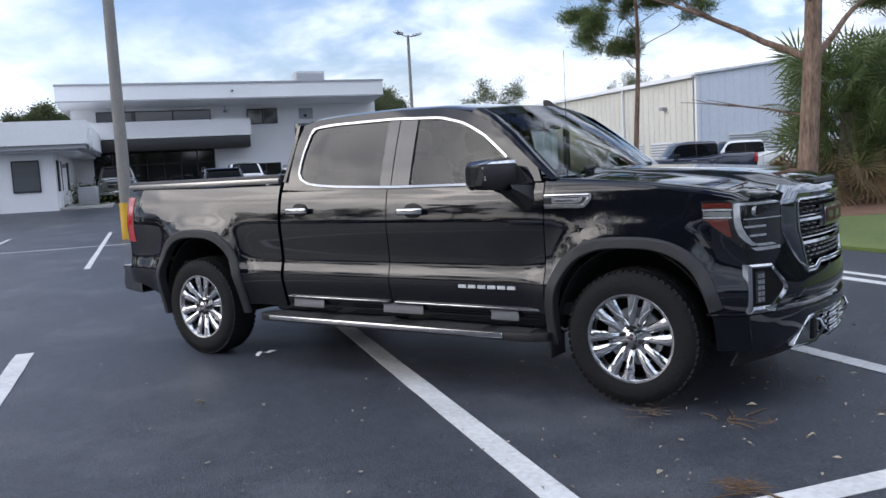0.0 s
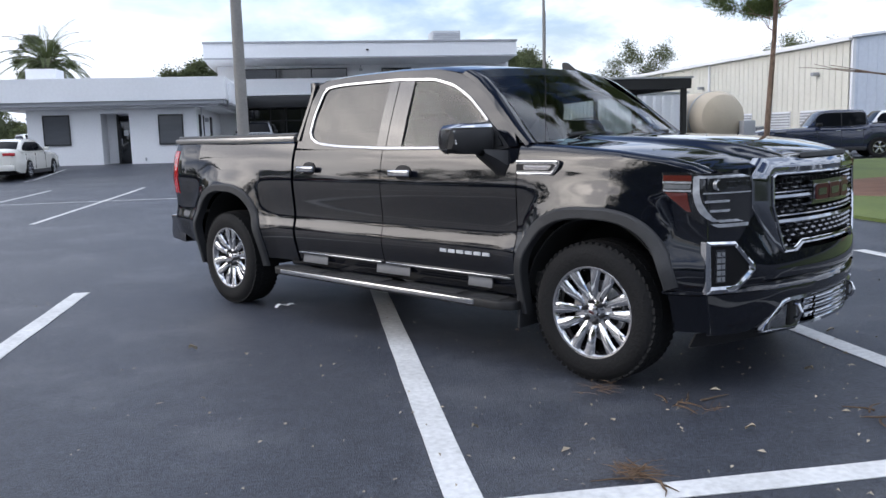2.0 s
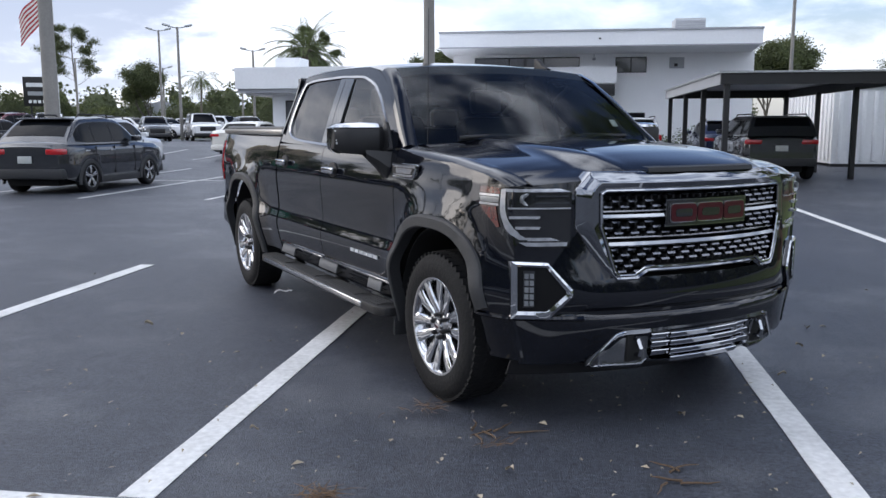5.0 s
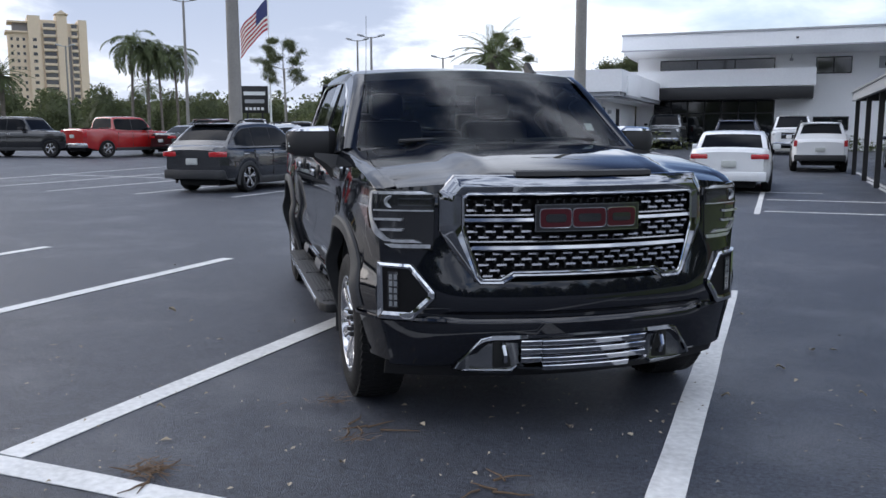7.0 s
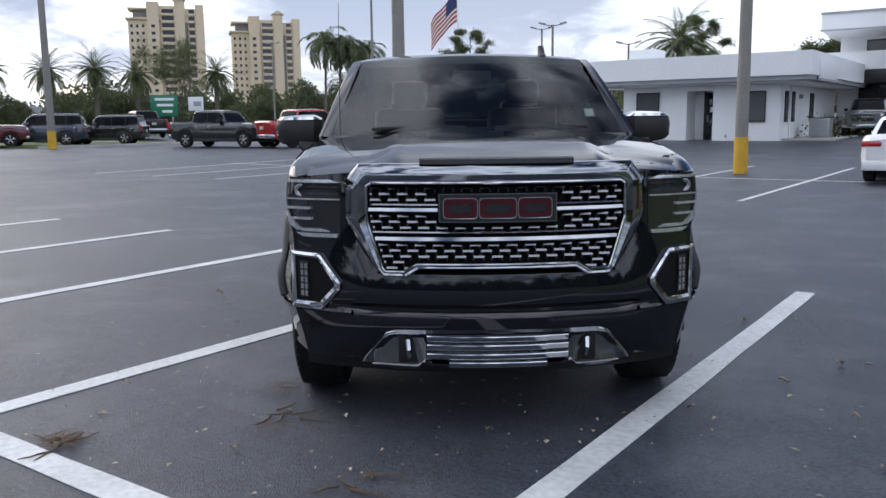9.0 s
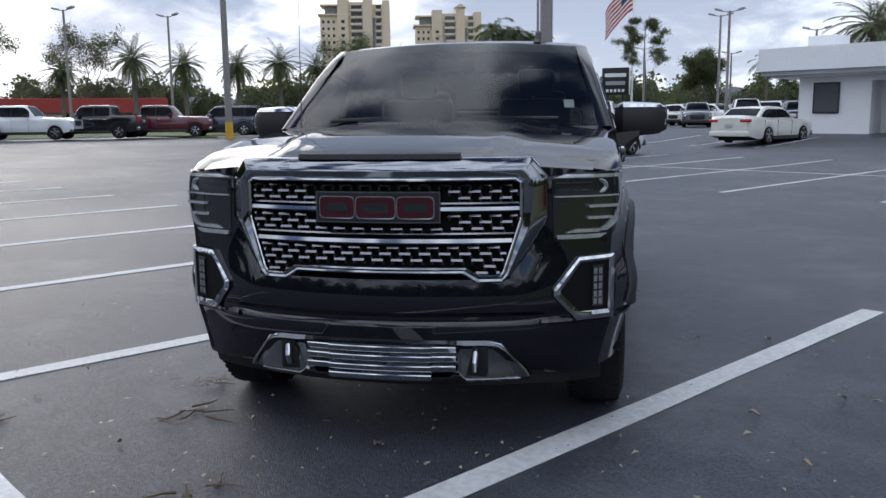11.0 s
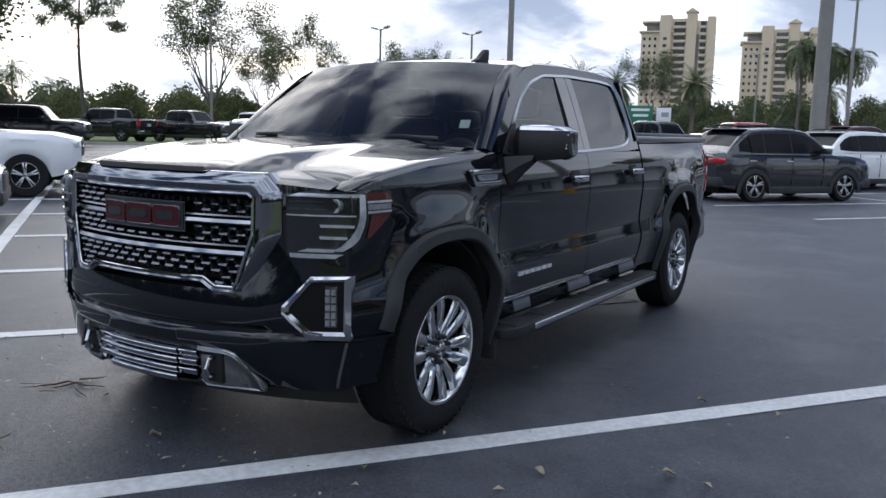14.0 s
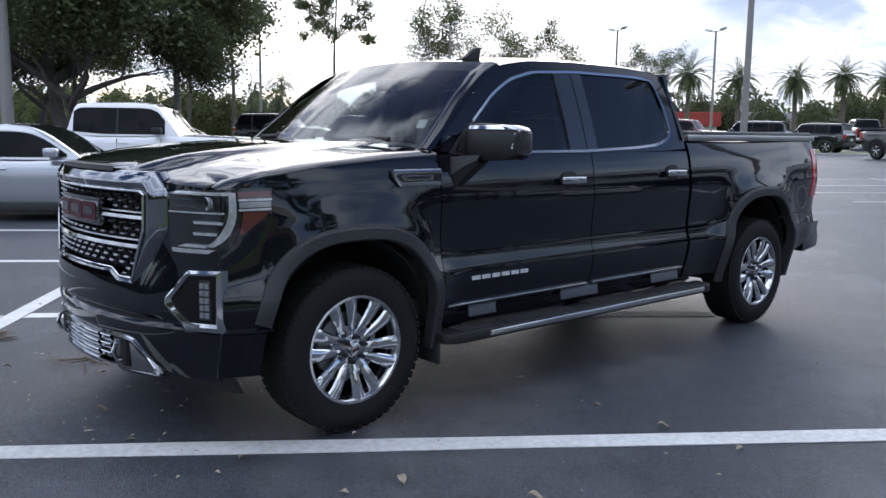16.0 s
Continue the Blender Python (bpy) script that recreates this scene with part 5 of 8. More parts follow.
        dashes += 1
    for q in (mesh, web):
        bmesh.ops.recalc_face_normals(q, faces=q.faces[:])
    tagged(part("grille_mesh", mesh, MESH_CHROME, gr, "staggered chrome mesh", False), kind="stuff")
    tagged(part("grille_web", web, DARK, gr, "dark webs between the mesh", False), kind="stuff")
    # emblem: a plain chrome-edged plate with three red blocks
    em = part("emblem_plate", sheet([[(gx(y, 1.05) + 0.006, y, z) for z in (0.990, 1.05, 1.118)] for y in np.linspace(-0.258, 0.262, 9)], 0.04, (-1, 0, 0)), DARK_CHROME, gr, "dark emblem plate with chrome edge")
    part("plate_inset", sheet([[(gx(y, 1.05) + 0.009, y, z) for z in (0.996, 1.05, 1.112)] for y in np.linspace(-0.252, 0.256, 9)], 0.008, (-1, 0, 0)), PILLAR_GLOSS, em)
    for y0, w in ((-0.236, 0.145), (-0.080, 0.160), (0.091, 0.145)):
        for grow, out, mat, nm in ((0.004, 0.014, CHROME, "emblem_edge"), (0.0, 0.018, EMBLEM_RED, "emblem_block"), (-0.023, 0.0195, PILLAR_GLOSS, "emblem_core")):
            shape = rounded([(y0 - grow, 1.012 - grow), (y0 + w + grow, 1.012 - grow), (y0 + w + grow, 1.096 + grow), (y0 - grow, 1.096 + grow)], 0.020, 3)
            face = [(gx(y, 1.05) + out, y, z) for y, z in shape]
            kf = len(face)
            blk = raw(face + [(x - 0.012, y, z) for x, y, z in face], [tuple(range(kf)), tuple(range(2 * kf - 1, kf - 1, -1))] + [(i, kf + i, kf + (i + 1) % kf, (i + 1) % kf) for i in range(kf)])
            bmesh.ops.recalc_face_normals(blk, faces=blk.faces[:])
            part(nm, blk, mat, em, "", False)
    # headlamps, fog lamp bezels
    for s in (-1, 1):
        def strip(rows, out, mat, name, par, label="", thick=0.008):
            """A band on the corner; each row is (height, from u, to u)."""
            P = []
            for (z0, a0, b0), (z1, a1, b1) in zip(rows, rows[1:]):
                for i in range(3):
                    t = i / 3
                    P.append((z0 + (z1 - z0) * t, a0 + (a1 - a0) * t, b0 + (b1 - b0) * t))
            P.append(rows[-1])
            n = max(3, int(max(q[2] - q[1] for q in P) / 0.025) + 1)
            grid = [[corner(ua + (ub - ua) * k / n, z, s, out) for k in range(n + 1)] for z, ua, ub in P]
            return part(name, sheet(grid, thick, (-0.7, -0.7 * s, 0)), mat, par, label)

        hl = strip([(1.190, 0.02, 0.212), (1.178, -0.12, 0.212), (1.168, -0.258, 0.211), (1.12, -0.258, 0.208), (1.08, -0.257, 0.204), (1.03, -0.255, 0.135), (0.985, -0.252, 0.078), (0.950, -0.250, 0.035), (0.930, -0.248, 0.0), (0.912, -0.246, -0.06), (0.903, -0.245, -0.12)],
                   0.004, PILLAR_GLOSS, "headlamp", T, "clear headlamp with bright and amber inserts", 0.01)
        # upper lamp box with its modules
        strip([(1.158, -0.250, 0.006), (1.092, -0.250, -0.002)], 0.008, LAMP_CLEAR, "projector_lens", hl, "smoky lamp box")
        for z in (1.141, 1.111):
            strip([(z + 0.0035, -0.244, -0.10), (z - 0.0035, -0.244, -0.10)], 0.011, SMOKED, "led_bar", hl, "dark lamp bar")
        part("projector_ring", lathe([(0.012, 0.004), (0.026, 0.010), (0.029, 0.008), (0.029, -0.01), (0.012, -0.006)], 20, "x"), LAMP_GREY, hl, "", True, Matrix.Translation(corner(-0.062, 1.126, s, 0.003)))
        strip([(1.174, -0.20, 0.03), (1.160, -0.252, 0.03)], 0.010, LAMP_SILVER, "lamp_trim", hl)
        strip([(1.090, -0.252, 0.0), (1.083, -0.250, 0.0)], 0.014, LAMP_SILVER, "lamp_trim", hl, "bright edge under the lamp box")
        # the bright wing that curves down the outer side
        strip([(1.172, 0.018, 0.046), (1.13, 0.016, 0.046), (1.08, 0.012, 0.045), (1.04, 0.004, 0.037), (1.0, -0.012, 0.021), (0.965, -0.038, -0.005), (0.942, -0.072, -0.034)], 0.012, LAMP_SILVER, "lamp_wing", hl, "bright lamp wing")
        strip([(1.178, 0.050, 0.055), (1.08, 0.048, 0.053), (1.03, 0.040, 0.047), (0.99, 0.018, 0.030), (0.955, -0.010, 0.004)], 0.009, LAMP_CLEAR, "lamp_groove", hl)
        # short shelves that step inwards from it
        for z, ua, ub in ((1.046, -0.120, -0.004), (0.998, -0.120, -0.022)):
            strip([(z + 0.006, ua, ub), (z - 0.006, ua + 0.006, ub)], 0.020, LAMP_SILVER, "lamp_shelf", hl, "bright lamp shelf", 0.018)
            strip([(z + 0.038, ua + 0.02, ub - 0.005), (z + 0.008, ua + 0.02, ub - 0.005)], 0.007, LAMP_CLEAR, "lamp_cell", hl)
        strip([(0.952, -0.16, -0.058), (0.938, -0.20, -0.066)], 0.016, LAMP_SILVER, "lamp_shelf", hl, "bright lamp shelf", 0.014)
        strip([(0.930, -0.236, -0.03), (0.912, -0.232, -0.06)], 0.010, LAMP_SILVER, "daytime_running_lamp", hl, "pale lamp strip along the lower edge")
        # reflector and amber marker on the fender side
        strip([(1.176, 0.056, 0.205), (1.148, 0.056, 0.204)], 0.009, AMBER_LENS, "side_marker", hl, "amber marker")
        strip([(1.145, 0.054, 0.204), (1.135, 0.054, 0.204)], 0.012, LAMP_SILVER, "lamp_insert", hl)
        strip([(1.131, 0.058, 0.200), (1.108, 0.058, 0.199)], 0.009, LAMP_GREY, "lamp_insert", hl)
        strip([(1.104, 0.054, 0.200), (1.094, 0.054, 0.198)], 0.012, LAMP_SILVER, "lamp_insert", hl)
        strip([(1.090, 0.074, 0.192), (1.05, 0.068, 0.146), (1.01, 0.060, 0.094), (0.995, 0.056, 0.076)], 0.009, AMBER_LENS, "side_marker", hl, "amber marker")
        # ledge where the lower bumper begins
        part("bumper_ledge", sheet([[corner(u, 0.586, s, -0.002), corner(u, 0.583, s, 0.012), corner(u, 0.572, s, 0.014), corner(u, 0.562, s, 0.004)] for u in np.linspace(-0.30, 0.185, 20)]), PAINT_BLACK, T)
        fo = [(0.947, 0.842), (0.805, 0.837), (0.706, 0.712), (0.706, 0.682), (0.798, 0.574), (0.947, 0.574)]
        fi = [(0.928, 0.820), (0.815, 0.815), (0.737, 0.706), (0.737, 0.692), (0.812, 0.610), (0.926, 0.610)]
        fx = lambda y, z: corner(min(y, 0.955) - 0.955 - 1e-4, z, 1)[0] + 0.004
        P = []
        for i in range(6):
            for j in range(4):
                t = j / 4
                o = [fo[i][q] * (1 - t) + fo[(i + 1) % 6][q] * t for q in (0, 1)]
                n_ = [fi[i][q] * (1 - t) + fi[(i + 1) % 6][q] * t for q in (0, 1)]
                mid = [o[q] * 0.45 + n_[q] * 0.55 for q in (0, 1)]
                P.append([(fx(*o) - 0.02, s * o[0], o[1]), (fx(*o) + 0.010, s * (o[0] + 0.003), o[1]), (fx(*mid) + 0.020, s * mid[0], mid[1]), (fx(*n_) + 0.014, s * n_[0], n_[1]), (fx(*n_) - 0.035, s * n_[0], n_[1])])
        P.append(P[0])
        q = sheet(P)
        bmesh.ops.remove_doubles(q, verts=q.verts[:], dist=1e-5)
        fb = part("fog_lamp_bezel", q, CHROME, T, "chrome six-sided fog lamp bezel")
        q = sheet([[(fx(a, b) + 0.007, s * a, b) for a, b in [((fi[i][0]) * f + 0.84 * (1 - f), fi[i][1] * f + 0.71 * (1 - f)) for i in (0, 1, 2, 3, 4, 5, 0)]] for f in (1.0, 0.5, 0.001)])
        part("fog_pocket", q, GRILLE_BACK, fb)
        lamp = part("fog_lamp", sheet([[(fx(y, z) + 0.014, s * y, z) for z in np.linspace(0.628, 0.80, 4)] for y in (0.862, 0.882, 0.905)], 0.01, (-1, 0, 0)), LAMP_CLEAR, fb)
        for i in range(5):
            for y in (0.867, 0.887):
                z = 0.636 + i * 0.032
                part("led", sheet([[(fx(yy, z) + 0.019, s * yy, z + d) for d in (0, 0.024)] for yy in (y, y + 0.014)], 0.006, (-1, 0, 0)), LAMP_GREY, lamp)
    # lower bright skid trim with tow hooks; its ends widen downwards
    top_at = lambda a: float(np.interp(a, [0, 0.455, 0.50, 0.60, 0.618], [0.512, 0.508, 0.496, 0.372, 0.345]))
    low_at = lambda a: float(np.interp(a, [0, 0.29, 0.335, 0.36, 0.60, 0.618], [0.338, 0.338, 0.346, 0.322, 0.326, 0.334]))
    P = []
    for y in np.linspace(-0.618, 0.618, 49):
        a = abs(y)
        zt, zb = top_at(a), low_at(a)
        h = zt - zb
        deep = 0.03 * smoothstep((0.32 - a) / 0.03)
        x0 = nose(y) + 0.004 - 0.03 * smoothstep((a - 0.45) / 0.17)
        P.append([(x0 - 0.02, y, zt + 0.004), (x0 + 0.03, y, zt), (x0 + 0.036 - deep * 0.4, y, zt - 0.10 * h), (x0 + 0.02 - deep, y, zt - 0.16 * h), (x0 + 0.012 - deep, y, zb + 0.14 * h), (x0 + 0.016, y, zb + 0.08 * h), (x0 + 0.004, y, zb), (x0 - 0.04, y, zb)])
    sk = part("lower_trim", sheet(P), DARK_CHROME, T, "bright lower bumper trim with tow hooks")
    for z in (0.474, 0.435, 0.394, 0.356):
        for ya, yb, out in ((-0.318, -0.219, 0.0), (-0.219, 0.219, 0.008), (0.219, 0.318, 0.0)):
            if z < 0.37 and abs(ya + yb) > 0.1:
                continue
            part("trim_blade", sheet([[(nose(y) + 0.006 + out, y, z - 0.021), (nose(y) + 0.024 + out, y, z - 0.018), (nose(y) + 0.034 + out, y, z + 0.004), (nose(y) + 0.032 + out, y, z + 0.008), (nose(y) + 0.006 + out, y, z + 0.017)] for y in np.linspace(ya, yb, 9)]), CHROME, sk)
    for s in (-1, 1):
        xh = nose(0.40)
        part("hook_pocket", box(xh - 0.02, xh + 0.026, min(s * 0.352, s * 0.447), max(s * 0.352, s * 0.447), 0.352, 0.488, 0.012), UNDER, sk)
        part("tow_hook", tube([(xh + 0.01, s * 0.395, 0.385), (xh + 0.05, s * 0.397, 0.39), (xh + 0.066, s * 0.40, 0.425), (xh + 0.05, s * 0.403, 0.463), (xh + 0.01, s * 0.405, 0.468)], 0.011, 8), CHROME, sk)
        edge = [(0.455, 0.502), (0.497, 0.490), (0.594, 0.370), (0.608, 0.345)]
        part("trim_edge", tube([(nose(y) + 0.034 - 0.03 * smoothstep((y - 0.45) / 0.17), s * y, z) for y, z in edge], 0.007, 8), CHROME, sk, "bright edge of the trim")
    # cab top and glass
    P = []
    for x in np.concatenate([np.linspace(-1.04, -1.3, 7), np.linspace(-1.4, -2.5, 12), np.linspace(-2.56, -2.70, 6)]):
        ze = float(np.interp(-x, [1.0, 1.15, 1.35, 1.75, 2.25, 2.55, 2.67, 2.71], [1.775, 1.815, 1.848, 1.862, 1.86, 1.845, 1.80, 1.70]))
        ye = cab_side(x, ze, 1)[1]
        arch = 0.045 if x < -1.15 else 0.05
        P.append([(x + (0.05 * (1 - abs(u) ** 2) if x > -1.2 else 0.0), u * ye, ze + (0.036 * (1 - abs(u) ** 2.2)) + (0.010 * smoothstep((1 - abs(u)) / 0.1))) for u in np.linspace(-1, 1, 25)])
    part("roof", sheet(P), PAINT_BLACK, T)
    P = []
    for t in np.linspace(0, 1, 9):
        ye = 0.865 + (0.715 - 0.865) * t
        row = []
        for u in np.linspace(-1, 1, 17):
            b = 1 - u * u
            x = (-0.44 + 0.10 * b) * (1 - t) + (-1.05 + 0.055 * b) * t
            z = (1.345 + 0.02 * b) * (1 - t) + (1.825 + 0.03 * b) * t + 0.02 * math.sin(math.pi * t)
            row.append((x, u * ye, z))
        P.append(row)
    g = part("windscreen", facing(sheet(P), (1, 0, 1)), WINDSHIELD, T, "clear windscreen")
    g.visible_shadow = False
    part("screen_shade_band", sheet([[(p[0] - 0.004, p[1], p[2] - 0.003) for p in row] for row in P[-2:]]), DARK, g)
    part("inspection_sticker", box(-0.004, 0.0, -0.028, 0.028, -0.025, 0.03), PLATE, g, "pale windscreen sticker", False, pose(-0.62, 0.70, 1.475, 0, -38, 12))
    part("rear_view_mirror", box(-0.95, -0.92, -0.12, 0.12, 1.68, 1.75, 0.012), DARK, g)
    part("cowl", sheet([[(-0.52, y, 1.35), (-0.36, y, 1.355), (-0.30, y, 1.34)] for y in np.linspace(-0.86, 0.86, 15)]), DARK, T)
    for s, y0 in ((1, 0.1), (1, -0.62)):
        part("wiper", tube([(-0.40, y0, 1.392), (-0.43, y0 + 0.25, 1.402), (-0.44, y0 + 0.55, 1.395)], 0.011, 6), DARK, T)
    part("rear_wall", box(-2.735, -2.69, -0.93, 0.93, 0.5, 1.42), PAINT_BLACK, T, "", False)
    for s in (-1, 1):
        part("rear_pillar", sheet([[(-2.733, s * 0.56, 1.40), (-2.733, s * (0.945), 1.40)], [(-2.70, s * 0.54, 1.70), (-2.70, s * 0.83, 1.70)], [(-2.68, s * 0.54, 1.82), (-2.68, s * 0.8, 1.82)]], 0.03, (1, 0, 0)), PAINT_BLACK, T)
    part("rear_header", box(-2.72, -2.66, -0.80, 0.80, 1.745, 1.84, 0.01), PAINT_BLACK, T)
    g = part("rear_window", facing(sheet([[(-2.72, y, 1.41), (-2.69, y, 1.75)] for y in (-0.57, -0.2, 0.2, 0.57)]), (-1, 0, 0)), TINT, T)
    g.visible_shadow = False
    # inside
    part("cabin_floor", box(-2.7, -0.35, -0.9, 0.9, 0.5, 0.58), UNDER, T, "", False)
    part("dashboard", sheet([[(-0.48, y, 1.335), (-0.62, y, 1.355 + 0.02 * (0.2 < y < 0.6)), (-0.80, y, 1.325 + 0.03 * (0.2 < y < 0.6)), (-0.86, y, 1.2), (-0.8, y, 0.9)] for y in np.linspace(-0.84, 0.84, 17)], 0.05, (0, 0, -1)), LEATHER, T)
    sw = part("steering_wheel", lathe([(0.18 + 0.015 * math.cos(a), 0.015 * math.sin(a)) for a in np.linspace(0, 2 * math.pi, 9)], 32, "x"), LEATHER, T, "", True, pose(-1.0, 0.40, 1.22, 0, -24, 0))
    part("wheel_spokes", box(-0.015, 0.02, -0.17, 0.17, -0.03, 0.03, 0.01), DARK, sw)
    for y in (-0.42, 0.42):
        seat(T, -1.42, y)
    part("rear_bench", box(-2.55, -2.05, -0.72, 0.72, 0.78, 0.95, 0.05), LEATHER, T)
    part("bench_back", box(-2.66, -2.52, -0.72, 0.72, 0.9, 1.45, 0.05), LEATHER, T)
    for y in (-0.46, 0.46):
        part("headrest", box(-2.64, -2.54, y - 0.13, y + 0.13, 1.45, 1.6, 0.04), LEATHER, T)
    # hidden bulk under the panels
    part("engine_bay", box(-0.48, 0.80, -0.56, 0.56, 0.42, 1.15), UNDER, T, "", False)
    part("chassis", box(-4.55, 0.55, -0.52, 0.52, 0.34, 0.56, 0.02), UNDER, T, "", False)
    part("inner_sill", box(-2.75, -0.5, -0.9, 0.9, 0.44, 0.5), UNDER, T, "", False)
    for x in (0, AXLE_R):
        part("axle", tube([(x, -0.8, 0.4), (x, 0.8, 0.4)], 0.06, 10), UNDER, T)
    part("exhaust", tube([(-2.6, -0.5, 0.4), (-4.3, -0.6, 0.42)], 0.05, 10), GALV, T)
    # aerials
    part("shark_fin_antenna", prism(rounded([(-1.06, 1.848), (-1.13, 1.876), (-1.185, 1.918), (-1.205, 1.930), (-1.238, 1.930), (-1.232, 1.85)], 0.012, 3), 0.036, "y", 0.462, 0.006), DARK, T, "black shark-fin aerial")
    part("whip_antenna", tube([(-0.43, -0.81, 1.33), (-0.43, -0.805, 1.75), (-0.43, -0.80, 2.115)], [0.0035, 0.002, 0.0014], 6), DARK, T)
    for x in (0.0, AXLE_R):
        for s in (-1, 1):
            wheel(T, x, s, 0.3 * s + 0.2 * (x < -1))
    return T


def bmesh_flip(ob):
    """Mirrors a part's mesh over the truck's middle plane."""
    ob.data.transform(Matrix.Diagonal((1, -1, 1, 1)))
    ob.data.flip_normals()


hero_truck()

# ---- the other parked vehicles ----


def car_paint(name, col, metal=0.0):
    return material(name, col, 0.22, metal, var=0.05, scale=1.5, coat=1.0, rvar=0.05)


PAINTS = {
    "white": car_paint("white_car_paint", (0.74, 0.75, 0.76)), "cream": car_paint("pearl_white_car_paint", (0.7, 0.68, 0.62)), "black": car_paint("black_car_paint", (0.006, 0.0065, 0.008)),
    "grey": car_paint("dark_grey_car_paint", (0.018, 0.020, 0.025), 0.1), "silver": car_paint("silver_car_paint", (0.42, 0.44, 0.47), 0.6), "red": car_paint("red_car_paint", (0.33, 0.012, 0.012)),
    "maroon": car_paint("maroon_car_paint", (0.09, 0.008, 0.014)), "navy": car_paint("navy_car_paint", (0.012, 0.018, 0.045)), "steel": car_paint("steel_grey_car_paint", (0.16, 0.17, 0.18), 0.5),
}
SHARED = {}


def shared(key, make, mat, smooth=True):
    """One mesh for alike pieces."""
    if key not in SHARED:
        bm = make()
        if smooth:
            soften(bm)
        me = bpy.data.meshes.new(key)
        bm.to_mesh(me)
        bm.free()
        me.materials.append(mat)
        SHARED[key] = me
    return SHARED[key]


def spoke_mesh():
    bm = bmesh.new()
    for k in range(5):
        for d in (-0.13, 0.13):
            join(bm, box(-0.018, 0.018, 0.07, 0.1, 0.04, 0.235, 0.006), Matrix.Rotation(2 * math.pi * k / 5 + d, 4, "Y"))
    join(bm, lathe([(0.0, 0.105), (0.05, 0.1), (0.06, 0.07), (0.06, 0.0)], 16))
    return bm


def small_wheel(parent, x, y, r, s, dark=False):
    key = "%.2f" % r
    tyre = new("wheel", shared("tyre" + key, lambda: lathe([(0.245, -0.1), (r - 0.03, -0.112), (r - 0.006, -0.09), (r, -0.03), (r, 0.03), (r - 0.006, 0.09), (r - 0.03, 0.112), (0.245, 0.1), (0.235, -0.1), (0.245, -0.1)], 36), RUBBER))
    tyre.parent = parent
    tyre.matrix_basis = pose(x, s * (y - 0.112), r, 0, 0, 0 if s > 0 else 180)
    mat = DARK if dark else POLISHED
    for nm, mk in (("rim", lambda: lathe([(0.225, -0.09), (0.247, 0.0), (0.25, 0.104), (0.236, 0.104), (0.225, 0.02), (0.21, -0.09)], 32)), ("spoke_set", spoke_mesh)):
        ob = new(nm, shared(nm + ("dark" if dark else ""), mk, mat))
        ob.parent = tyre
    ob = new("brake_disc", shared("disc", lambda: lathe([(0.03, 0.02), (0.22, 0.02), (0.22, 0.03), (0.03, 0.03), (0.03, 0.02)], 24), UNDER))
    ob.parent = tyre


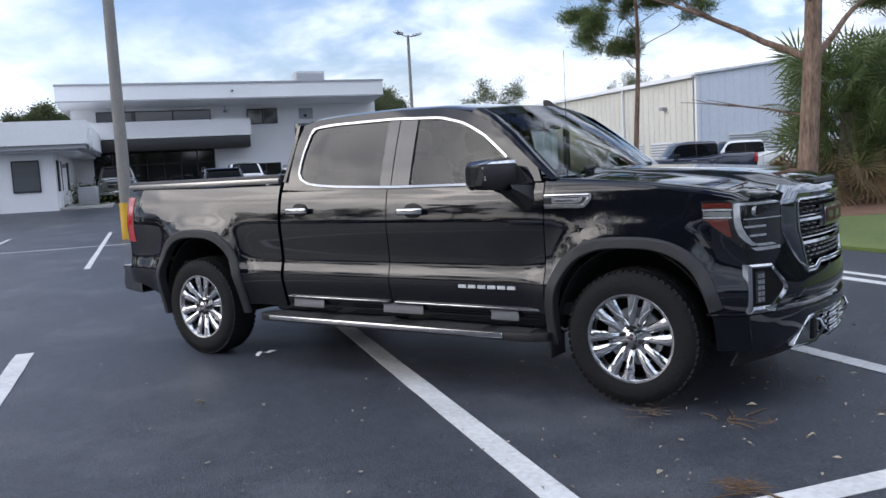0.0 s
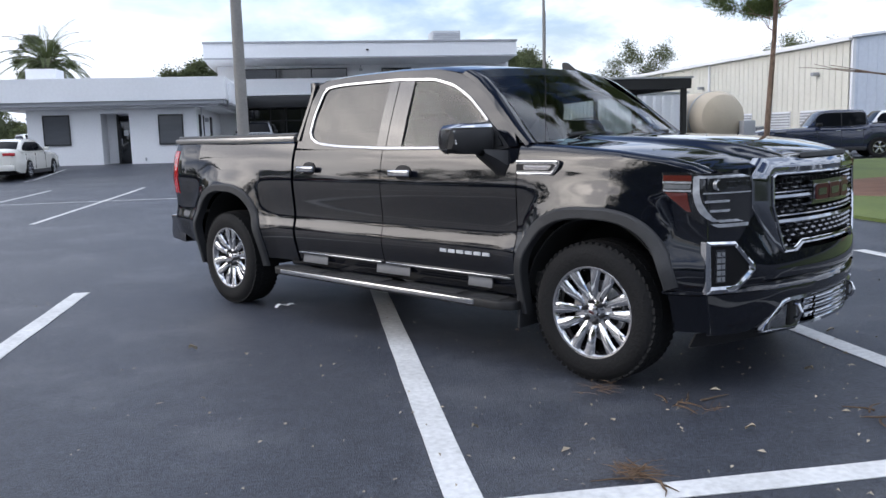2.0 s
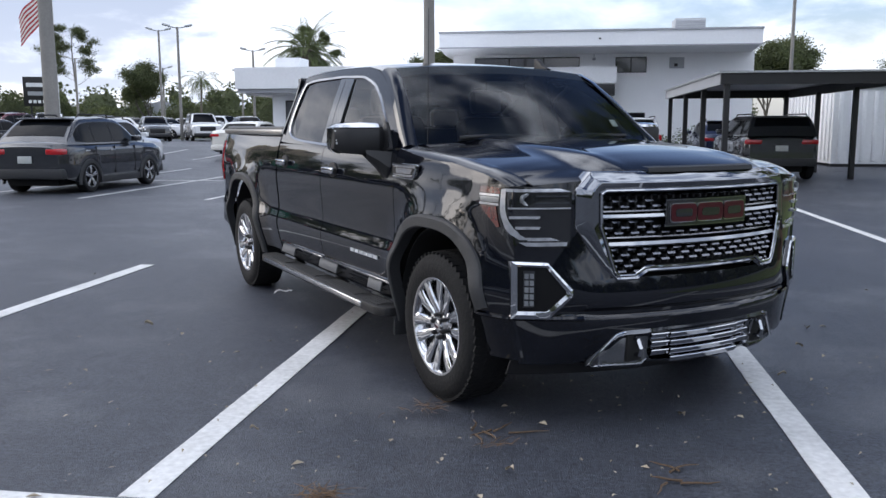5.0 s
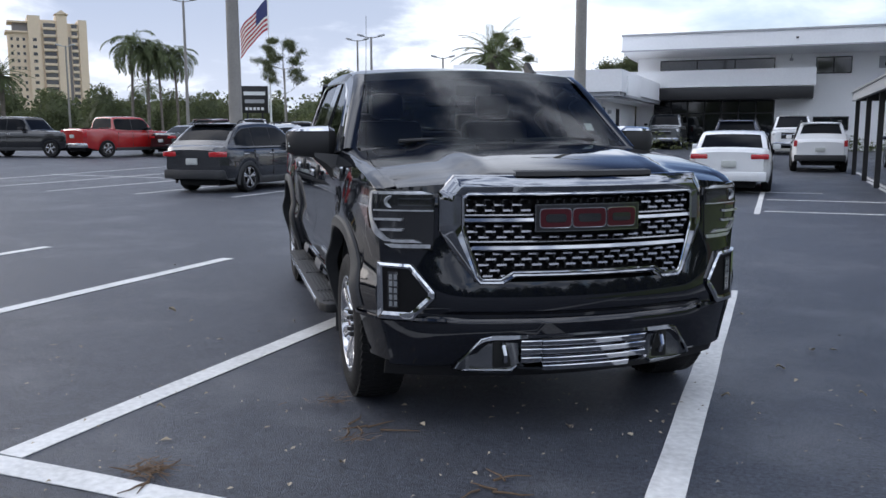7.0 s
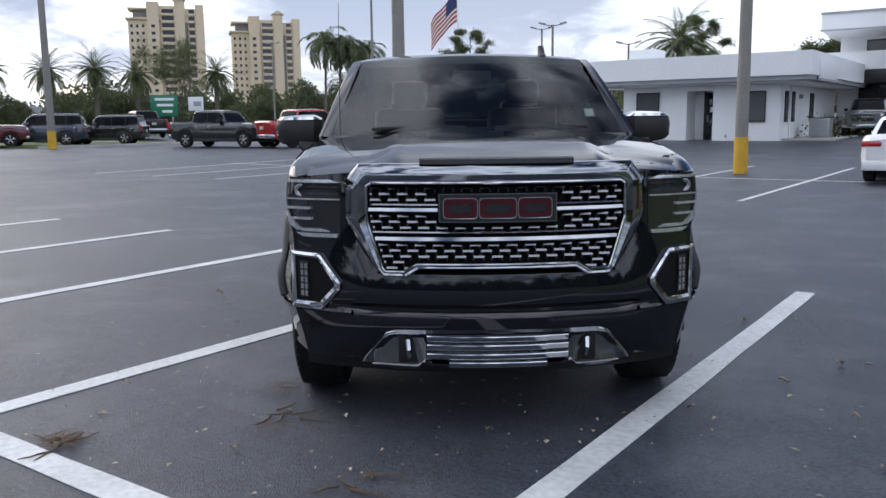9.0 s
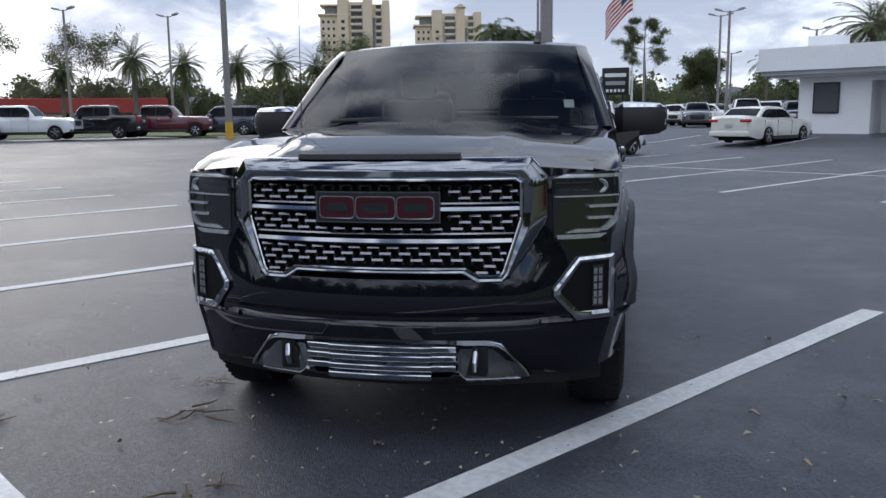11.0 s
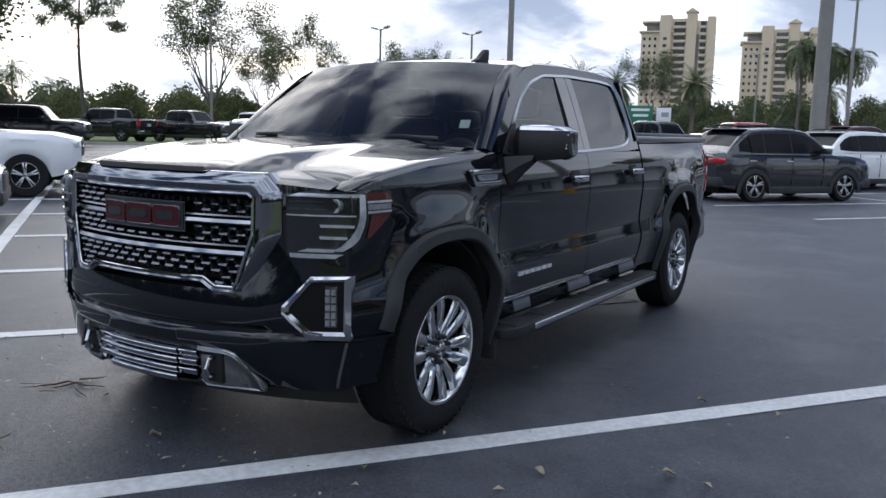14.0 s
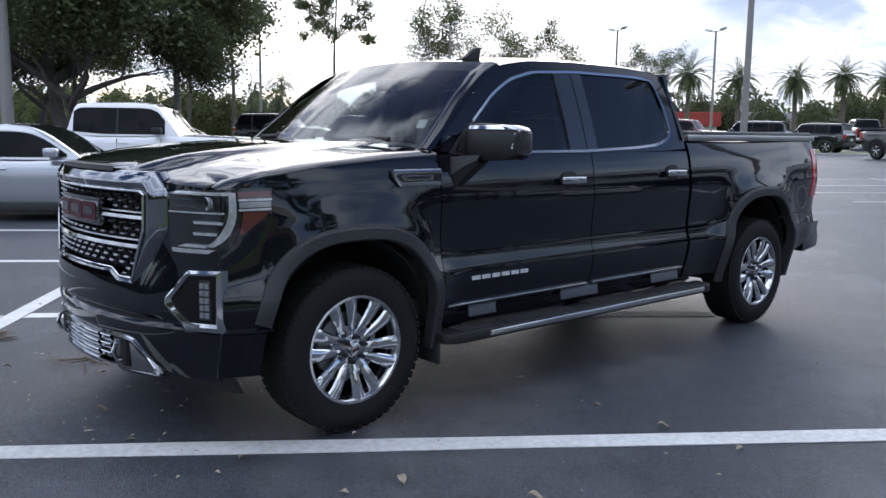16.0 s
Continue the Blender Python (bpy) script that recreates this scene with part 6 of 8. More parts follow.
def vehicle(kind, colour, x, y, heading, label, name=None, group="", dims=None, rims_dark=False, lift=0.0):
    """A parked vehicle. heading: degrees of its nose from +x. Its axes: x ahead, y to its left."""
    spec = dict(
        sedan=dict(L=4.95, W=1.85, H=1.46, base=2.83, fo=0.95, r=0.335, hood=0.93, nosez=0.72, belt=0.96, deck=1.06, cab=(1.02, 0.28, -1.05, -1.75), lo=0.2),
        suv=dict(L=4.6, W=1.85, H=1.68, base=2.70, fo=0.92, r=0.36, hood=1.08, nosez=0.86, belt=1.10, deck=1.12, cab=(1.05, 0.25, -1.5, -2.12), lo=0.24),
        bigsuv=dict(L=5.1, W=2.0, H=1.86, base=2.95, fo=0.98, r=0.39, hood=1.18, nosez=1.0, belt=1.2, deck=1.22, cab=(1.0, 0.42, -2.2, -2.42), lo=0.28),
        jeep=dict(L=4.74, W=1.86, H=1.76, base=2.78, fo=0.86, r=0.375, hood=1.12, nosez=0.98, belt=1.14, deck=1.16, cab=(0.75, 0.28, -2.05, -2.22), lo=0.3),
        pickup=dict(L=5.85, W=2.02, H=1.93, base=3.7, fo=0.98, r=0.41, hood=1.24, nosez=1.1, belt=1.27, deck=1.36, cab=(0.92, 0.38, -1.25, -1.4), lo=0.36),
    )[kind]
    if dims:
        spec.update(dims)
    L, W, H, r = spec["L"], spec["W"] / 2, spec["H"], spec["r"]
    nm = name or dict(sedan="sedan", suv="suv", bigsuv="suv", jeep="suv", pickup="pickup_truck")[kind]
    V = thing(nm, label, {"sedan": "car", "pickup": "pickup truck"}.get(kind, "suv"), pose(x, y, ground_height(x, y) + lift, 0, 0, heading), group)
    paint = PAINTS[colour]
    xf = L / 2
    ax_f, ax_r = xf - spec["fo"], xf - spec["fo"] - spec["base"]
    pick = kind == "pickup"
    c_wb, c_wt, c_rt, c_rb = spec["cab"]
    top = [(-xf, spec["deck"] - 0.06), (-xf + 0.15, spec["deck"]), (c_rb, spec["deck"] if not pick else 1.36), (c_rb + 0.2, spec["belt"]), (c_wb - 0.1, spec["belt"]), (c_wb, spec["belt"] - 0.01), (xf - 0.5, spec["hood"] - 0.03), (xf - 0.16, spec["hood"] - 0.1), (xf, spec["nosez"])]
    arch = r + 0.06
    xs = set(np.round(np.linspace(-xf, xf, 30), 3)) | {-xf + 0.02, -xf + 0.05, -xf + 0.09, -xf + 0.14, -xf + 0.2, xf - 0.02, xf - 0.05, xf - 0.09, xf - 0.14, xf - 0.2}
    for c in (ax_f, ax_r):
        for k in range(-6, 7):
            xs.add(round(c + arch * 0.999 * math.sin(k / 6 * math.pi / 2), 4))
        xs |= {round(c - arch - 0.003, 4), round(c + arch + 0.003, 4)}
    P = []
    for X in sorted(xs):
        zd = float(np.interp(X, [p[0] for p in top], [p[1] for p in top]))
        lo = spec["lo"] + 0.12 * smoothstep((abs(X) - xf + 0.7) / 0.7)
        for c in (ax_f, ax_r):
            if abs(X - c) < arch:
                lo = max(lo, r * 0.55 + math.sqrt(arch ** 2 - (X - c) ** 2) * 1.12)
        e = smoothstep((abs(X) - xf + 0.55) / 0.55)
        w = W * (1 - 0.08 * e ** 2 - 0.10 * smoothstep((abs(X) - xf + 0.26) / 0.26) ** 2)
        zd -= 0.05 * smoothstep((-xf + 0.14 - X) / 0.14) ** 2
        lo += 0.05 * smoothstep((abs(X) - xf + 0.14) / 0.14) ** 2
        zs = zd - 0.07
        half = [(0.93, lo), (0.985, lo + 0.28 * (zs - lo)), (1.0, lo + 0.5 * (zs - lo)), (0.985, lo + 0.62 * (zs - lo)), (0.995, lo + 0.84 * (zs - lo)), (0.955, zs), (0.9, zd - 0.018), (0.72, zd + 0.004), (0.4, zd + 0.018), (0.0, zd + 0.022)]
        P.append([(X, -a * w, z) for a, z in half] + [(X, a * w, z) for a, z in reversed(half[:-1])])
    bm = sheet(P)
    for row in (P[0], P[-1]):
        try:
            bm.faces.new([bm.verts.new(v) for v in row])
        except ValueError:
            pass
    part("body", bm, paint, V)
    # cabin: a rounded greenhouse over the belt line
    zb, zt = spec["belt"] - 0.03, H
    tw = W * 0.74
    rear_drop = 0.07 if kind == "suv" else 0.03
    prof = [(c_wb, zb), (c_wt + 0.06, zt - 0.05), (c_wt - 0.5, zt), (c_rt + 0.5, zt - rear_drop * 0.4), (c_rt, zt - rear_drop), (c_rb, zb)]
    for _ in range(1 if kind == "jeep" else 2):
        cut = [prof[0]]
        for (ax, az), (bx, bz) in zip(prof, prof[1:]):
            lo_, hi_ = (0.12, 0.88) if kind in ("jeep", "bigsuv", "pickup") else (0.2, 0.8)
            cut += [(ax + (bx - ax) * lo_, az + (bz - az) * lo_), (ax + (bx - ax) * hi_, az + (bz - az) * hi_)]
        prof = cut + [prof[-1]]
    fine = []
    for (ax, az), (bx, bz) in zip(prof, prof[1:]):
        m_ = max(1, int(math.hypot(bx - ax, bz - az) / 0.16))
        fine += [(ax + (bx - ax) * q / m_, az + (bz - az) * q / m_) for q in range(m_)]
    prof = fine + [prof[-1]]
    px, pz = [p[0] for p in reversed(prof)], [p[1] for p in reversed(prof)]
    roof_at = lambda X: float(np.interp(X, px, pz))
    tap = lambda X: 1 - 0.05 * smoothstep((X - c_wb + 0.9) / 0.9) - 0.05 * smoothstep((c_rb + 0.8 - X) / 0.8)
    lean_in = 0.30 if not pick else 0.26
    half_w = lambda X, Z: W * 0.955 * tap(X) - lean_in * (Z - zb) - 0.06 * (Z - zb) ** 2
    rows = []
    for X, Z in prof:
        h = Z - zb
        half = [(half_w(X, zb + f * h) - d, zb + f * h) for f, d in ((0.0, 0.0), (0.3, 0.0), (0.6, 0.0), (0.84, 0.0), (0.93, 0.012), (0.98, 0.035))]
        ye = half_w(X, Z) - 0.075
        half += [(ye, Z), (ye * 0.66, Z + 0.012), (ye * 0.33, Z + 0.018), (0.0, Z + 0.02)]
        rows.append([(X, -a, b) for a, b in half] + [(X, a, b) for a, b in reversed(half[:-1])])
    part("cabin", sheet(rows), paint, V)

    def pane(seq, nm, way):
        grid = []
        for q, (X, Z) in enumerate(seq):
            (ax, az), (bx, bz) = seq[max(q - 1, 0)], seq[min(q + 1, len(seq) - 1)]
            nv = Vector((bz - az, 0, ax - bx)).normalized()
            if nv.z < 0 or (abs(nv.z) < 0.05 and nv.x * way < 0):
                nv = -nv
            ye = half_w(X, Z) - 0.105
            grid.append([(X + nv.x * 0.007, u * ye, Z + nv.z * 0.007 + 0.02 * (1 - u * u)) for u in np.linspace(-1, 1, 7)])
        part(nm, facing(sheet(grid), (way, 0, 0.3)), PRIVACY, V)

    top_z = max(pz)
    at_top = max(range(len(prof)), key=lambda q: prof[q][1])
    lo_r = 0.2 if pick or kind != "sedan" else 0.06
    pane([p for p in prof[:at_top] if zb + 0.05 * (zt - zb) < p[1] < zb + 0.94 * (zt - zb)], "windscreen", 1)
    pane([p for p in prof[at_top:] if zb + lo_r * (zt - zb) < p[1] < zb + 0.9 * (zt - zb)], "rear_window", -1)
    lower = zb + 0.05
    fx0 = c_wb - (0.42 if kind != "sedan" else 0.36)
    rx0 = c_rb + (0.42 if kind in ("sedan", "suv") else 0.2)
    cuts = [0.0, 0.5, 1.0] if kind in ("sedan", "pickup") else [0.0, 0.38, 0.72, 1.0]

    def side_glass(xa, xb, grow, out, sg):
        """Outline of the glass between two stations, under the roof line."""
        X = np.linspace(xa + grow, xb - grow, 14)
        tops = [(x, min(roof_at(x) - 0.105, zt - 0.125) + grow) for x in X]
        low_ = [(x, lower - grow + 0.05 * smoothstep((c_rb + 0.9 - x) / 0.9)) for x in X]
        keep = [q for q in range(len(X)) if tops[q][1] > low_[q][1] + 0.015]
        grid = []
        for q in keep:
            a, t0, t1 = X[q], low_[q][1], tops[q][1]
            grid.append([(a, sg * (half_w(a, t0 + (t1 - t0) * f) + out), t0 + (t1 - t0) * f) for f in (0.0, 0.25, 0.5, 0.75, 1.0)])
        return facing(sheet(grid), (0, sg, 0))

    for s in (-1, 1):
        part("window_trim", side_glass(fx0 + 0.10, rx0 - 0.04, 0.014, 0.006, s), DARK, V, "", False)
        for i in range(len(cuts) - 1):
            xa, xb = fx0 + (rx0 - fx0) * cuts[i] - (0.02 if i else -0.10), fx0 + (rx0 - fx0) * cuts[i + 1] + (0.02 if i < len(cuts) - 2 else -0.04)
            part("side_window", side_glass(xa, xb, 0.0, 0.010, s), PRIVACY, V, "", False)
        m = part("door_mirror", box(-0.1, 0.1, -0.1, 0.1, -0.07, 0.07, 0.035, None, 2), paint if not pick else DARK, V, "", True, pose(c_wb - 0.42, s * (W + 0.08), zb + 0.11))
        yh = s * (W * 0.995)
        for hx in (fx0 + (rx0 - fx0) * 0.42, fx0 + (rx0 - fx0) * 0.88)[:2]:
            part("door_handle", box(hx - 0.1, hx + 0.1, min(yh - s * 0.01, yh + s * 0.02), max(yh - s * 0.01, yh + s * 0.02), zb - 0.16, zb - 0.125, 0.01), paint if colour in ("white", "cream", "red") else POLISHED, V)
        for sx in (fx0 + 0.05, fx0 + (rx0 - fx0) * cuts[1], fx0 + (rx0 - fx0) * (cuts[2] if len(cuts) > 3 else 0.97)):
            ys = s * (W * 0.999)
            part("door_seam", box(sx - 0.004, sx + 0.004, min(ys - s * 0.03, ys + s * 0.001), max(ys - s * 0.03, ys + s * 0.001), spec["lo"] + 0.15, zb - 0.05), DARK, V, "", False)
        small_wheel(V, ax_f, W + 0.005, r, s, rims_dark)
        small_wheel(V, ax_r, W + 0.005, r, s, rims_dark)
        part("sill", box(ax_r + arch, ax_f - arch, min(s * W * 0.9, s * W * 0.985), max(s * W * 0.9, s * W * 0.985), spec["lo"] - 0.05, spec["lo"] + 0.1, 0.02), PLASTIC, V)
        zh = spec["nosez"] - 0.1
        part("headlamp", box(xf - 0.26, xf - 0.035, min(s * W * 0.58, s * W * 0.9), max(s * W * 0.58, s * W * 0.9), zh - 0.06, zh + 0.07, 0.03), LAMP_WHITE, V)
        ztl = spec["deck"] - 0.24
        if kind == "jeep":
            tl = box(-xf - 0.01, -xf + 0.16, min(s * W * 0.8, s * W * 0.93), max(s * W * 0.8, s * W * 0.93), ztl - 0.02, ztl + 0.2, 0.025)
        elif pick:
            tl = box(-xf - 0.01, -xf + 0.16, min(s * W * 0.82, s * W * 0.93), max(s * W * 0.82, s * W * 0.93), ztl - 0.2, ztl + 0.18, 0.025)
        else:
            tl = box(-xf - 0.012, -xf + 0.28, min(s * W * 0.5, s * W * 0.935), max(s * W * 0.5, s * W * 0.935), ztl - 0.02, ztl + 0.11, 0.035)
        part("tail_lamp", tl, RED_LENS, V, "red tail lamp")
    part("grille", box(xf - 0.06, xf + 0.012, -W * 0.52, W * 0.52, spec["nosez"] - 0.34, spec["nosez"] - 0.03, 0.03), DARK, V)
    if pick:
        part("grille_bar", box(xf - 0.03, xf + 0.03, -W * 0.5, W * 0.5, spec["nosez"] - 0.16, spec["nosez"] - 0.12, 0.01), CHROME, V)
    part("front_bumper", box(xf - 0.22, xf + 0.02, -W * 0.9, W * 0.9, spec["lo"] + 0.06, spec["lo"] + 0.26, 0.04), CHROME if pick else PLASTIC, V)
    part("rear_bumper", box(-xf - 0.03, -xf + 0.22, -W * 0.9, W * 0.9, spec["lo"] + 0.1, spec["lo"] + 0.32, 0.04), CHROME if pick else (PLASTIC if kind != "sedan" else paint), V)
    part("number_plate", box(-xf - 0.045, -xf - 0.015, -0.16, 0.16, spec["deck"] - 0.44, spec["deck"] - 0.29, 0.004), PLATE, V, "plain pale number plate")
    part("underbody", box(-xf + 0.25, xf - 0.25, -W * 0.62, W * 0.62, spec["lo"] - 0.06, spec["belt"] - 0.15), UNDER, V, "", False)
    if pick:
        # dark panel paints the shade inside an open bed onto a closed top
        part("bed_opening", box(-xf + 0.1, c_rb - 0.12, -W * 0.8, W * 0.8, 1.362, 1.385), UNDER, V, "", False)
    if kind in ("suv", "jeep", "bigsuv"):
        for s in (-1, 1):
            part("roof_rail", tube([(c_wt - 0.25, s * tw * 0.93, H - 0.01), (c_wt - 0.35, s * tw * 0.93, H + 0.05), (c_rt + 0.25, s * tw * 0.93, H + 0.045), (c_rt + 0.15, s * tw * 0.93, H - 0.02)], 0.018, 6), DARK, V)
            for c in (ax_f, ax_r):
                rows = []
                for q in range(13):
                    th = math.pi * q / 12
                    rows.append([(c + (arch + g) * math.cos(th), s * (W * 0.99 + o), r * 0.55 + (arch + g) * 1.12 * math.sin(th)) for g, o in ((-0.01, -0.02), (-0.01, 0.02), (0.06, 0.016), (0.075, -0.01))])
                part("arch_cladding", sheet(rows), PLASTIC, V)
        part("rear_spoiler", box(c_rt - 0.12, c_rt + 0.12, -tw * 0.92, tw * 0.92, H - 0.07, H - 0.03, 0.015), paint, V)
    return V


vehicle("suv", "grey", -8.25, 18.85, 90, "dark grey compact suv with black wheel arch cladding", rims_dark=False)
vehicle("suv", "white", -11.2, 25.0, 90, "white compact suv parked past the dark grey one")
vehicle("sedan", "cream", -10.1, 35.3, 88, "pearl white luxury sedan parked before the office", dims=dict(L=5.25, H=1.46, deck=1.1, belt=1.0, cab=(0.95, 0.2, -1.3, -2.0)))
vehicle("sedan", "white", 3.55, 23.2, 90, "white midsize sedan seen from behind")
vehicle("jeep", "white", 5.95, 34.8, 90, "white boxy suv with grey lower bumper")
vehicle("bigsuv", "navy", 3.0, 38.2, 90, "dark blue suv with pale roof rails")
vehicle("pickup", "white", 5.2, 48.0, -90, "white pickup facing the camera before the show room")
vehicle("pickup", "steel", -1.5, 50.5, -88, "grey pickup facing the lot beside the office")
vehicle("bigsuv", "grey", 8.9, 25.8, 90, "dark grey suv under the carport", dims=dict(H=1.72, L=4.8))
vehicle("suv", "navy", 9.4, 36.0, 90, "dark blue suv beyond the carport")
vehicle("pickup", "navy", 22.2, 31.4, 158, "dark blue pickup beyond the grass island")
vehicle("pickup", "white", 27.0, 34.2, 160, "white pickup beside the warehouse")
vehicle("sedan", "black", 24.6, 44.8, 185, "black sedan by the warehouse wall")
vehicle("pickup", "black", 22.8, 52.5, 178, "black pickup by the warehouse wall")
vehicle("pickup", "black", -29.6, 31.2, 12, "black crew-cab pickup in the far row", group="far row of pickups")
vehicle("pickup", "red", -25.6, 33.6, 78, "bright red pickup with chrome rear bumper")
vehicle("sedan", "black", -23.0, 36.0, 80, "black sedan beside the red pickup")
vehicle("suv", "maroon", -24.6, 40.0, 84, "dark red small suv")
for x, y, col, kd, head, lab in ((-38.3, 0.8, "black", "bigsuv", 80, "long black suv at the end of the far row"), (-46.6, 4.0, "black", "pickup", 235, "black pickup facing away on the kerbed strip"), (-46.2, 9.0, "black", "pickup", 47, "black pickup with bright grille"),
                                 (-45.6, 13.2, "white", "pickup", 50, "white crew-cab pickup with dark grille"), (-44.8, 17.4, "white", "pickup", 52, "white pickup with chrome bumper"), (-44.2, 21.0, "black", "pickup", 230, "black pickup facing away in the far row"),
                                 (-43.6, 25.2, "maroon", "pickup", 52, "maroon crew-cab pickup in the far row"), (-42.6, 28.6, "navy", "bigsuv", 232, "dark blue suv in the far row"), (-41.0, 31.8, "black", "jeep", 220, "black boxy suv in the far row")):
    vehicle(kd, col, x, y, head, lab, group="far row of pickups", lift=0.06)
vehicle("pickup", "black", -47.5, 39.0, 160, "black pickup on the roadside grass", lift=0.1)
vehicle("pickup", "silver", -52.0, 34.5, 150, "pale blue-silver pickup on the roadside grass", lift=0.1)
vehicle("pickup", "white", -11.0, 0.6, 89, "white crew-cab pickup backed into the next row")
vehicle("sedan", "silver", -6.0, 0.1, 92, "silver sedan nose-out beside the white pickup")
vehicle("sedan", "white", -14.0, 0.6, 90, "white car beyond the white pickup")
for k in range(10):
    vehicle("suv" if k % 3 else "bigsuv", ("white", "grey", "steel", "white", "black", "white", "maroon", "white", "black", "silver")[k], -29.5 + 2.6 * k, 50.5 + 1.9 * k, -58, ("white", "dark grey", "grey", "white", "black", "white", "maroon", "white", "black", "silver")[k] + " suv in the display row facing the lot", group="display row")

for k, (kd, col, lab) in enumerate((("suv", "white", "white suv in the display row"), ("suv", "steel", "grey suv in the display row"), ("suv", "cream", "tan suv in the display row"), ("suv", "white", "white suv in the display row"),
                                    ("suv", "white", "white suv in the display row"), ("suv", "silver", "silver suv in the display row"), ("bigsuv", "white", "large white suv closing the display row"))):
    vehicle(kd, col, -34.6 + 1.55 * k, 55.4 + 2.25 * k, -14, lab, group="display row of suvs")

# ---- trees and planting ----


def leaf_quads(bm_verts, bm_faces, p, size, r, droop=0.0):
    """One leaf as a bent four-point blade."""
    a = r.uniform(0, 6.283)
    t = r.uniform(-0.6, 0.9) - droop
    d = Vector((math.cos(a) * math.cos(t), math.sin(a) * math.cos(t), math.sin(t)))
    s = d.cross(Vector((r.uniform(-1, 1), r.uniform(-1, 1), r.uniform(-1, 1)))).normalized() * size * 0.32
    o = len(bm_verts)
    e = p + d * size
    m = p + d * size * 0.5 + Vector((0, 0, size * 0.08))
    bm_verts += [tuple(p), tuple(m + s), tuple(e), tuple(m - s)]
    bm_faces.append((o, o + 1, o + 2, o + 3))


def plain(name, verts, faces, mat, parent=None, kind="", label=""):
    me = bpy.data.meshes.new(name)
    me.from_pydata(verts, [], faces)
    me.materials.append(mat)
    ob = new(name, me)
    ob.parent = parent
    return tagged(ob, label, "", "", kind)


def branches(r, base, direction, length, radius, depth, out, tips, spread=0.6, upward=0.25, kids=3, seg=5):
    pts, rad = [base.copy()], [radius]
    d = direction.normalized()
    p = base.copy()
    for i in range(seg):
        d = (d + Vector((r.uniform(-1, 1), r.uniform(-1, 1), r.uniform(-0.6, 0.8))) * 0.16 + Vector((0, 0, upward * 0.08))).normalized()
        p = p + d * length / seg
        pts.append(p.copy())
        rad.append(radius * (1 - 0.55 * (i + 1) / seg))
    out.append((pts, rad))
    if depth == 0:
        tips.append((pts[-1], d))
        tips.append((pts[-2], d))
        return
    for k in range(kids):
        i = seg if k == 0 else r.randint(max(1, seg // 2), seg)
        axis = Vector((r.uniform(-1, 1), r.uniform(-1, 1), r.uniform(-0.3, 0.5))).normalized()
        nd = (d + axis * spread + Vector((0, 0, upward))).normalized()
        branches(r, pts[i], nd, length * r.uniform(0.55, 0.78), rad[i] * r.uniform(0.6, 0.8), depth - 1, out, tips, spread, upward, kids, seg)


def wood(out, seg=7):
    verts, faces = [], []
    for pts, rad in out:
        bm = tube(pts, rad, seg if rad[0] > 0.04 else 4, False)
        o = len(verts)
        bm.verts.ensure_lookup_table()
        verts += [tuple(v.co) for v in bm.verts]
        bm.verts.index_update()
        faces += [tuple(o + v.index for v in f.verts) for f in bm.faces]
        bm.free()
    return verts, faces


def tufts(tips, r, n, spread, blade, width, up=0.2):
    """Needle tufts: thin blades that fan out round each twig's end."""
    verts, faces = [], []
    for p, d in tips:
        for _ in range(n):
            c = p + Vector((r.gauss(0, spread), r.gauss(0, spread), r.gauss(0, spread * 0.7)))
            a = (Vector((r.gauss(0, 1), r.gauss(0, 1), r.gauss(0, 0.8))).normalized() + d * 0.5 + Vector((0, 0, up))).normalized()
            s = a.orthogonal().normalized()
            s = (s * math.cos(r.uniform(0, 6.28)) + a.cross(s) * math.sin(r.uniform(0, 6.28))) * width
            o = len(verts)
            e = c + a * blade
            verts += [tuple(c - s * 0.5), tuple(c + s * 0.5), tuple(e)]
            faces.append((o, o + 1, o + 2))
    return verts, faces


def broadleaf(seed, height, crown, label, leaf=0.16, leaves=26, mat=None, lean=0.0, depth=3, trunk=0.16, kids=3, clump=0.42, rise=0.28):
    r = random.Random(seed)
    T = thing("tree", label, "tree")
    out, tips = [], []
    first = height * 0.3
    branches(r, Vector((0, 0, -0.3)), Vector((lean, 0, 1)), first + 0.3, trunk, 0, out, [], 0.2, 0.4, 1, 6)
    b = out[0][0][-1]
    for k in range(4):
        a = 2 * math.pi * k / 4 + r.uniform(-0.5, 0.5)
        branches(r, out[0][0][-1 - (k % 2)], Vector((math.cos(a) * crown, math.sin(a) * crown, 1.0)), height * 0.34, trunk * 0.6, depth, out, tips, 0.75, rise, kids)
    v, f = wood(out)
    plain("trunk", v, f, GREY_BARK, T)
    v, f = [], []
    for p, d in tips:
        for _ in range(leaves):
            q = p + Vector((r.gauss(0, clump), r.gauss(0, clump), r.gauss(0, clump * 0.75)))
            leaf_quads(v, f, q, leaf * r.uniform(0.7, 1.3), r)
    plain("crown", v, f, mat or LEAF, T)
    return T


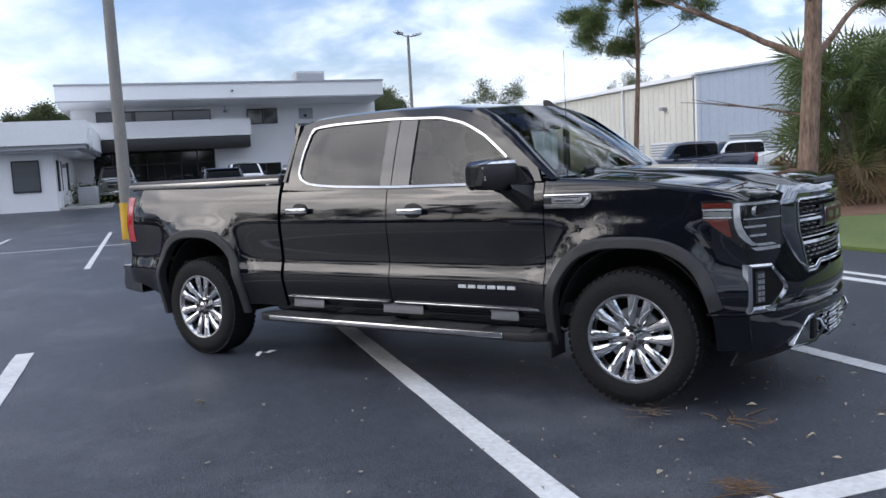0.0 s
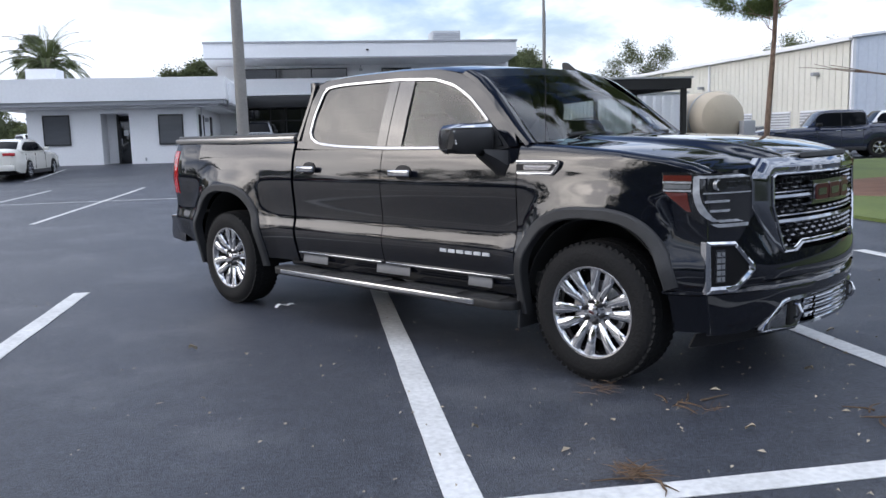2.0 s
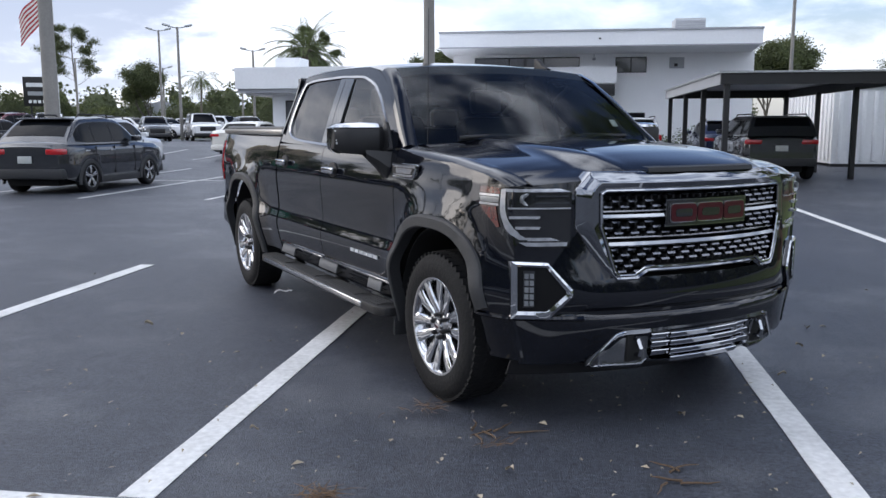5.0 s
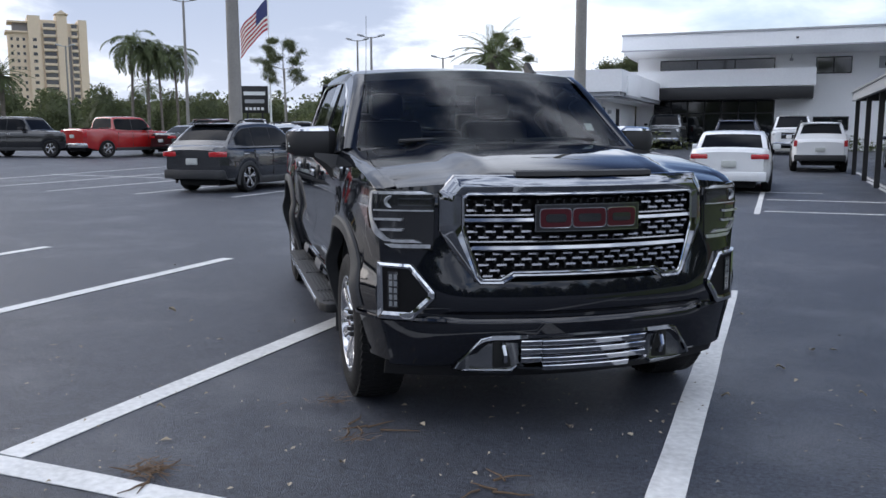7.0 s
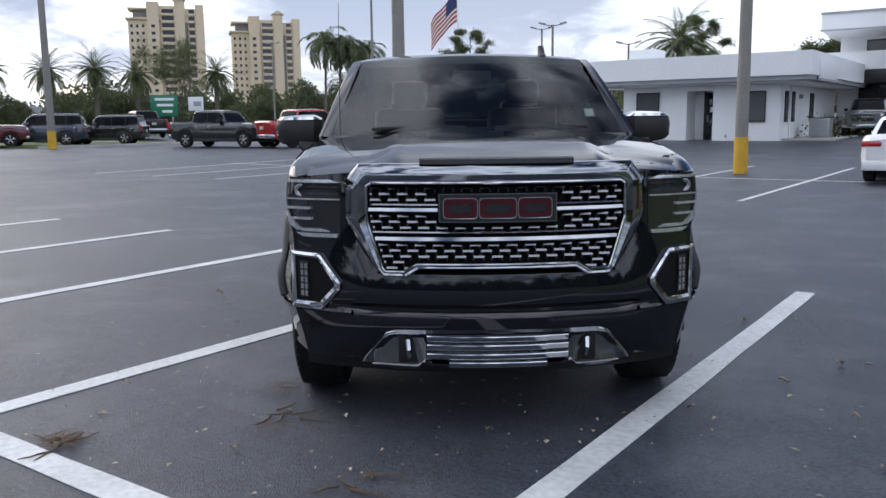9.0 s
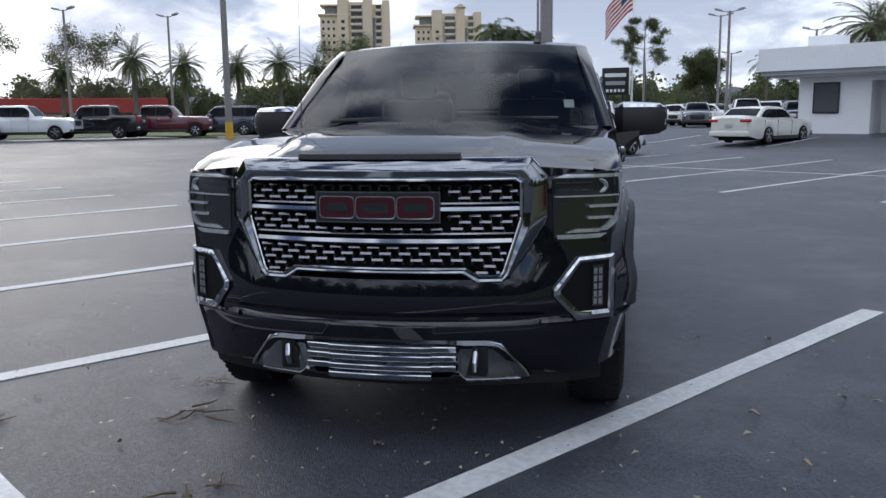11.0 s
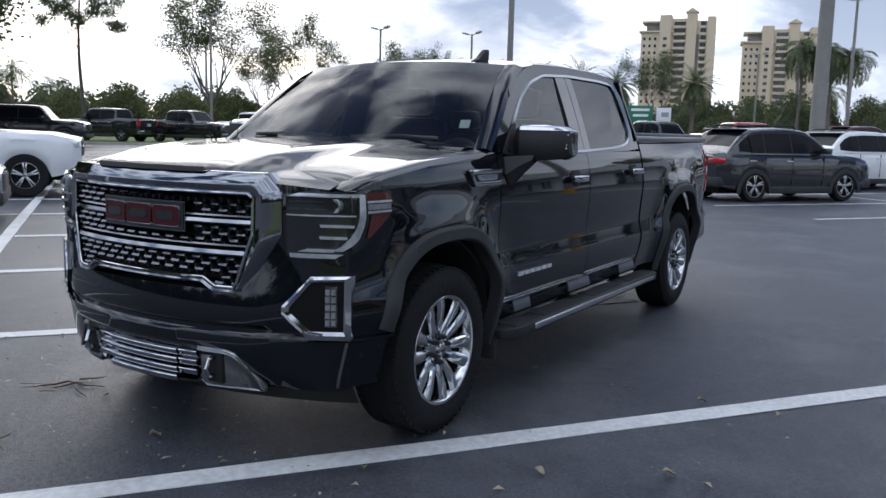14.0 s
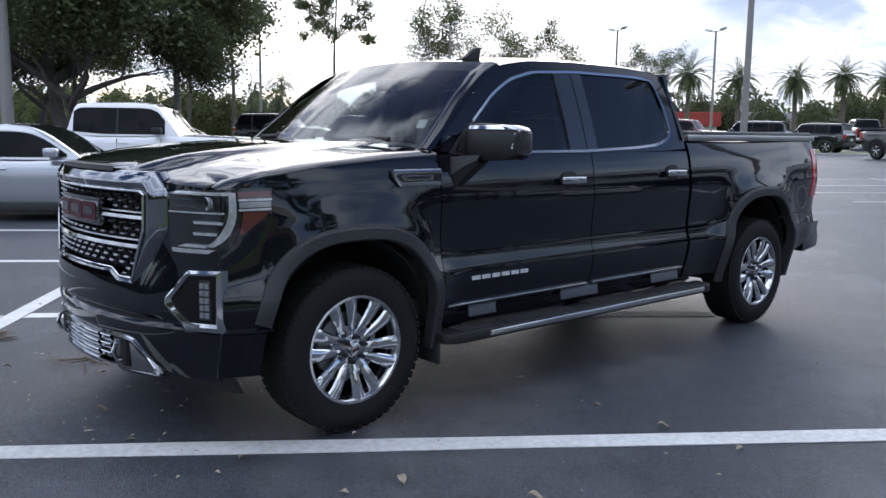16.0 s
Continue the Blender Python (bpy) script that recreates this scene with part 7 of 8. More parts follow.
def pine(seed, height, bare, label, limbs=16, trunk=0.17, n=46, blade=0.2, spread=0.22, reach=2.4, extra=(), bark=None, leaf=None):
    r = random.Random(seed)
    T = thing("pine_tree", label, "tree")
    out, tips = [], []
    pts = [Vector((0.14 * math.sin(0.45 * h) , 0.10 * math.sin(0.6 * h + 1), h - 0.2)) for h in np.linspace(0, height, 14)]
    out.append((pts, [trunk * (1.22 if i == 0 else 1.0) * (1 - 0.72 * i / 13) for i in range(14)]))
    for k in range(limbs):
        t = bare + (1 - bare) * (k / limbs) ** 0.9
        i = min(12, int(t * 13))
        p = pts[i].lerp(pts[i + 1], t * 13 - i)
        a = k * 2.4 + r.uniform(-0.4, 0.4)
        ln = reach * (1.1 - 0.65 * (t - bare) / (1 - bare)) * r.uniform(0.7, 1.15)
        branches(r, p, Vector((math.cos(a), math.sin(a), 0.15 + 0.5 * t)), ln, trunk * 0.3 * (1.25 - t), 2, out, tips, 0.7, 0.12, 3, 4)
    for z, a, ln, rise, leafy in extra:
        i = int(z / height * 13)
        branches(r, pts[i], Vector((math.cos(a), math.sin(a), rise)), ln, trunk * (0.36 if leafy else 0.16), 2 if leafy else 1, out, tips if leafy else [], 0.6, 0.12, 3, 6)
    tips.append((pts[-1], Vector((0, 0, 1))))
    v, f = wood(out, 10)
    plain("trunk", v, f, bark or BARK, T)
    v, f = tufts(tips, r, n, spread, blade, 0.02 if not leaf else 0.07)
    plain("crown", v, f, leaf or NEEDLE, T)
    return T


def frond(r, length, pitch, droop, leaflets, leaf_len, width, vee=0.5, hang=0.55):
    """One feather frond along +x: a curved rib with leaflets on both sides."""
    verts, faces = [], []
    p, d = Vector((0, 0, 0)), pitch
    prev = None
    step = length / leaflets
    for i in range(leaflets + 1):
        t = i / leaflets
        q = Vector((p.x, 0, p.z))
        if prev is not None:
            w = 0.035 * (1 - 0.85 * t)
            o = len(verts)
            verts += [(prev.x, -w, prev.z), (prev.x, w, prev.z), (q.x, w * 0.9, q.z), (q.x, -w * 0.9, q.z)]
            faces.append((o, o + 1, o + 2, o + 3))
            if t > 0.12:
                ll = leaf_len * (0.45 + 0.55 * math.sin(math.pi * min(1, 0.12 + t * 0.88))) * r.uniform(0.85, 1.1)
                for s in (-1, 1):
                    e = q + Vector((math.cos(d) * 0.55 * ll, s * ll * 0.8, math.sin(d) * 0.55 * ll + ll * (vee * (1 - t) - hang * t - r.uniform(0, 0.55) * hang)))
                    m = q.lerp(e, 0.45) + Vector((0, 0, 0.04 * ll))
                    o = len(verts)
                    dx = Vector((math.cos(d), 0, math.sin(d))) * width
                    verts += [tuple(q - dx), tuple(m - dx * 0.8 + Vector((0, 0, 0.02))), tuple(e), tuple(m + dx)]
                    faces.append((o, o + 1, o + 2, o + 3))
        prev = q
        p = p + Vector((math.cos(d), 0, math.sin(d))) * step
        d -= droop / leaflets * (0.6 + 0.8 * t)
    return verts, faces


def palm(seed, height, fronds, length, label, leaf_len=0.5, trunk=0.2, droop=1.5, leaflets=26, skirt=True, width=0.02, low=-0.5, hang=0.55):
    r = random.Random(seed)
    T = thing("palm_tree", label, "palm tree")
    pts = [(0.1 * math.sin(h * 0.3 + seed), 0.08 * math.sin(h * 0.22), h) for h in np.linspace(-0.3, height, 12)]
    rad = [trunk * (1.25 if i == 0 else 1.0) * (1 - 0.25 * i / 11) for i in range(11)] + [trunk * 1.1]
    bm = tube(pts, rad, 12)
    part("trunk", bm, PALM_BARK, T)
    if skirt:
        part("leaf_base_boss", lathe([(0.0, height - 0.75), (trunk * 1.1, height - 0.7), (trunk * 1.75, height - 0.25), (trunk * 1.6, height + 0.1), (0.0, height + 0.3)], 14, "z"), PALM_BARK, T)
    verts, faces = [], []
    top = Vector(pts[-1])
    for k in range(fronds):
        t = k / fronds
        pitch = 1.35 - (1.35 - low) * t ** 0.8 + r.uniform(-0.1, 0.1)
        v, f = frond(r, length * r.uniform(0.85, 1.08), pitch, droop * r.uniform(0.8, 1.2), leaflets, leaf_len, width, 0.5 if hang > 0.3 else 0.3, hang)
        a = k * 2.399 + r.uniform(-0.2, 0.2)
        c, s = math.cos(a), math.sin(a)
        o = len(verts)
        verts += [(top.x + x * c - y * s, top.y + x * s + y * c, top.z + z) for x, y, z in v]
        faces += [tuple(o + i for i in q) for q in f]
    plain("crown", verts, faces, FROND, T)
    return T


def palmetto(seed, x, y, z, height, radius, n, label):
    """A tall clump of fan palms with a skirt of dead leaves."""
    r = random.Random(seed)
    T = thing("fan_palm_clump", label, "palm tree", pose(x, y, z))
    for nm, mat, count, dead in (("crown", FAN_LEAF, n, False), ("dead_skirt", DEAD_FROND, n // 4, True)):
        verts, faces = [], []
        for k in range(count):
            a = r.uniform(0, 6.283)
            hh = r.uniform(0.25, 1.0) * height if not dead else r.uniform(0.1, 0.38) * height
            rr = radius * r.uniform(0.15, 0.9) * (1 - 0.35 * hh / height)
            c = Vector((math.cos(a) * rr, math.sin(a) * rr, hh))
            d = Vector((math.cos(a), math.sin(a), r.uniform(-0.2, 0.9) if not dead else r.uniform(-1.6, -0.6))).normalized()
            side = d.orthogonal().normalized()
            side = side * math.cos(k) + d.cross(side) * math.sin(k)
            up = d.cross(side)
            R = r.uniform(0.55, 0.85)
            for q in range(15):
                th = (q / 14 - 0.5) * 3.6
                e = c + (d * math.cos(th) + side * math.sin(th)) * R - up * 0.05 + Vector((0, 0, -0.25 * R * abs(math.sin(th * 0.5))))
                m = c.lerp(e, 0.55)
                w = (side * math.cos(th) - d * math.sin(th)) * 0.026
                o = len(verts)
                verts += [tuple(c), tuple(m + w), tuple(e), tuple(m - w)]
                faces.append((o, o + 1, o + 2, o + 3))
        plain(nm, verts, faces, mat, T)
    v, f = wood([([Vector((0.2 * math.cos(k * 2.1), 0.2 * math.sin(k * 2.1), -0.1)), Vector((0.5 * math.cos(k * 2.1), 0.5 * math.sin(k * 2.1), height * 0.6))], [0.16, 0.13]) for k in range(3)], 9)
    plain("trunk", v, f, PALM_BARK, T)
    return T


def set_at(T, places, z=0.0, group=""):
    """Moves a thing to the first place and copies it to the rest: x, y, turn, scale."""
    for k, (x, y, turn, sc) in enumerate(places):
        m = pose(x, y, ground_height(x, y) + z, 0, 0, turn) @ Matrix.Scale(sc, 4)
        if k == 0:
            T.matrix_basis = m
        else:
            c = T.copy()
            scene.collection.objects.link(c)
            for o in T.children:
                d = o.copy()
                scene.collection.objects.link(d)
                d.parent = c
            c.matrix_basis = m
    if group:
        for o in [o for o in scene.objects if o.get("label") == T.get("label") and o.parent is None]:
            o["group"] = group


# date palms along the road
set_at(palm(3, 6.4, 58, 2.9, "feathery date palm with a thick trunk beside the road", 0.5, 0.27, 0.8, 26, True, 0.05, -0.95, 0.1), [(-80.7, 39.2, 0, 1.08), (-78.7, 44.0, 50, 1.0), (-76.3, 49.0, 100, 1.0), (-74.0, 52.8, 150, 1.02), (-71.8, 56.0, 210, 0.95), (-67.0, 62.4, 260, 0.98), (-84.0, 33.0, 300, 0.92)], 0.2, "date palms along the road")
# queen palms near the flag
set_at(palm(5, 7.2, 24, 2.5, "slender feather palm with drooping fronds", 0.7, 0.115, 2.0, 24, False, 0.06, -0.35), [(-41.9, 52.5, 0, 1.02), (-41.2, 53.6, 80, 0.96), (-40.4, 54.0, 160, 0.94), (-39.7, 55.0, 200, 0.92)], 0.1, "feather palms by the flag")
# palm behind the office
set_at(palm(8, 6.3, 44, 3.3, "large date palm rising behind the office roof", 0.55, 0.3, 1.0, 26, True, 0.06, -0.6, 0.12), [(-15.2, 60.0, 0, 1.0)])
set_at(palm(11, 5.4, 22, 2.4, "coconut palm far beyond the lot", 0.6, 0.12, 1.9, 20, False, 0.04, -0.3), [(-88, -4.5, 0, 1.1), (-92, -1.2, 70, 0.9), (-95, 0.6, 150, 0.75), (-33.0, 82.0, 20, 1.0), (-52, 66, 120, 0.95), (-96, -8, 200, 0.8)])
# pines and broad trees
P1 = pine(21, 15.0, 0.42, "tall slash pine with flaking brown bark on the grass island", 20, 0.225, 170, 0.27, 0.19, 2.6, ((4.4, 2.35, 3.2, 0.55, True), (3.9, 0.3, 3.0, 0.75, True), (4.9, -0.7, 3.4, 0.8, True), (2.75, 2.5, 1.7, 0.12, False), (5.6, 3.4, 3.2, 0.5, True), (5.2, 1.3, 3.2, 0.6, True)))
set_at(P1, [(13.21, 14.37, 0, 1.0)])
P2 = pine(22, 11.5, 0.40, "slim pine with a bare lower trunk", 26, 0.105, 230, 0.24, 0.17, 1.5)
set_at(P2, [(16.2, 25.6, 40, 1.0), (21.5, 19.0, 150, 1.05)])
P3 = pine(31, 12.0, 0.52, "tall open-crowned pine beyond the far row", 13, 0.15, 60, 0.26, 0.24, 2.2, (), GREY_BARK, LEAF)
set_at(P3, [(-67, 2.4, 0, 1.15), (-55, -4.6, 90, 1.1), (-43, 76, 30, 0.8), (-24, 92, 60, 0.9), (-62, -9, 200, 1.0)])
B1 = broadleaf(41, 10.5, 0.85, "open spreading tree with sparse dark leaves", 0.17, 16, LEAF, 0.1, 4, 0.2, 3, 0.38)
set_at(B1, [(-85.0, 23.6, 0, 1.1), (-71.5, 60.5, 40, 0.85), (-62, 11.5, 120, 1.0), (-70, 17, 60, 0.75), (-96, 40, 200, 1.0), (60, 95, 30, 1.0), (48, 112, 80, 1.1)])
B2 = broadleaf(42, 9.5, 0.7, "full green broadleaf tree", 0.24, 120, LEAF, 0.0, 3, 0.22, 3, 0.5)
set_at(B2, [(-7.6, 76, 60, 0.72), (-5.2, 80, 20, 0.75), (-33, 70, 100, 0.6), (24, 92, 10, 0.9), (31, 110, 77, 1.1), (19, 100, 200, 0.8)])
OAK = broadleaf(44, 10.0, 1.9, "huge dark spreading oak with a forked trunk", 0.16, 210, LEAF, 0.12, 4, 0.34, 3, 0.72, 0.06)
set_at(OAK, [(-28.8, -7.3, 30, 1.28), (-27.0, -6.2, 110, 0.78), (-28, -17, 140, 1.0), (-44, -14, 250, 0.9)])
palmetto(51, 15.6, 15.9, 0.05, 3.6, 1.9, 190, "dense clump of fan palms with a brown dead skirt")
palmetto(52, 17.8, 16.2, 0.05, 3.9, 2.0, 170, "second clump of fan palms beside the first")


def thicket(seed, path, depth, height, n, leaf, mat, label, name="shrub_belt"):
    """A belt of massed foliage along a path: mounds of many leaves with an uneven top."""
    r = random.Random(seed)
    verts, faces = [], []
    seg = list(zip(path, path[1:]))
    lens = [math.hypot(b[0] - a[0], b[1] - a[1]) for a, b in seg]
    tot = sum(lens)
    mounds = []
    k = int(tot / 2.0)
    for i in range(k):
        s = (i + r.random()) / k * tot
        for (a, b), ln in zip(seg, lens):
            if s <= ln:
                t = s / ln
                mounds.append((a[0] + (b[0] - a[0]) * t + r.uniform(-depth, depth), a[1] + (b[1] - a[1]) * t + r.uniform(-depth, depth), height * r.uniform(0.45, 1.1), r.uniform(1.6, 3.4) * max(1.0, height / 6)))
                break
            s -= ln
    for x, y, h, w in mounds:
        g = ground_height(x, y)
        # the shaded mass inside the leaves
        o = len(verts)
        for i in range(6 if height > 2 else 0):
            for j in range(9):
                a, e = 2 * math.pi * j / 9 + 0.3 * (i % 2), math.pi / 2 * i / 5.4
                q = r.uniform(0.6, 0.88)
                verts.append((x + w * q * math.cos(a) * math.cos(e), y + w * q * math.sin(a) * math.cos(e), g - 0.05 + h * 0.92 * r.uniform(0.85, 1.0) * math.sin(e)))
        for i in range(5 if height > 2 else 0):
            for j in range(9):
                faces.append((o + i * 9 + j, o + i * 9 + (j + 1) % 9, o + i * 9 + 9 + (j + 1) % 9, o + i * 9 + 9 + j))
        for _ in range(max(8, n // len(mounds))):
            a, u = r.uniform(0, 6.283), r.uniform(0.72, 1.06)
            e = math.asin(r.uniform(-0.2, 1))
            p = Vector((x + w * u * math.cos(a) * math.cos(e), y + w * u * math.sin(a) * math.cos(e), g + max(0.05, h * math.sin(max(e, 0.0)) * (0.75 + 0.25 * u) + r.uniform(-0.25, 0.25))))
            leaf_quads(verts, faces, p, leaf * r.uniform(0.6, 1.4), r)
    ob = plain(name, verts, faces, mat)
    return tagged(ob, label, "shrubs", "", "stuff")


thicket(61, [(-66, -40), (-70, -12), (-74, 4), (-78, 20), (-90, 26)], 4, 4.8, 110000, 0.26, LEAF_PALE, "tangled green shrubs behind the far row")
thicket(62, [(-100, 10), (-105, 30), (-98, 44), (-92, 56), (-84, 66), (-72, 76), (-60, 88), (-40, 100), (-16, 104)], 5, 5.6, 200000, 0.25, LEAF, "dark tree belt along the road")
thicket(63, [(-150, -60), (-170, 20), (-150, 90), (-100, 150), (-40, 190), (40, 190)], 10, 9.0, 60000, 0.8, LEAF, "distant wooded skyline", "far_woods")
thicket(64, [(-56, 92), (-44, 96), (-30, 98)], 3, 3.0, 9000, 0.35, LEAF_PALE, "shrubs behind the display row")
thicket(65, [(-24, 84), (-14, 86), (2, 88)], 3, 3.5, 12000, 0.4, LEAF, "dark trees behind the office")
thicket(66, [(7.6, 52.6), (14.5, 52.6)], 0.4, 1.0, 3500, 0.12, LEAF, "clipped hedge before the building", "hedge")
thicket(67, [(-3.2, 47.0), (-3.1, 51.0)], 0.3, 1.4, 1600, 0.14, LEAF_PALE, "small shrub between the buildings", "shrub")
# Two belts out of view, added so the truck's front mirrors dark trees.
thicket(68, [(40, -60), (60, -20), (62, 20), (50, 40)], 5, 11.0, 34000, 0.7, LEAF, "unseen dark tree belt east of the lot")
thicket(69, [(-50, -50), (-20, -58), (20, -60), (45, -55)], 5, 9.0, 34000, 0.7, LEAF, "unseen tree belt south of the lot")

# ---- poles, signs, flag, towers ----


def light_pole(x, y, height, label, foot=0.17, top=0.1, heads=2, turn=0.0, yellow=False, group="lot light poles"):
    L = thing("light_pole", label, "light pole", pose(x, y, ground_height(x, y), 0, 0, turn), group)
    part("shaft", tube([(0, 0, -0.2), (0, 0, height * 0.5), (0, 0, height)], [foot, (foot + top) / 2, top], 12), CONCRETE_POLE, L)
    if yellow:
        part("painted_base", tube([(0, 0, 0), (0, 0, 0.95)], [foot + 0.012, foot + 0.01], 16), YELLOW, L, "yellow painted base")
    if heads:
        part("cross_arm", tube([(-0.55, 0, height + 0.02), (0, 0, height - 0.08), (0.55, 0, height + 0.02)], 0.04, 6), GALV, L)
        for s in (-1, 1)[:heads]:
            h = part("lamp_head", box(-0.26, 0.26, -0.17, 0.17, -0.05, 0.08, 0.03), GALV, L, "", True, pose(s * 0.75, 0, height + 0.1, 0, -14 * s, 0))
            part("lens", box(-0.2, 0.2, -0.13, 0.13, -0.07, -0.052, 0.005), LAMP_WHITE, h)
    return L


light_pole(-0.6, 23.6, 9.5, "tall concrete light pole with a yellow foot in the parking row", 0.17, 0.13, 2, 30, True)
light_pole(-12.9, 24.9, 10.5, "thick concrete light pole beside the compact suvs", 0.24, 0.19, 2, 30, True)
light_pole(-36.5, 25.6, 10.5, "tall concrete light pole with a yellow foot by the verge", 0.2, 0.15, 2, 40, True)
for x, y, h in ((-58.5, 32.8, 9.2), (-58.5, 24.8, 9.1), (-59.0, 11.6, 9.2), (-58.0, -2.9, 8.8), (-33.5, 48.4, 9.8), (-30.2, 67.6, 8.9), (-21.5, 66.0, 7.0), (-40.6, 72.2, 7.1), (-23.4, 56.6, 7.8), (15.4, 48.7, 9.0), (-38, 84, 7.0), (-31, 88, 6.8), (-66, 70, 10)):
    light_pole(x, y, h, "slim twin-head parking lot light on a grey pole", 0.12, 0.08, 2, 25)
light_pole(-31.2, -3.2, 11.0, "bare wooden utility pole behind the white pickup", 0.16, 0.12, 0, 0)
light_pole(-19.8, -5.9, 9.0, "weathered pole at the end of the row", 0.2, 0.15, 0, 0)
light_pole(-84, 14.0, 10.2, "far utility pole with a cross arm", 0.14, 0.1, 2, 80)


def flagpole():
    F = thing("flagpole", "white flagpole flying a striped flag", "flagpole", pose(-48.0, 81.0, 0.4))
    part("pole", tube([(0, 0, -0.2), (0, 0, 17.5)], [0.13, 0.07], 12), WHITE_TRIM, F)
    part("finial", lathe([(0.0, 17.5), (0.1, 17.6), (0.12, 17.7), (0.0, 17.82)], 12, "z"), YELLOW, F)
    red = material("flag_red", (0.36, 0.03, 0.04), 0.8, var=0.1)
    white = material("flag_white", (0.7, 0.69, 0.67), 0.8, var=0.05)
    blue = material("flag_blue", (0.03, 0.04, 0.13), 0.8, var=0.1)

    def cloth(u, v):
        """u along the fly from the pole, v down the hoist, both 0 to 1."""
        x = -3.9 * u
        sag = 3.4 * u ** 1.2
        return (x, 0.35 * math.sin(u * 7 + v * 1.5) * u, 15.4 - 3.3 * v * (1 - 0.12 * u) - sag + 0.12 * math.sin(u * 9))
    fl = None
    for k in range(13):
        bm = sheet([[cloth(u, v) for v in (k / 13, (k + 0.5) / 13, (k + 1) / 13)] for u in np.linspace(0, 1, 17)])
        ob = part("stripe", bm, red if k % 2 == 0 else white, F, "", True)
    bm = sheet([[tuple(Vector(cloth(u, v)) + Vector((0, d, 0))) for v in np.linspace(0, 7 / 13, 6)] for u in np.linspace(0, 0.4, 8) for d in (-0.02,)])
    part("canton", bm, blue, F, "blue flag canton")
    bm = sheet([[tuple(Vector(cloth(u, v)) + Vector((0, 0.02, 0))) for v in np.linspace(0, 7 / 13, 6)] for u in np.linspace(0, 0.4, 8)])
    part("canton", bm, blue, F, "blue flag canton")


flagpole()


def roadside_sign():
    S = thing("dealer_sign", "black dealer sign board on two posts", "sign", pose(-49.0, 79.4, 0.5, 0, 0, 30))
    for x in (-0.8, 0.8):
        part("post", box(x - 0.1, x + 0.1, -0.1, 0.1, 0, 3.2), BLACK_STEEL, S, "", False)
    part("board", box(-1.45, 1.45, -0.2, 0.2, 3.0, 5.9, 0.03), DARK, S)
    part("board_edge", box(1.452, 1.54, -0.2, 0.2, 3.0, 5.9), WHITE_TRIM, S, "", False)
    for z, w in ((5.1, 1.15), (4.25, 1.05)):
        part("lettering_bar", box(-w, w, -0.225, -0.2, z - 0.2, z + 0.2, 0.01), WHITE_TRIM if z > 5 else GREY_TRIM, S, "plain pale bar of lettering", False)
    for k in range(5):
        part("lettering_bar", box(-1.0 + 0.42 * k, -0.72 + 0.42 * k, -0.225, -0.2, 3.3, 3.6), WHITE_TRIM, S, "", False)


roadside_sign()


def road_sign():
    green = material("road_sign_green", (0.01, 0.16, 0.09), 0.4, var=0.08)
    S = thing("road_sign", "green highway direction sign on two posts", "road sign", pose(-69.0, 57.2, 0.5, 0, 0, 50))
    for x in (-0.8, 0.8):
        part("post", box(x - 0.06, x + 0.06, -0.05, 0.05, 0, 3.8), GALV, S, "", False)
    part("panel", box(-1.35, 1.35, -0.09, -0.05, 1.9, 4.1, 0.02), green, S)
    part("panel", box(-1.35, 1.35, 0.05, 0.09, 1.9, 4.1, 0.02), green, S)
    for k, (z, a, b) in enumerate(((3.65, -0.9, 1.0), (3.05, -0.7, 0.9), (2.4, -0.2, 0.8))):
        part("lettering_bar", box(a, b, -0.105, -0.09, z - 0.13, z + 0.13), WHITE_TRIM, S, "", False)
    S = thing("route_sign", "small white sign board on a post", "road sign", pose(-55.0, 50.0, 0.5, 0, 0, 40))
    part("post", box(-0.06, 0.06, -0.06, 0.06, 0, 3.4), GALV, S, "", False)
    part("panel", box(-0.65, 0.65, -0.08, -0.05, 2.2, 3.4, 0.02), WHITE_TRIM, S)
    part("lettering_bar", box(-0.2, 0.45, -0.095, -0.08, 2.6, 3.0), GREY_TRIM, S, "", False)


road_sign()


def red_store():
    red = material("red_store_paint", (0.42, 0.06, 0.05), 0.7, var=0.1, scale=0.3)
    B = thing("red_store", "low red-roofed store beyond the road", "building", pose(-92.0, 30.0, 0.5, 0, 0, 70))
    part("wall", box(-14, 16, 0, 10, 0, 2.0), WHITE_WALL, B, "", False)
    part("roof_band", box(-14.4, 16.4, -0.6, 10.4, 1.7, 3.3, 0.05), red, B, "red mansard band", False)
    part("sign_panel", box(-6, -1, -0.75, -0.6, 2.3, 3.0), material("blue_sign", (0.03, 0.06, 0.25), 0.5), B, "blue sign panel", False)
    for k in range(6):
        part("window", box(-12 + 4.4 * k, -9.5 + 4.4 * k, -0.06, 0.0, 0.5, 1.6), DARK_GLASS, B, "", False)


red_store()


def low_building(x, y, turn, w, d, h, label):
    B = thing("low_building", label, "building", pose(x, y, ground_height(x, y) - 0.1, 0, 0, turn))
    part("wall", box(-w / 2, w / 2, 0, d, 0, h), WHITE_WALL, B, "", False)
    part("roof", prism([(-w / 2 - 0.4, h), (0, h + 1.6), (w / 2 + 0.4, h), (w / 2 + 0.4, h - 0.15), (-w / 2 - 0.4, h - 0.15)], d + 0.8, "y", -0.4), GREY_TRIM, B, "", False)
    for k in range(3):
        part("window", box(-w / 2 + w * (k + 0.5) / 3 - 0.7, -w / 2 + w * (k + 0.5) / 3 + 0.7, -0.06, 0, 0.9, 2.0), DARK_GLASS, B, "", False)


low_building(-46, 100, 20, 16, 8, 2.6, "low pale house with a grey gable roof")
low_building(-110, 62, 60, 26, 8, 2.8, "long low pale building beyond the palms")


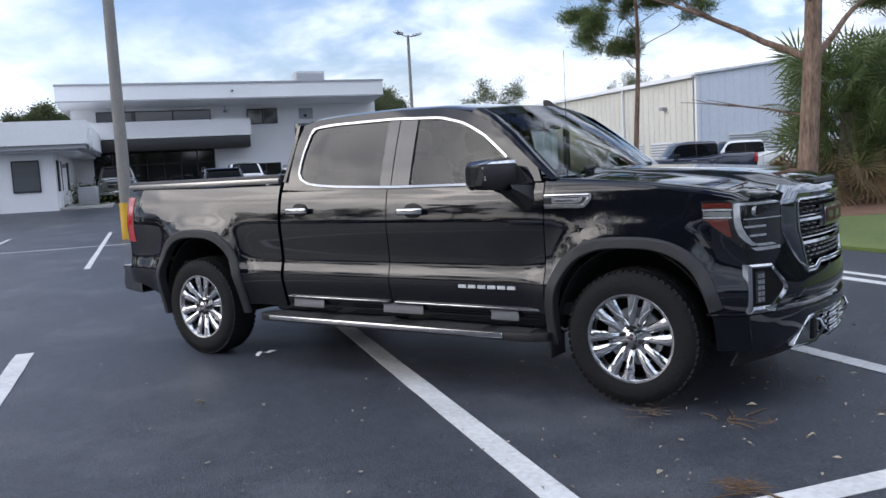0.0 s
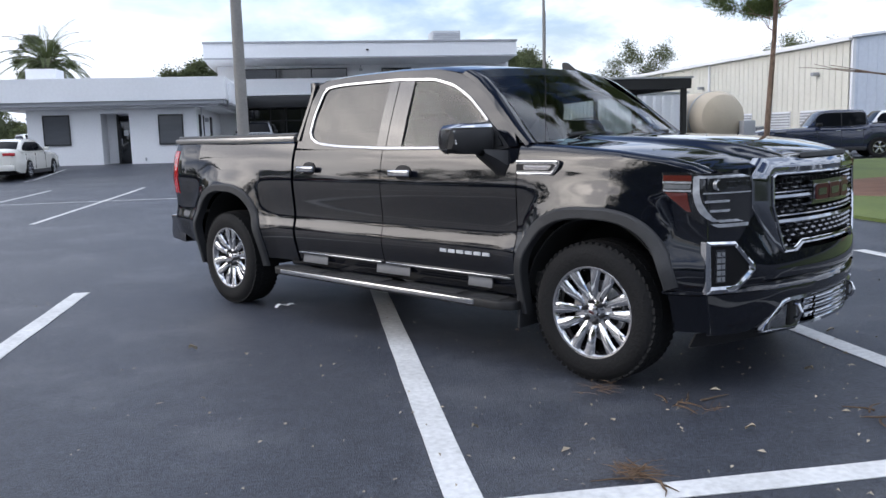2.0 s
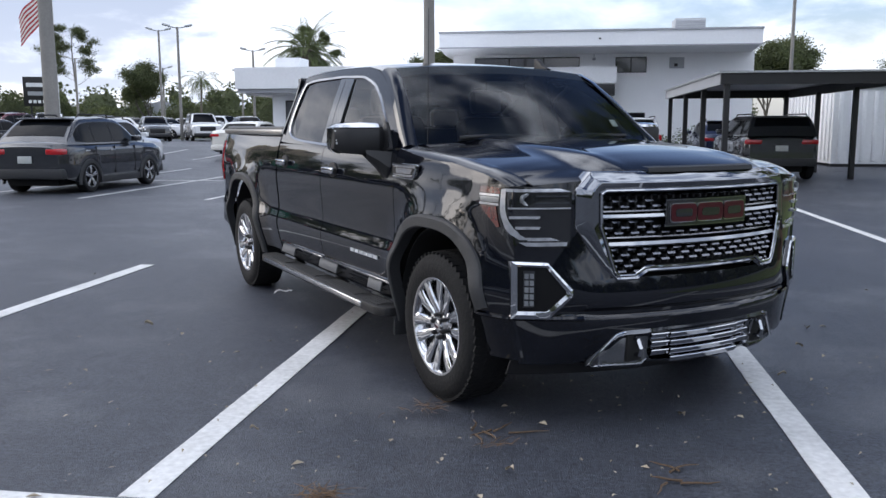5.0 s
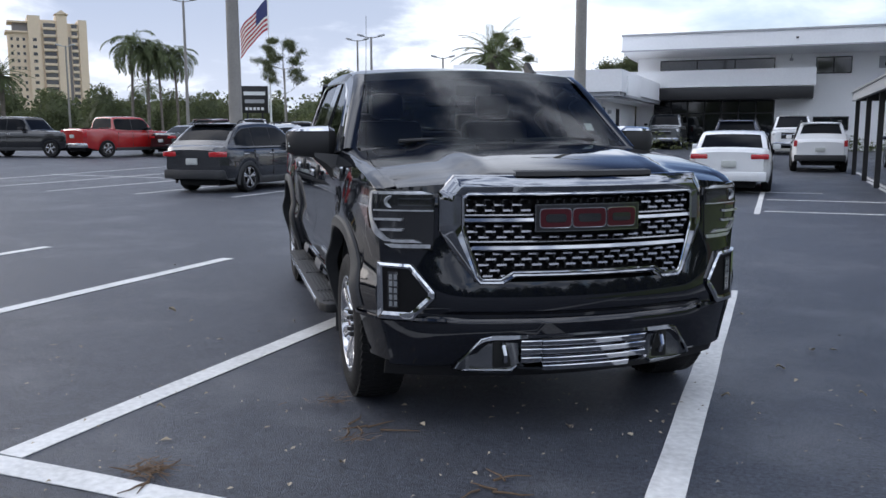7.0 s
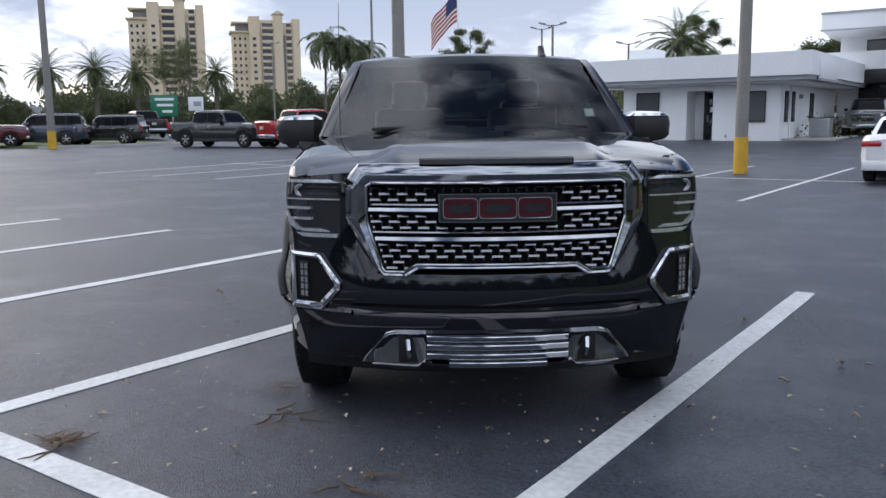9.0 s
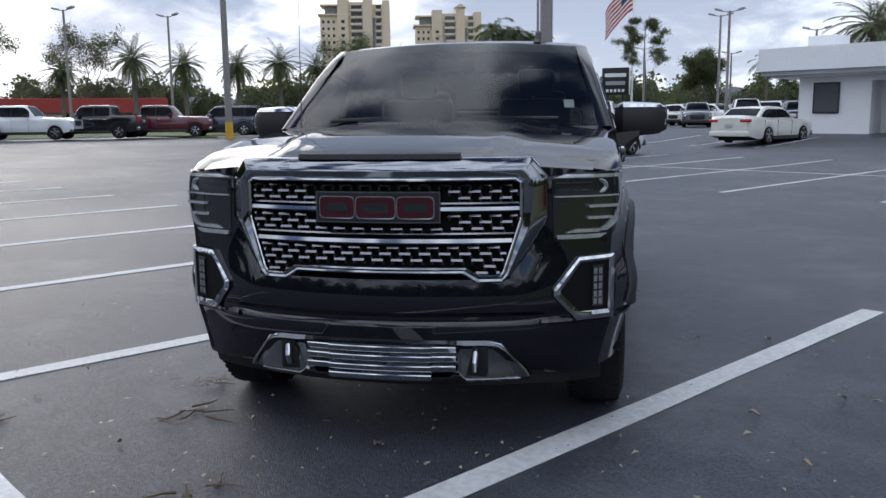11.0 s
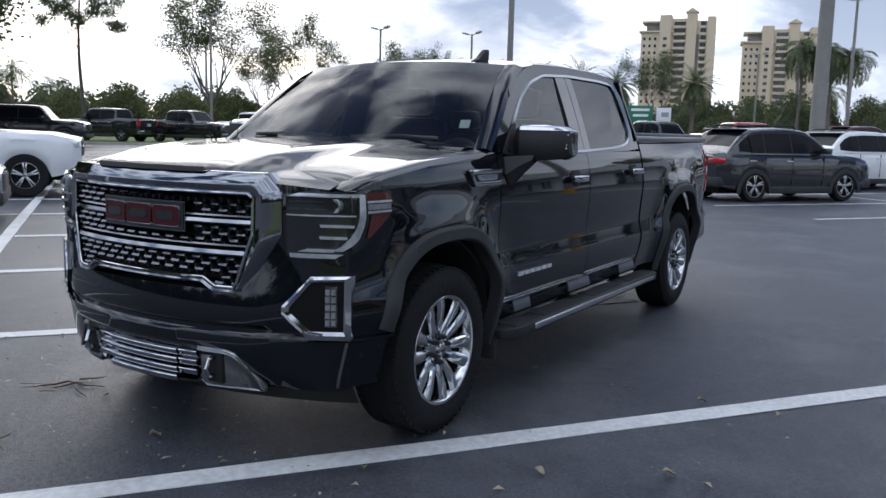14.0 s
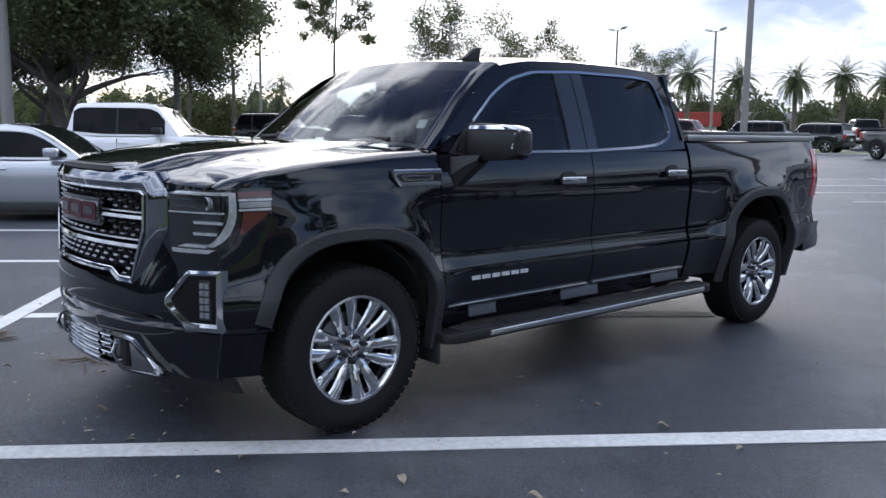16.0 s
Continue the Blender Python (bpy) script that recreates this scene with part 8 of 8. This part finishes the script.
def tower(x, y, turn, floors, label):
    """A stepped apartment tower with balcony stacks; one storey is 3.1 m."""
    cream = SHARED.setdefault("tower_paint", material("cream_tower_render", (0.62, 0.51, 0.38), 0.85, var=0.06, scale=0.05, fine=1.0))
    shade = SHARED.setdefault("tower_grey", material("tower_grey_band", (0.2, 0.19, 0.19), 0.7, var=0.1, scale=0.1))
    T = thing("apartment_tower", label, "building", pose(x, y, 0, 0, 0, turn))
    H = floors * 3.1
    part("wall", box(-14, -6, 0, 16, 0, H - 5, 0), cream, T, "", False)
    part("wall", box(-6, -1, -1.2, 15, 0, H + 2.5), cream, T, "", False)
    part("wall", box(-1, 6, 0.6, 14, 0, H + 1.0), cream, T, "", False)
    part("wall", box(5.6, 9.9, -0.8, 15, 0, H + 3.6), cream, T, "", False)
    part("wall", box(9.5, 14.5, 0.8, 14, 0, H), cream, T, "", False)
    part("wall", box(14.5, 18, -0.6, 15, 0, H + 1.6), cream, T, "", False)
    part("roof", prism([(4.9, H + 3.6), (7.75, H + 5.4), (10.6, H + 3.6)], 7, "y", -1.4), cream, T, "", False)
    part("roof_slab", box(-15, 0, -1, 15, H - 5, H - 4.3), cream, T, "", False)
    part("penthouse", box(-12, -3, 2, 13, H - 4.3, H - 0.6), shade, T, "", False)
    part("roof_slab", box(-14, -1, 0.5, 14, H - 0.6, H + 0.1), cream, T, "", False)
    part("grey_strip", box(9.6, 11.2, 0.5, 0.8, 3, H - 6), shade, T, "", False)
    for f in range(1, floors):
        z = f * 3.1
        for xa, xb, yf in ((0.0, 5.4, 0.6), (11.4, 14.2, 0.8)):
            b = part("balcony", box(xa, xb, yf - 1.5, yf - 0.02, z - 0.15, z + 0.9), cream, T, "", False)
            part("balcony_opening", box(xa + 0.2, xb - 0.2, yf - 0.03, yf + 0.02, z + 0.9, z + 2.75), DARK_GLASS, b, "", False)
        if f < floors - 2:
            for xa in (-12.6, -10.2, -7.8):
                part("window", box(xa - 0.5, xa + 0.5, -0.08, 0.02, z + 0.8, z + 2.1), DARK_GLASS, T, "", False)
            part("window", box(-4.3, -2.7, -1.28, -1.18, z + 0.8, z + 2.1), DARK_GLASS, T, "", False)
        for yy in (3, 7, 11):
            part("window", box(17.98, 18.08, yy - 0.5, yy + 0.5, z + 0.8, z + 2.1), DARK_GLASS, T, "", False)


tower(-314, 243, 50, 17, "cream apartment tower with stepped balconies")
tower(-300, 289, 50, 16, "second cream apartment tower beside the first")

# ---- things lying on the asphalt ----


def litter(seed):
    """Dry leaves and wood chips scattered over the near asphalt."""
    r = random.Random(seed)
    verts, faces = [], []
    for k in range(620):
        x, y = r.gauss(3.6, 2.3), r.gauss(3.6, 1.7)
        if k % 4 == 0:
            x, y = r.uniform(-3, 9), r.uniform(0.5, 11)
        s = r.uniform(0.006, 0.016) * (2.0 if r.random() < 0.12 else 1)
        a = r.uniform(0, 6.28)
        c, d = math.cos(a) * s, math.sin(a) * s
        h = 0.012 + r.uniform(0, 0.012)
        o = len(verts)
        verts += [(x - c, y - d, 0.008), (x - d * 0.5, y + c * 0.5, h), (x + c, y + d, 0.012), (x + d * 0.5, y - c * 0.5, h * 0.8)]
        faces.append((o, o + 1, o + 2, o + 3))
    return tagged(plain("leaf_litter", verts, faces, DRY_LEAF), "small dry leaves and chips scattered on the asphalt", "leaves", "", "stuff")


litter(71)


def dry_leaf(x, y, turn, size, curl):
    L = part("dry_leaf", sheet([[((u - 0.5) * size, v * size * 0.32 * math.sin(math.pi * u), 0.01 + curl * (abs(v) ** 2) + 0.01 * math.sin(u * 5)) for v in (-1, 0, 1)] for u in np.linspace(0.02, 0.98, 7)]), DRY_LEAF, None, "", True, pose(x, y, 0.006, 0, 0, turn))
    return tagged(L, "curled dry leaf lying on the asphalt", "leaf", "fallen leaves")


for x, y, t, s, c in ((4.68, 5.59, 20, 0.06, 0.012), (4.87, 6.11, 70, 0.065, 0.012), (3.72, 4.1, 110, 0.06, 0.012), (4.4, 4.9, 160, 0.05, 0.01), (1.65, 3.62, 30, 0.045, 0.01), (5.3, 4.6, 60, 0.05, 0.01), (2.9, 3.3, 140, 0.05, 0.01), (5.1, 5.2, 10, 0.045, 0.01), (4.1, 6.9, 80, 0.06, 0.01), (0.1, 5.6, 15, 0.06, 0.02), (6.1, 6.3, 95, 0.045, 0.01)):
    dry_leaf(x, y, t, s, c)


def twig_pile(x, y, seed, n, reach, label, name="twig_pile"):
    r = random.Random(seed)
    bm = bmesh.new()
    for k in range(n):
        a = r.uniform(0, 6.28)
        p = Vector((r.gauss(0, reach * 0.25), r.gauss(0, reach * 0.2), 0.012))
        pts = [p]
        for i in range(3):
            a += r.uniform(-0.5, 0.5)
            pts.append(pts[-1] + Vector((math.cos(a), math.sin(a), r.uniform(-0.02, 0.05) if i < 1 else -0.02)) * reach * r.uniform(0.15, 0.35))
        for q in pts:
            q.z = max(0.01, q.z)
        join(bm, tube(pts, [0.006, 0.005, 0.004, 0.002], 5))
    return tagged(part(name, bm, TWIG, None, "", True, pose(x, y, 0.0)), label, "twigs", "", "stuff")


def needle_clump(x, y, seed, n, reach, label):
    """A loose heap of fallen pine needles, thickest in the middle."""
    r = random.Random(seed)
    bm = bmesh.new()
    for _ in range(n):
        a, d = r.uniform(0, 6.28), abs(r.gauss(0, reach * 0.5))
        p = Vector((math.cos(a) * d * 1.5, math.sin(a) * d * 0.7, 0.012 + max(0.0, 0.028 - d * 0.12) * r.random()))
        t, ln = r.uniform(0, 6.28), r.uniform(0.05, 0.13)
        q = p + Vector((math.cos(t) * ln, math.sin(t) * ln, r.uniform(-0.006, 0.012)))
        mid = (p + q) / 2 + Vector((r.uniform(-0.01, 0.01), r.uniform(-0.01, 0.01), 0.004))
        for v in (p, mid, q):
            v.z = max(0.009, v.z)
        join(bm, tube([p, mid, q], [0.0016, 0.0014, 0.0008], 4))
    return tagged(part("needle_heap", bm, NEEDLE_DRY, None, "", True, pose(x, y, 0.0, 0, 0, 25)), label, "pine needles", "", "stuff")


NEEDLE_DRY = material("dry_pine_needle", (0.12, 0.068, 0.038), 0.8, var=0.4, scale=9, fine=40, island=1.0, other=(0.24, 0.15, 0.085))
needle_clump(2.17, 2.92, 91, 64, 0.07, "heap of brown pine needles on the painted line")
needle_clump(2.42, 4.02, 92, 26, 0.16, "few fallen pine needles beside the front wheel")
needle_clump(2.80, 3.55, 93, 12, 0.10, "thin scatter of pine needles on the asphalt")
twig_pile(2.22, 2.87, 81, 5, 0.22, "dry brown twig lying on the painted line")
twig_pile(2.75, 3.75, 82, 6, 0.2, "few fallen pine needles before the front wheel", "pine_needles")
twig_pile(3.6, 3.3, 83, 5, 0.2, "fallen pine needles on the asphalt", "pine_needles")
S = part("paper_scrap", sheet([[(0.12 * u, 0.03 * v + 0.03 * math.sin(u * 3), 0.012 + 0.02 * abs(math.sin(u * 4))) for v in (-1, 0, 1)] for u in np.linspace(0, 1.3, 7)]), WHITE_TRIM, None, "", True, pose(0.62, 6.87, 0.0, 0, 0, 20))
tagged(S, "crumpled white scrap of paper on the asphalt", "litter")
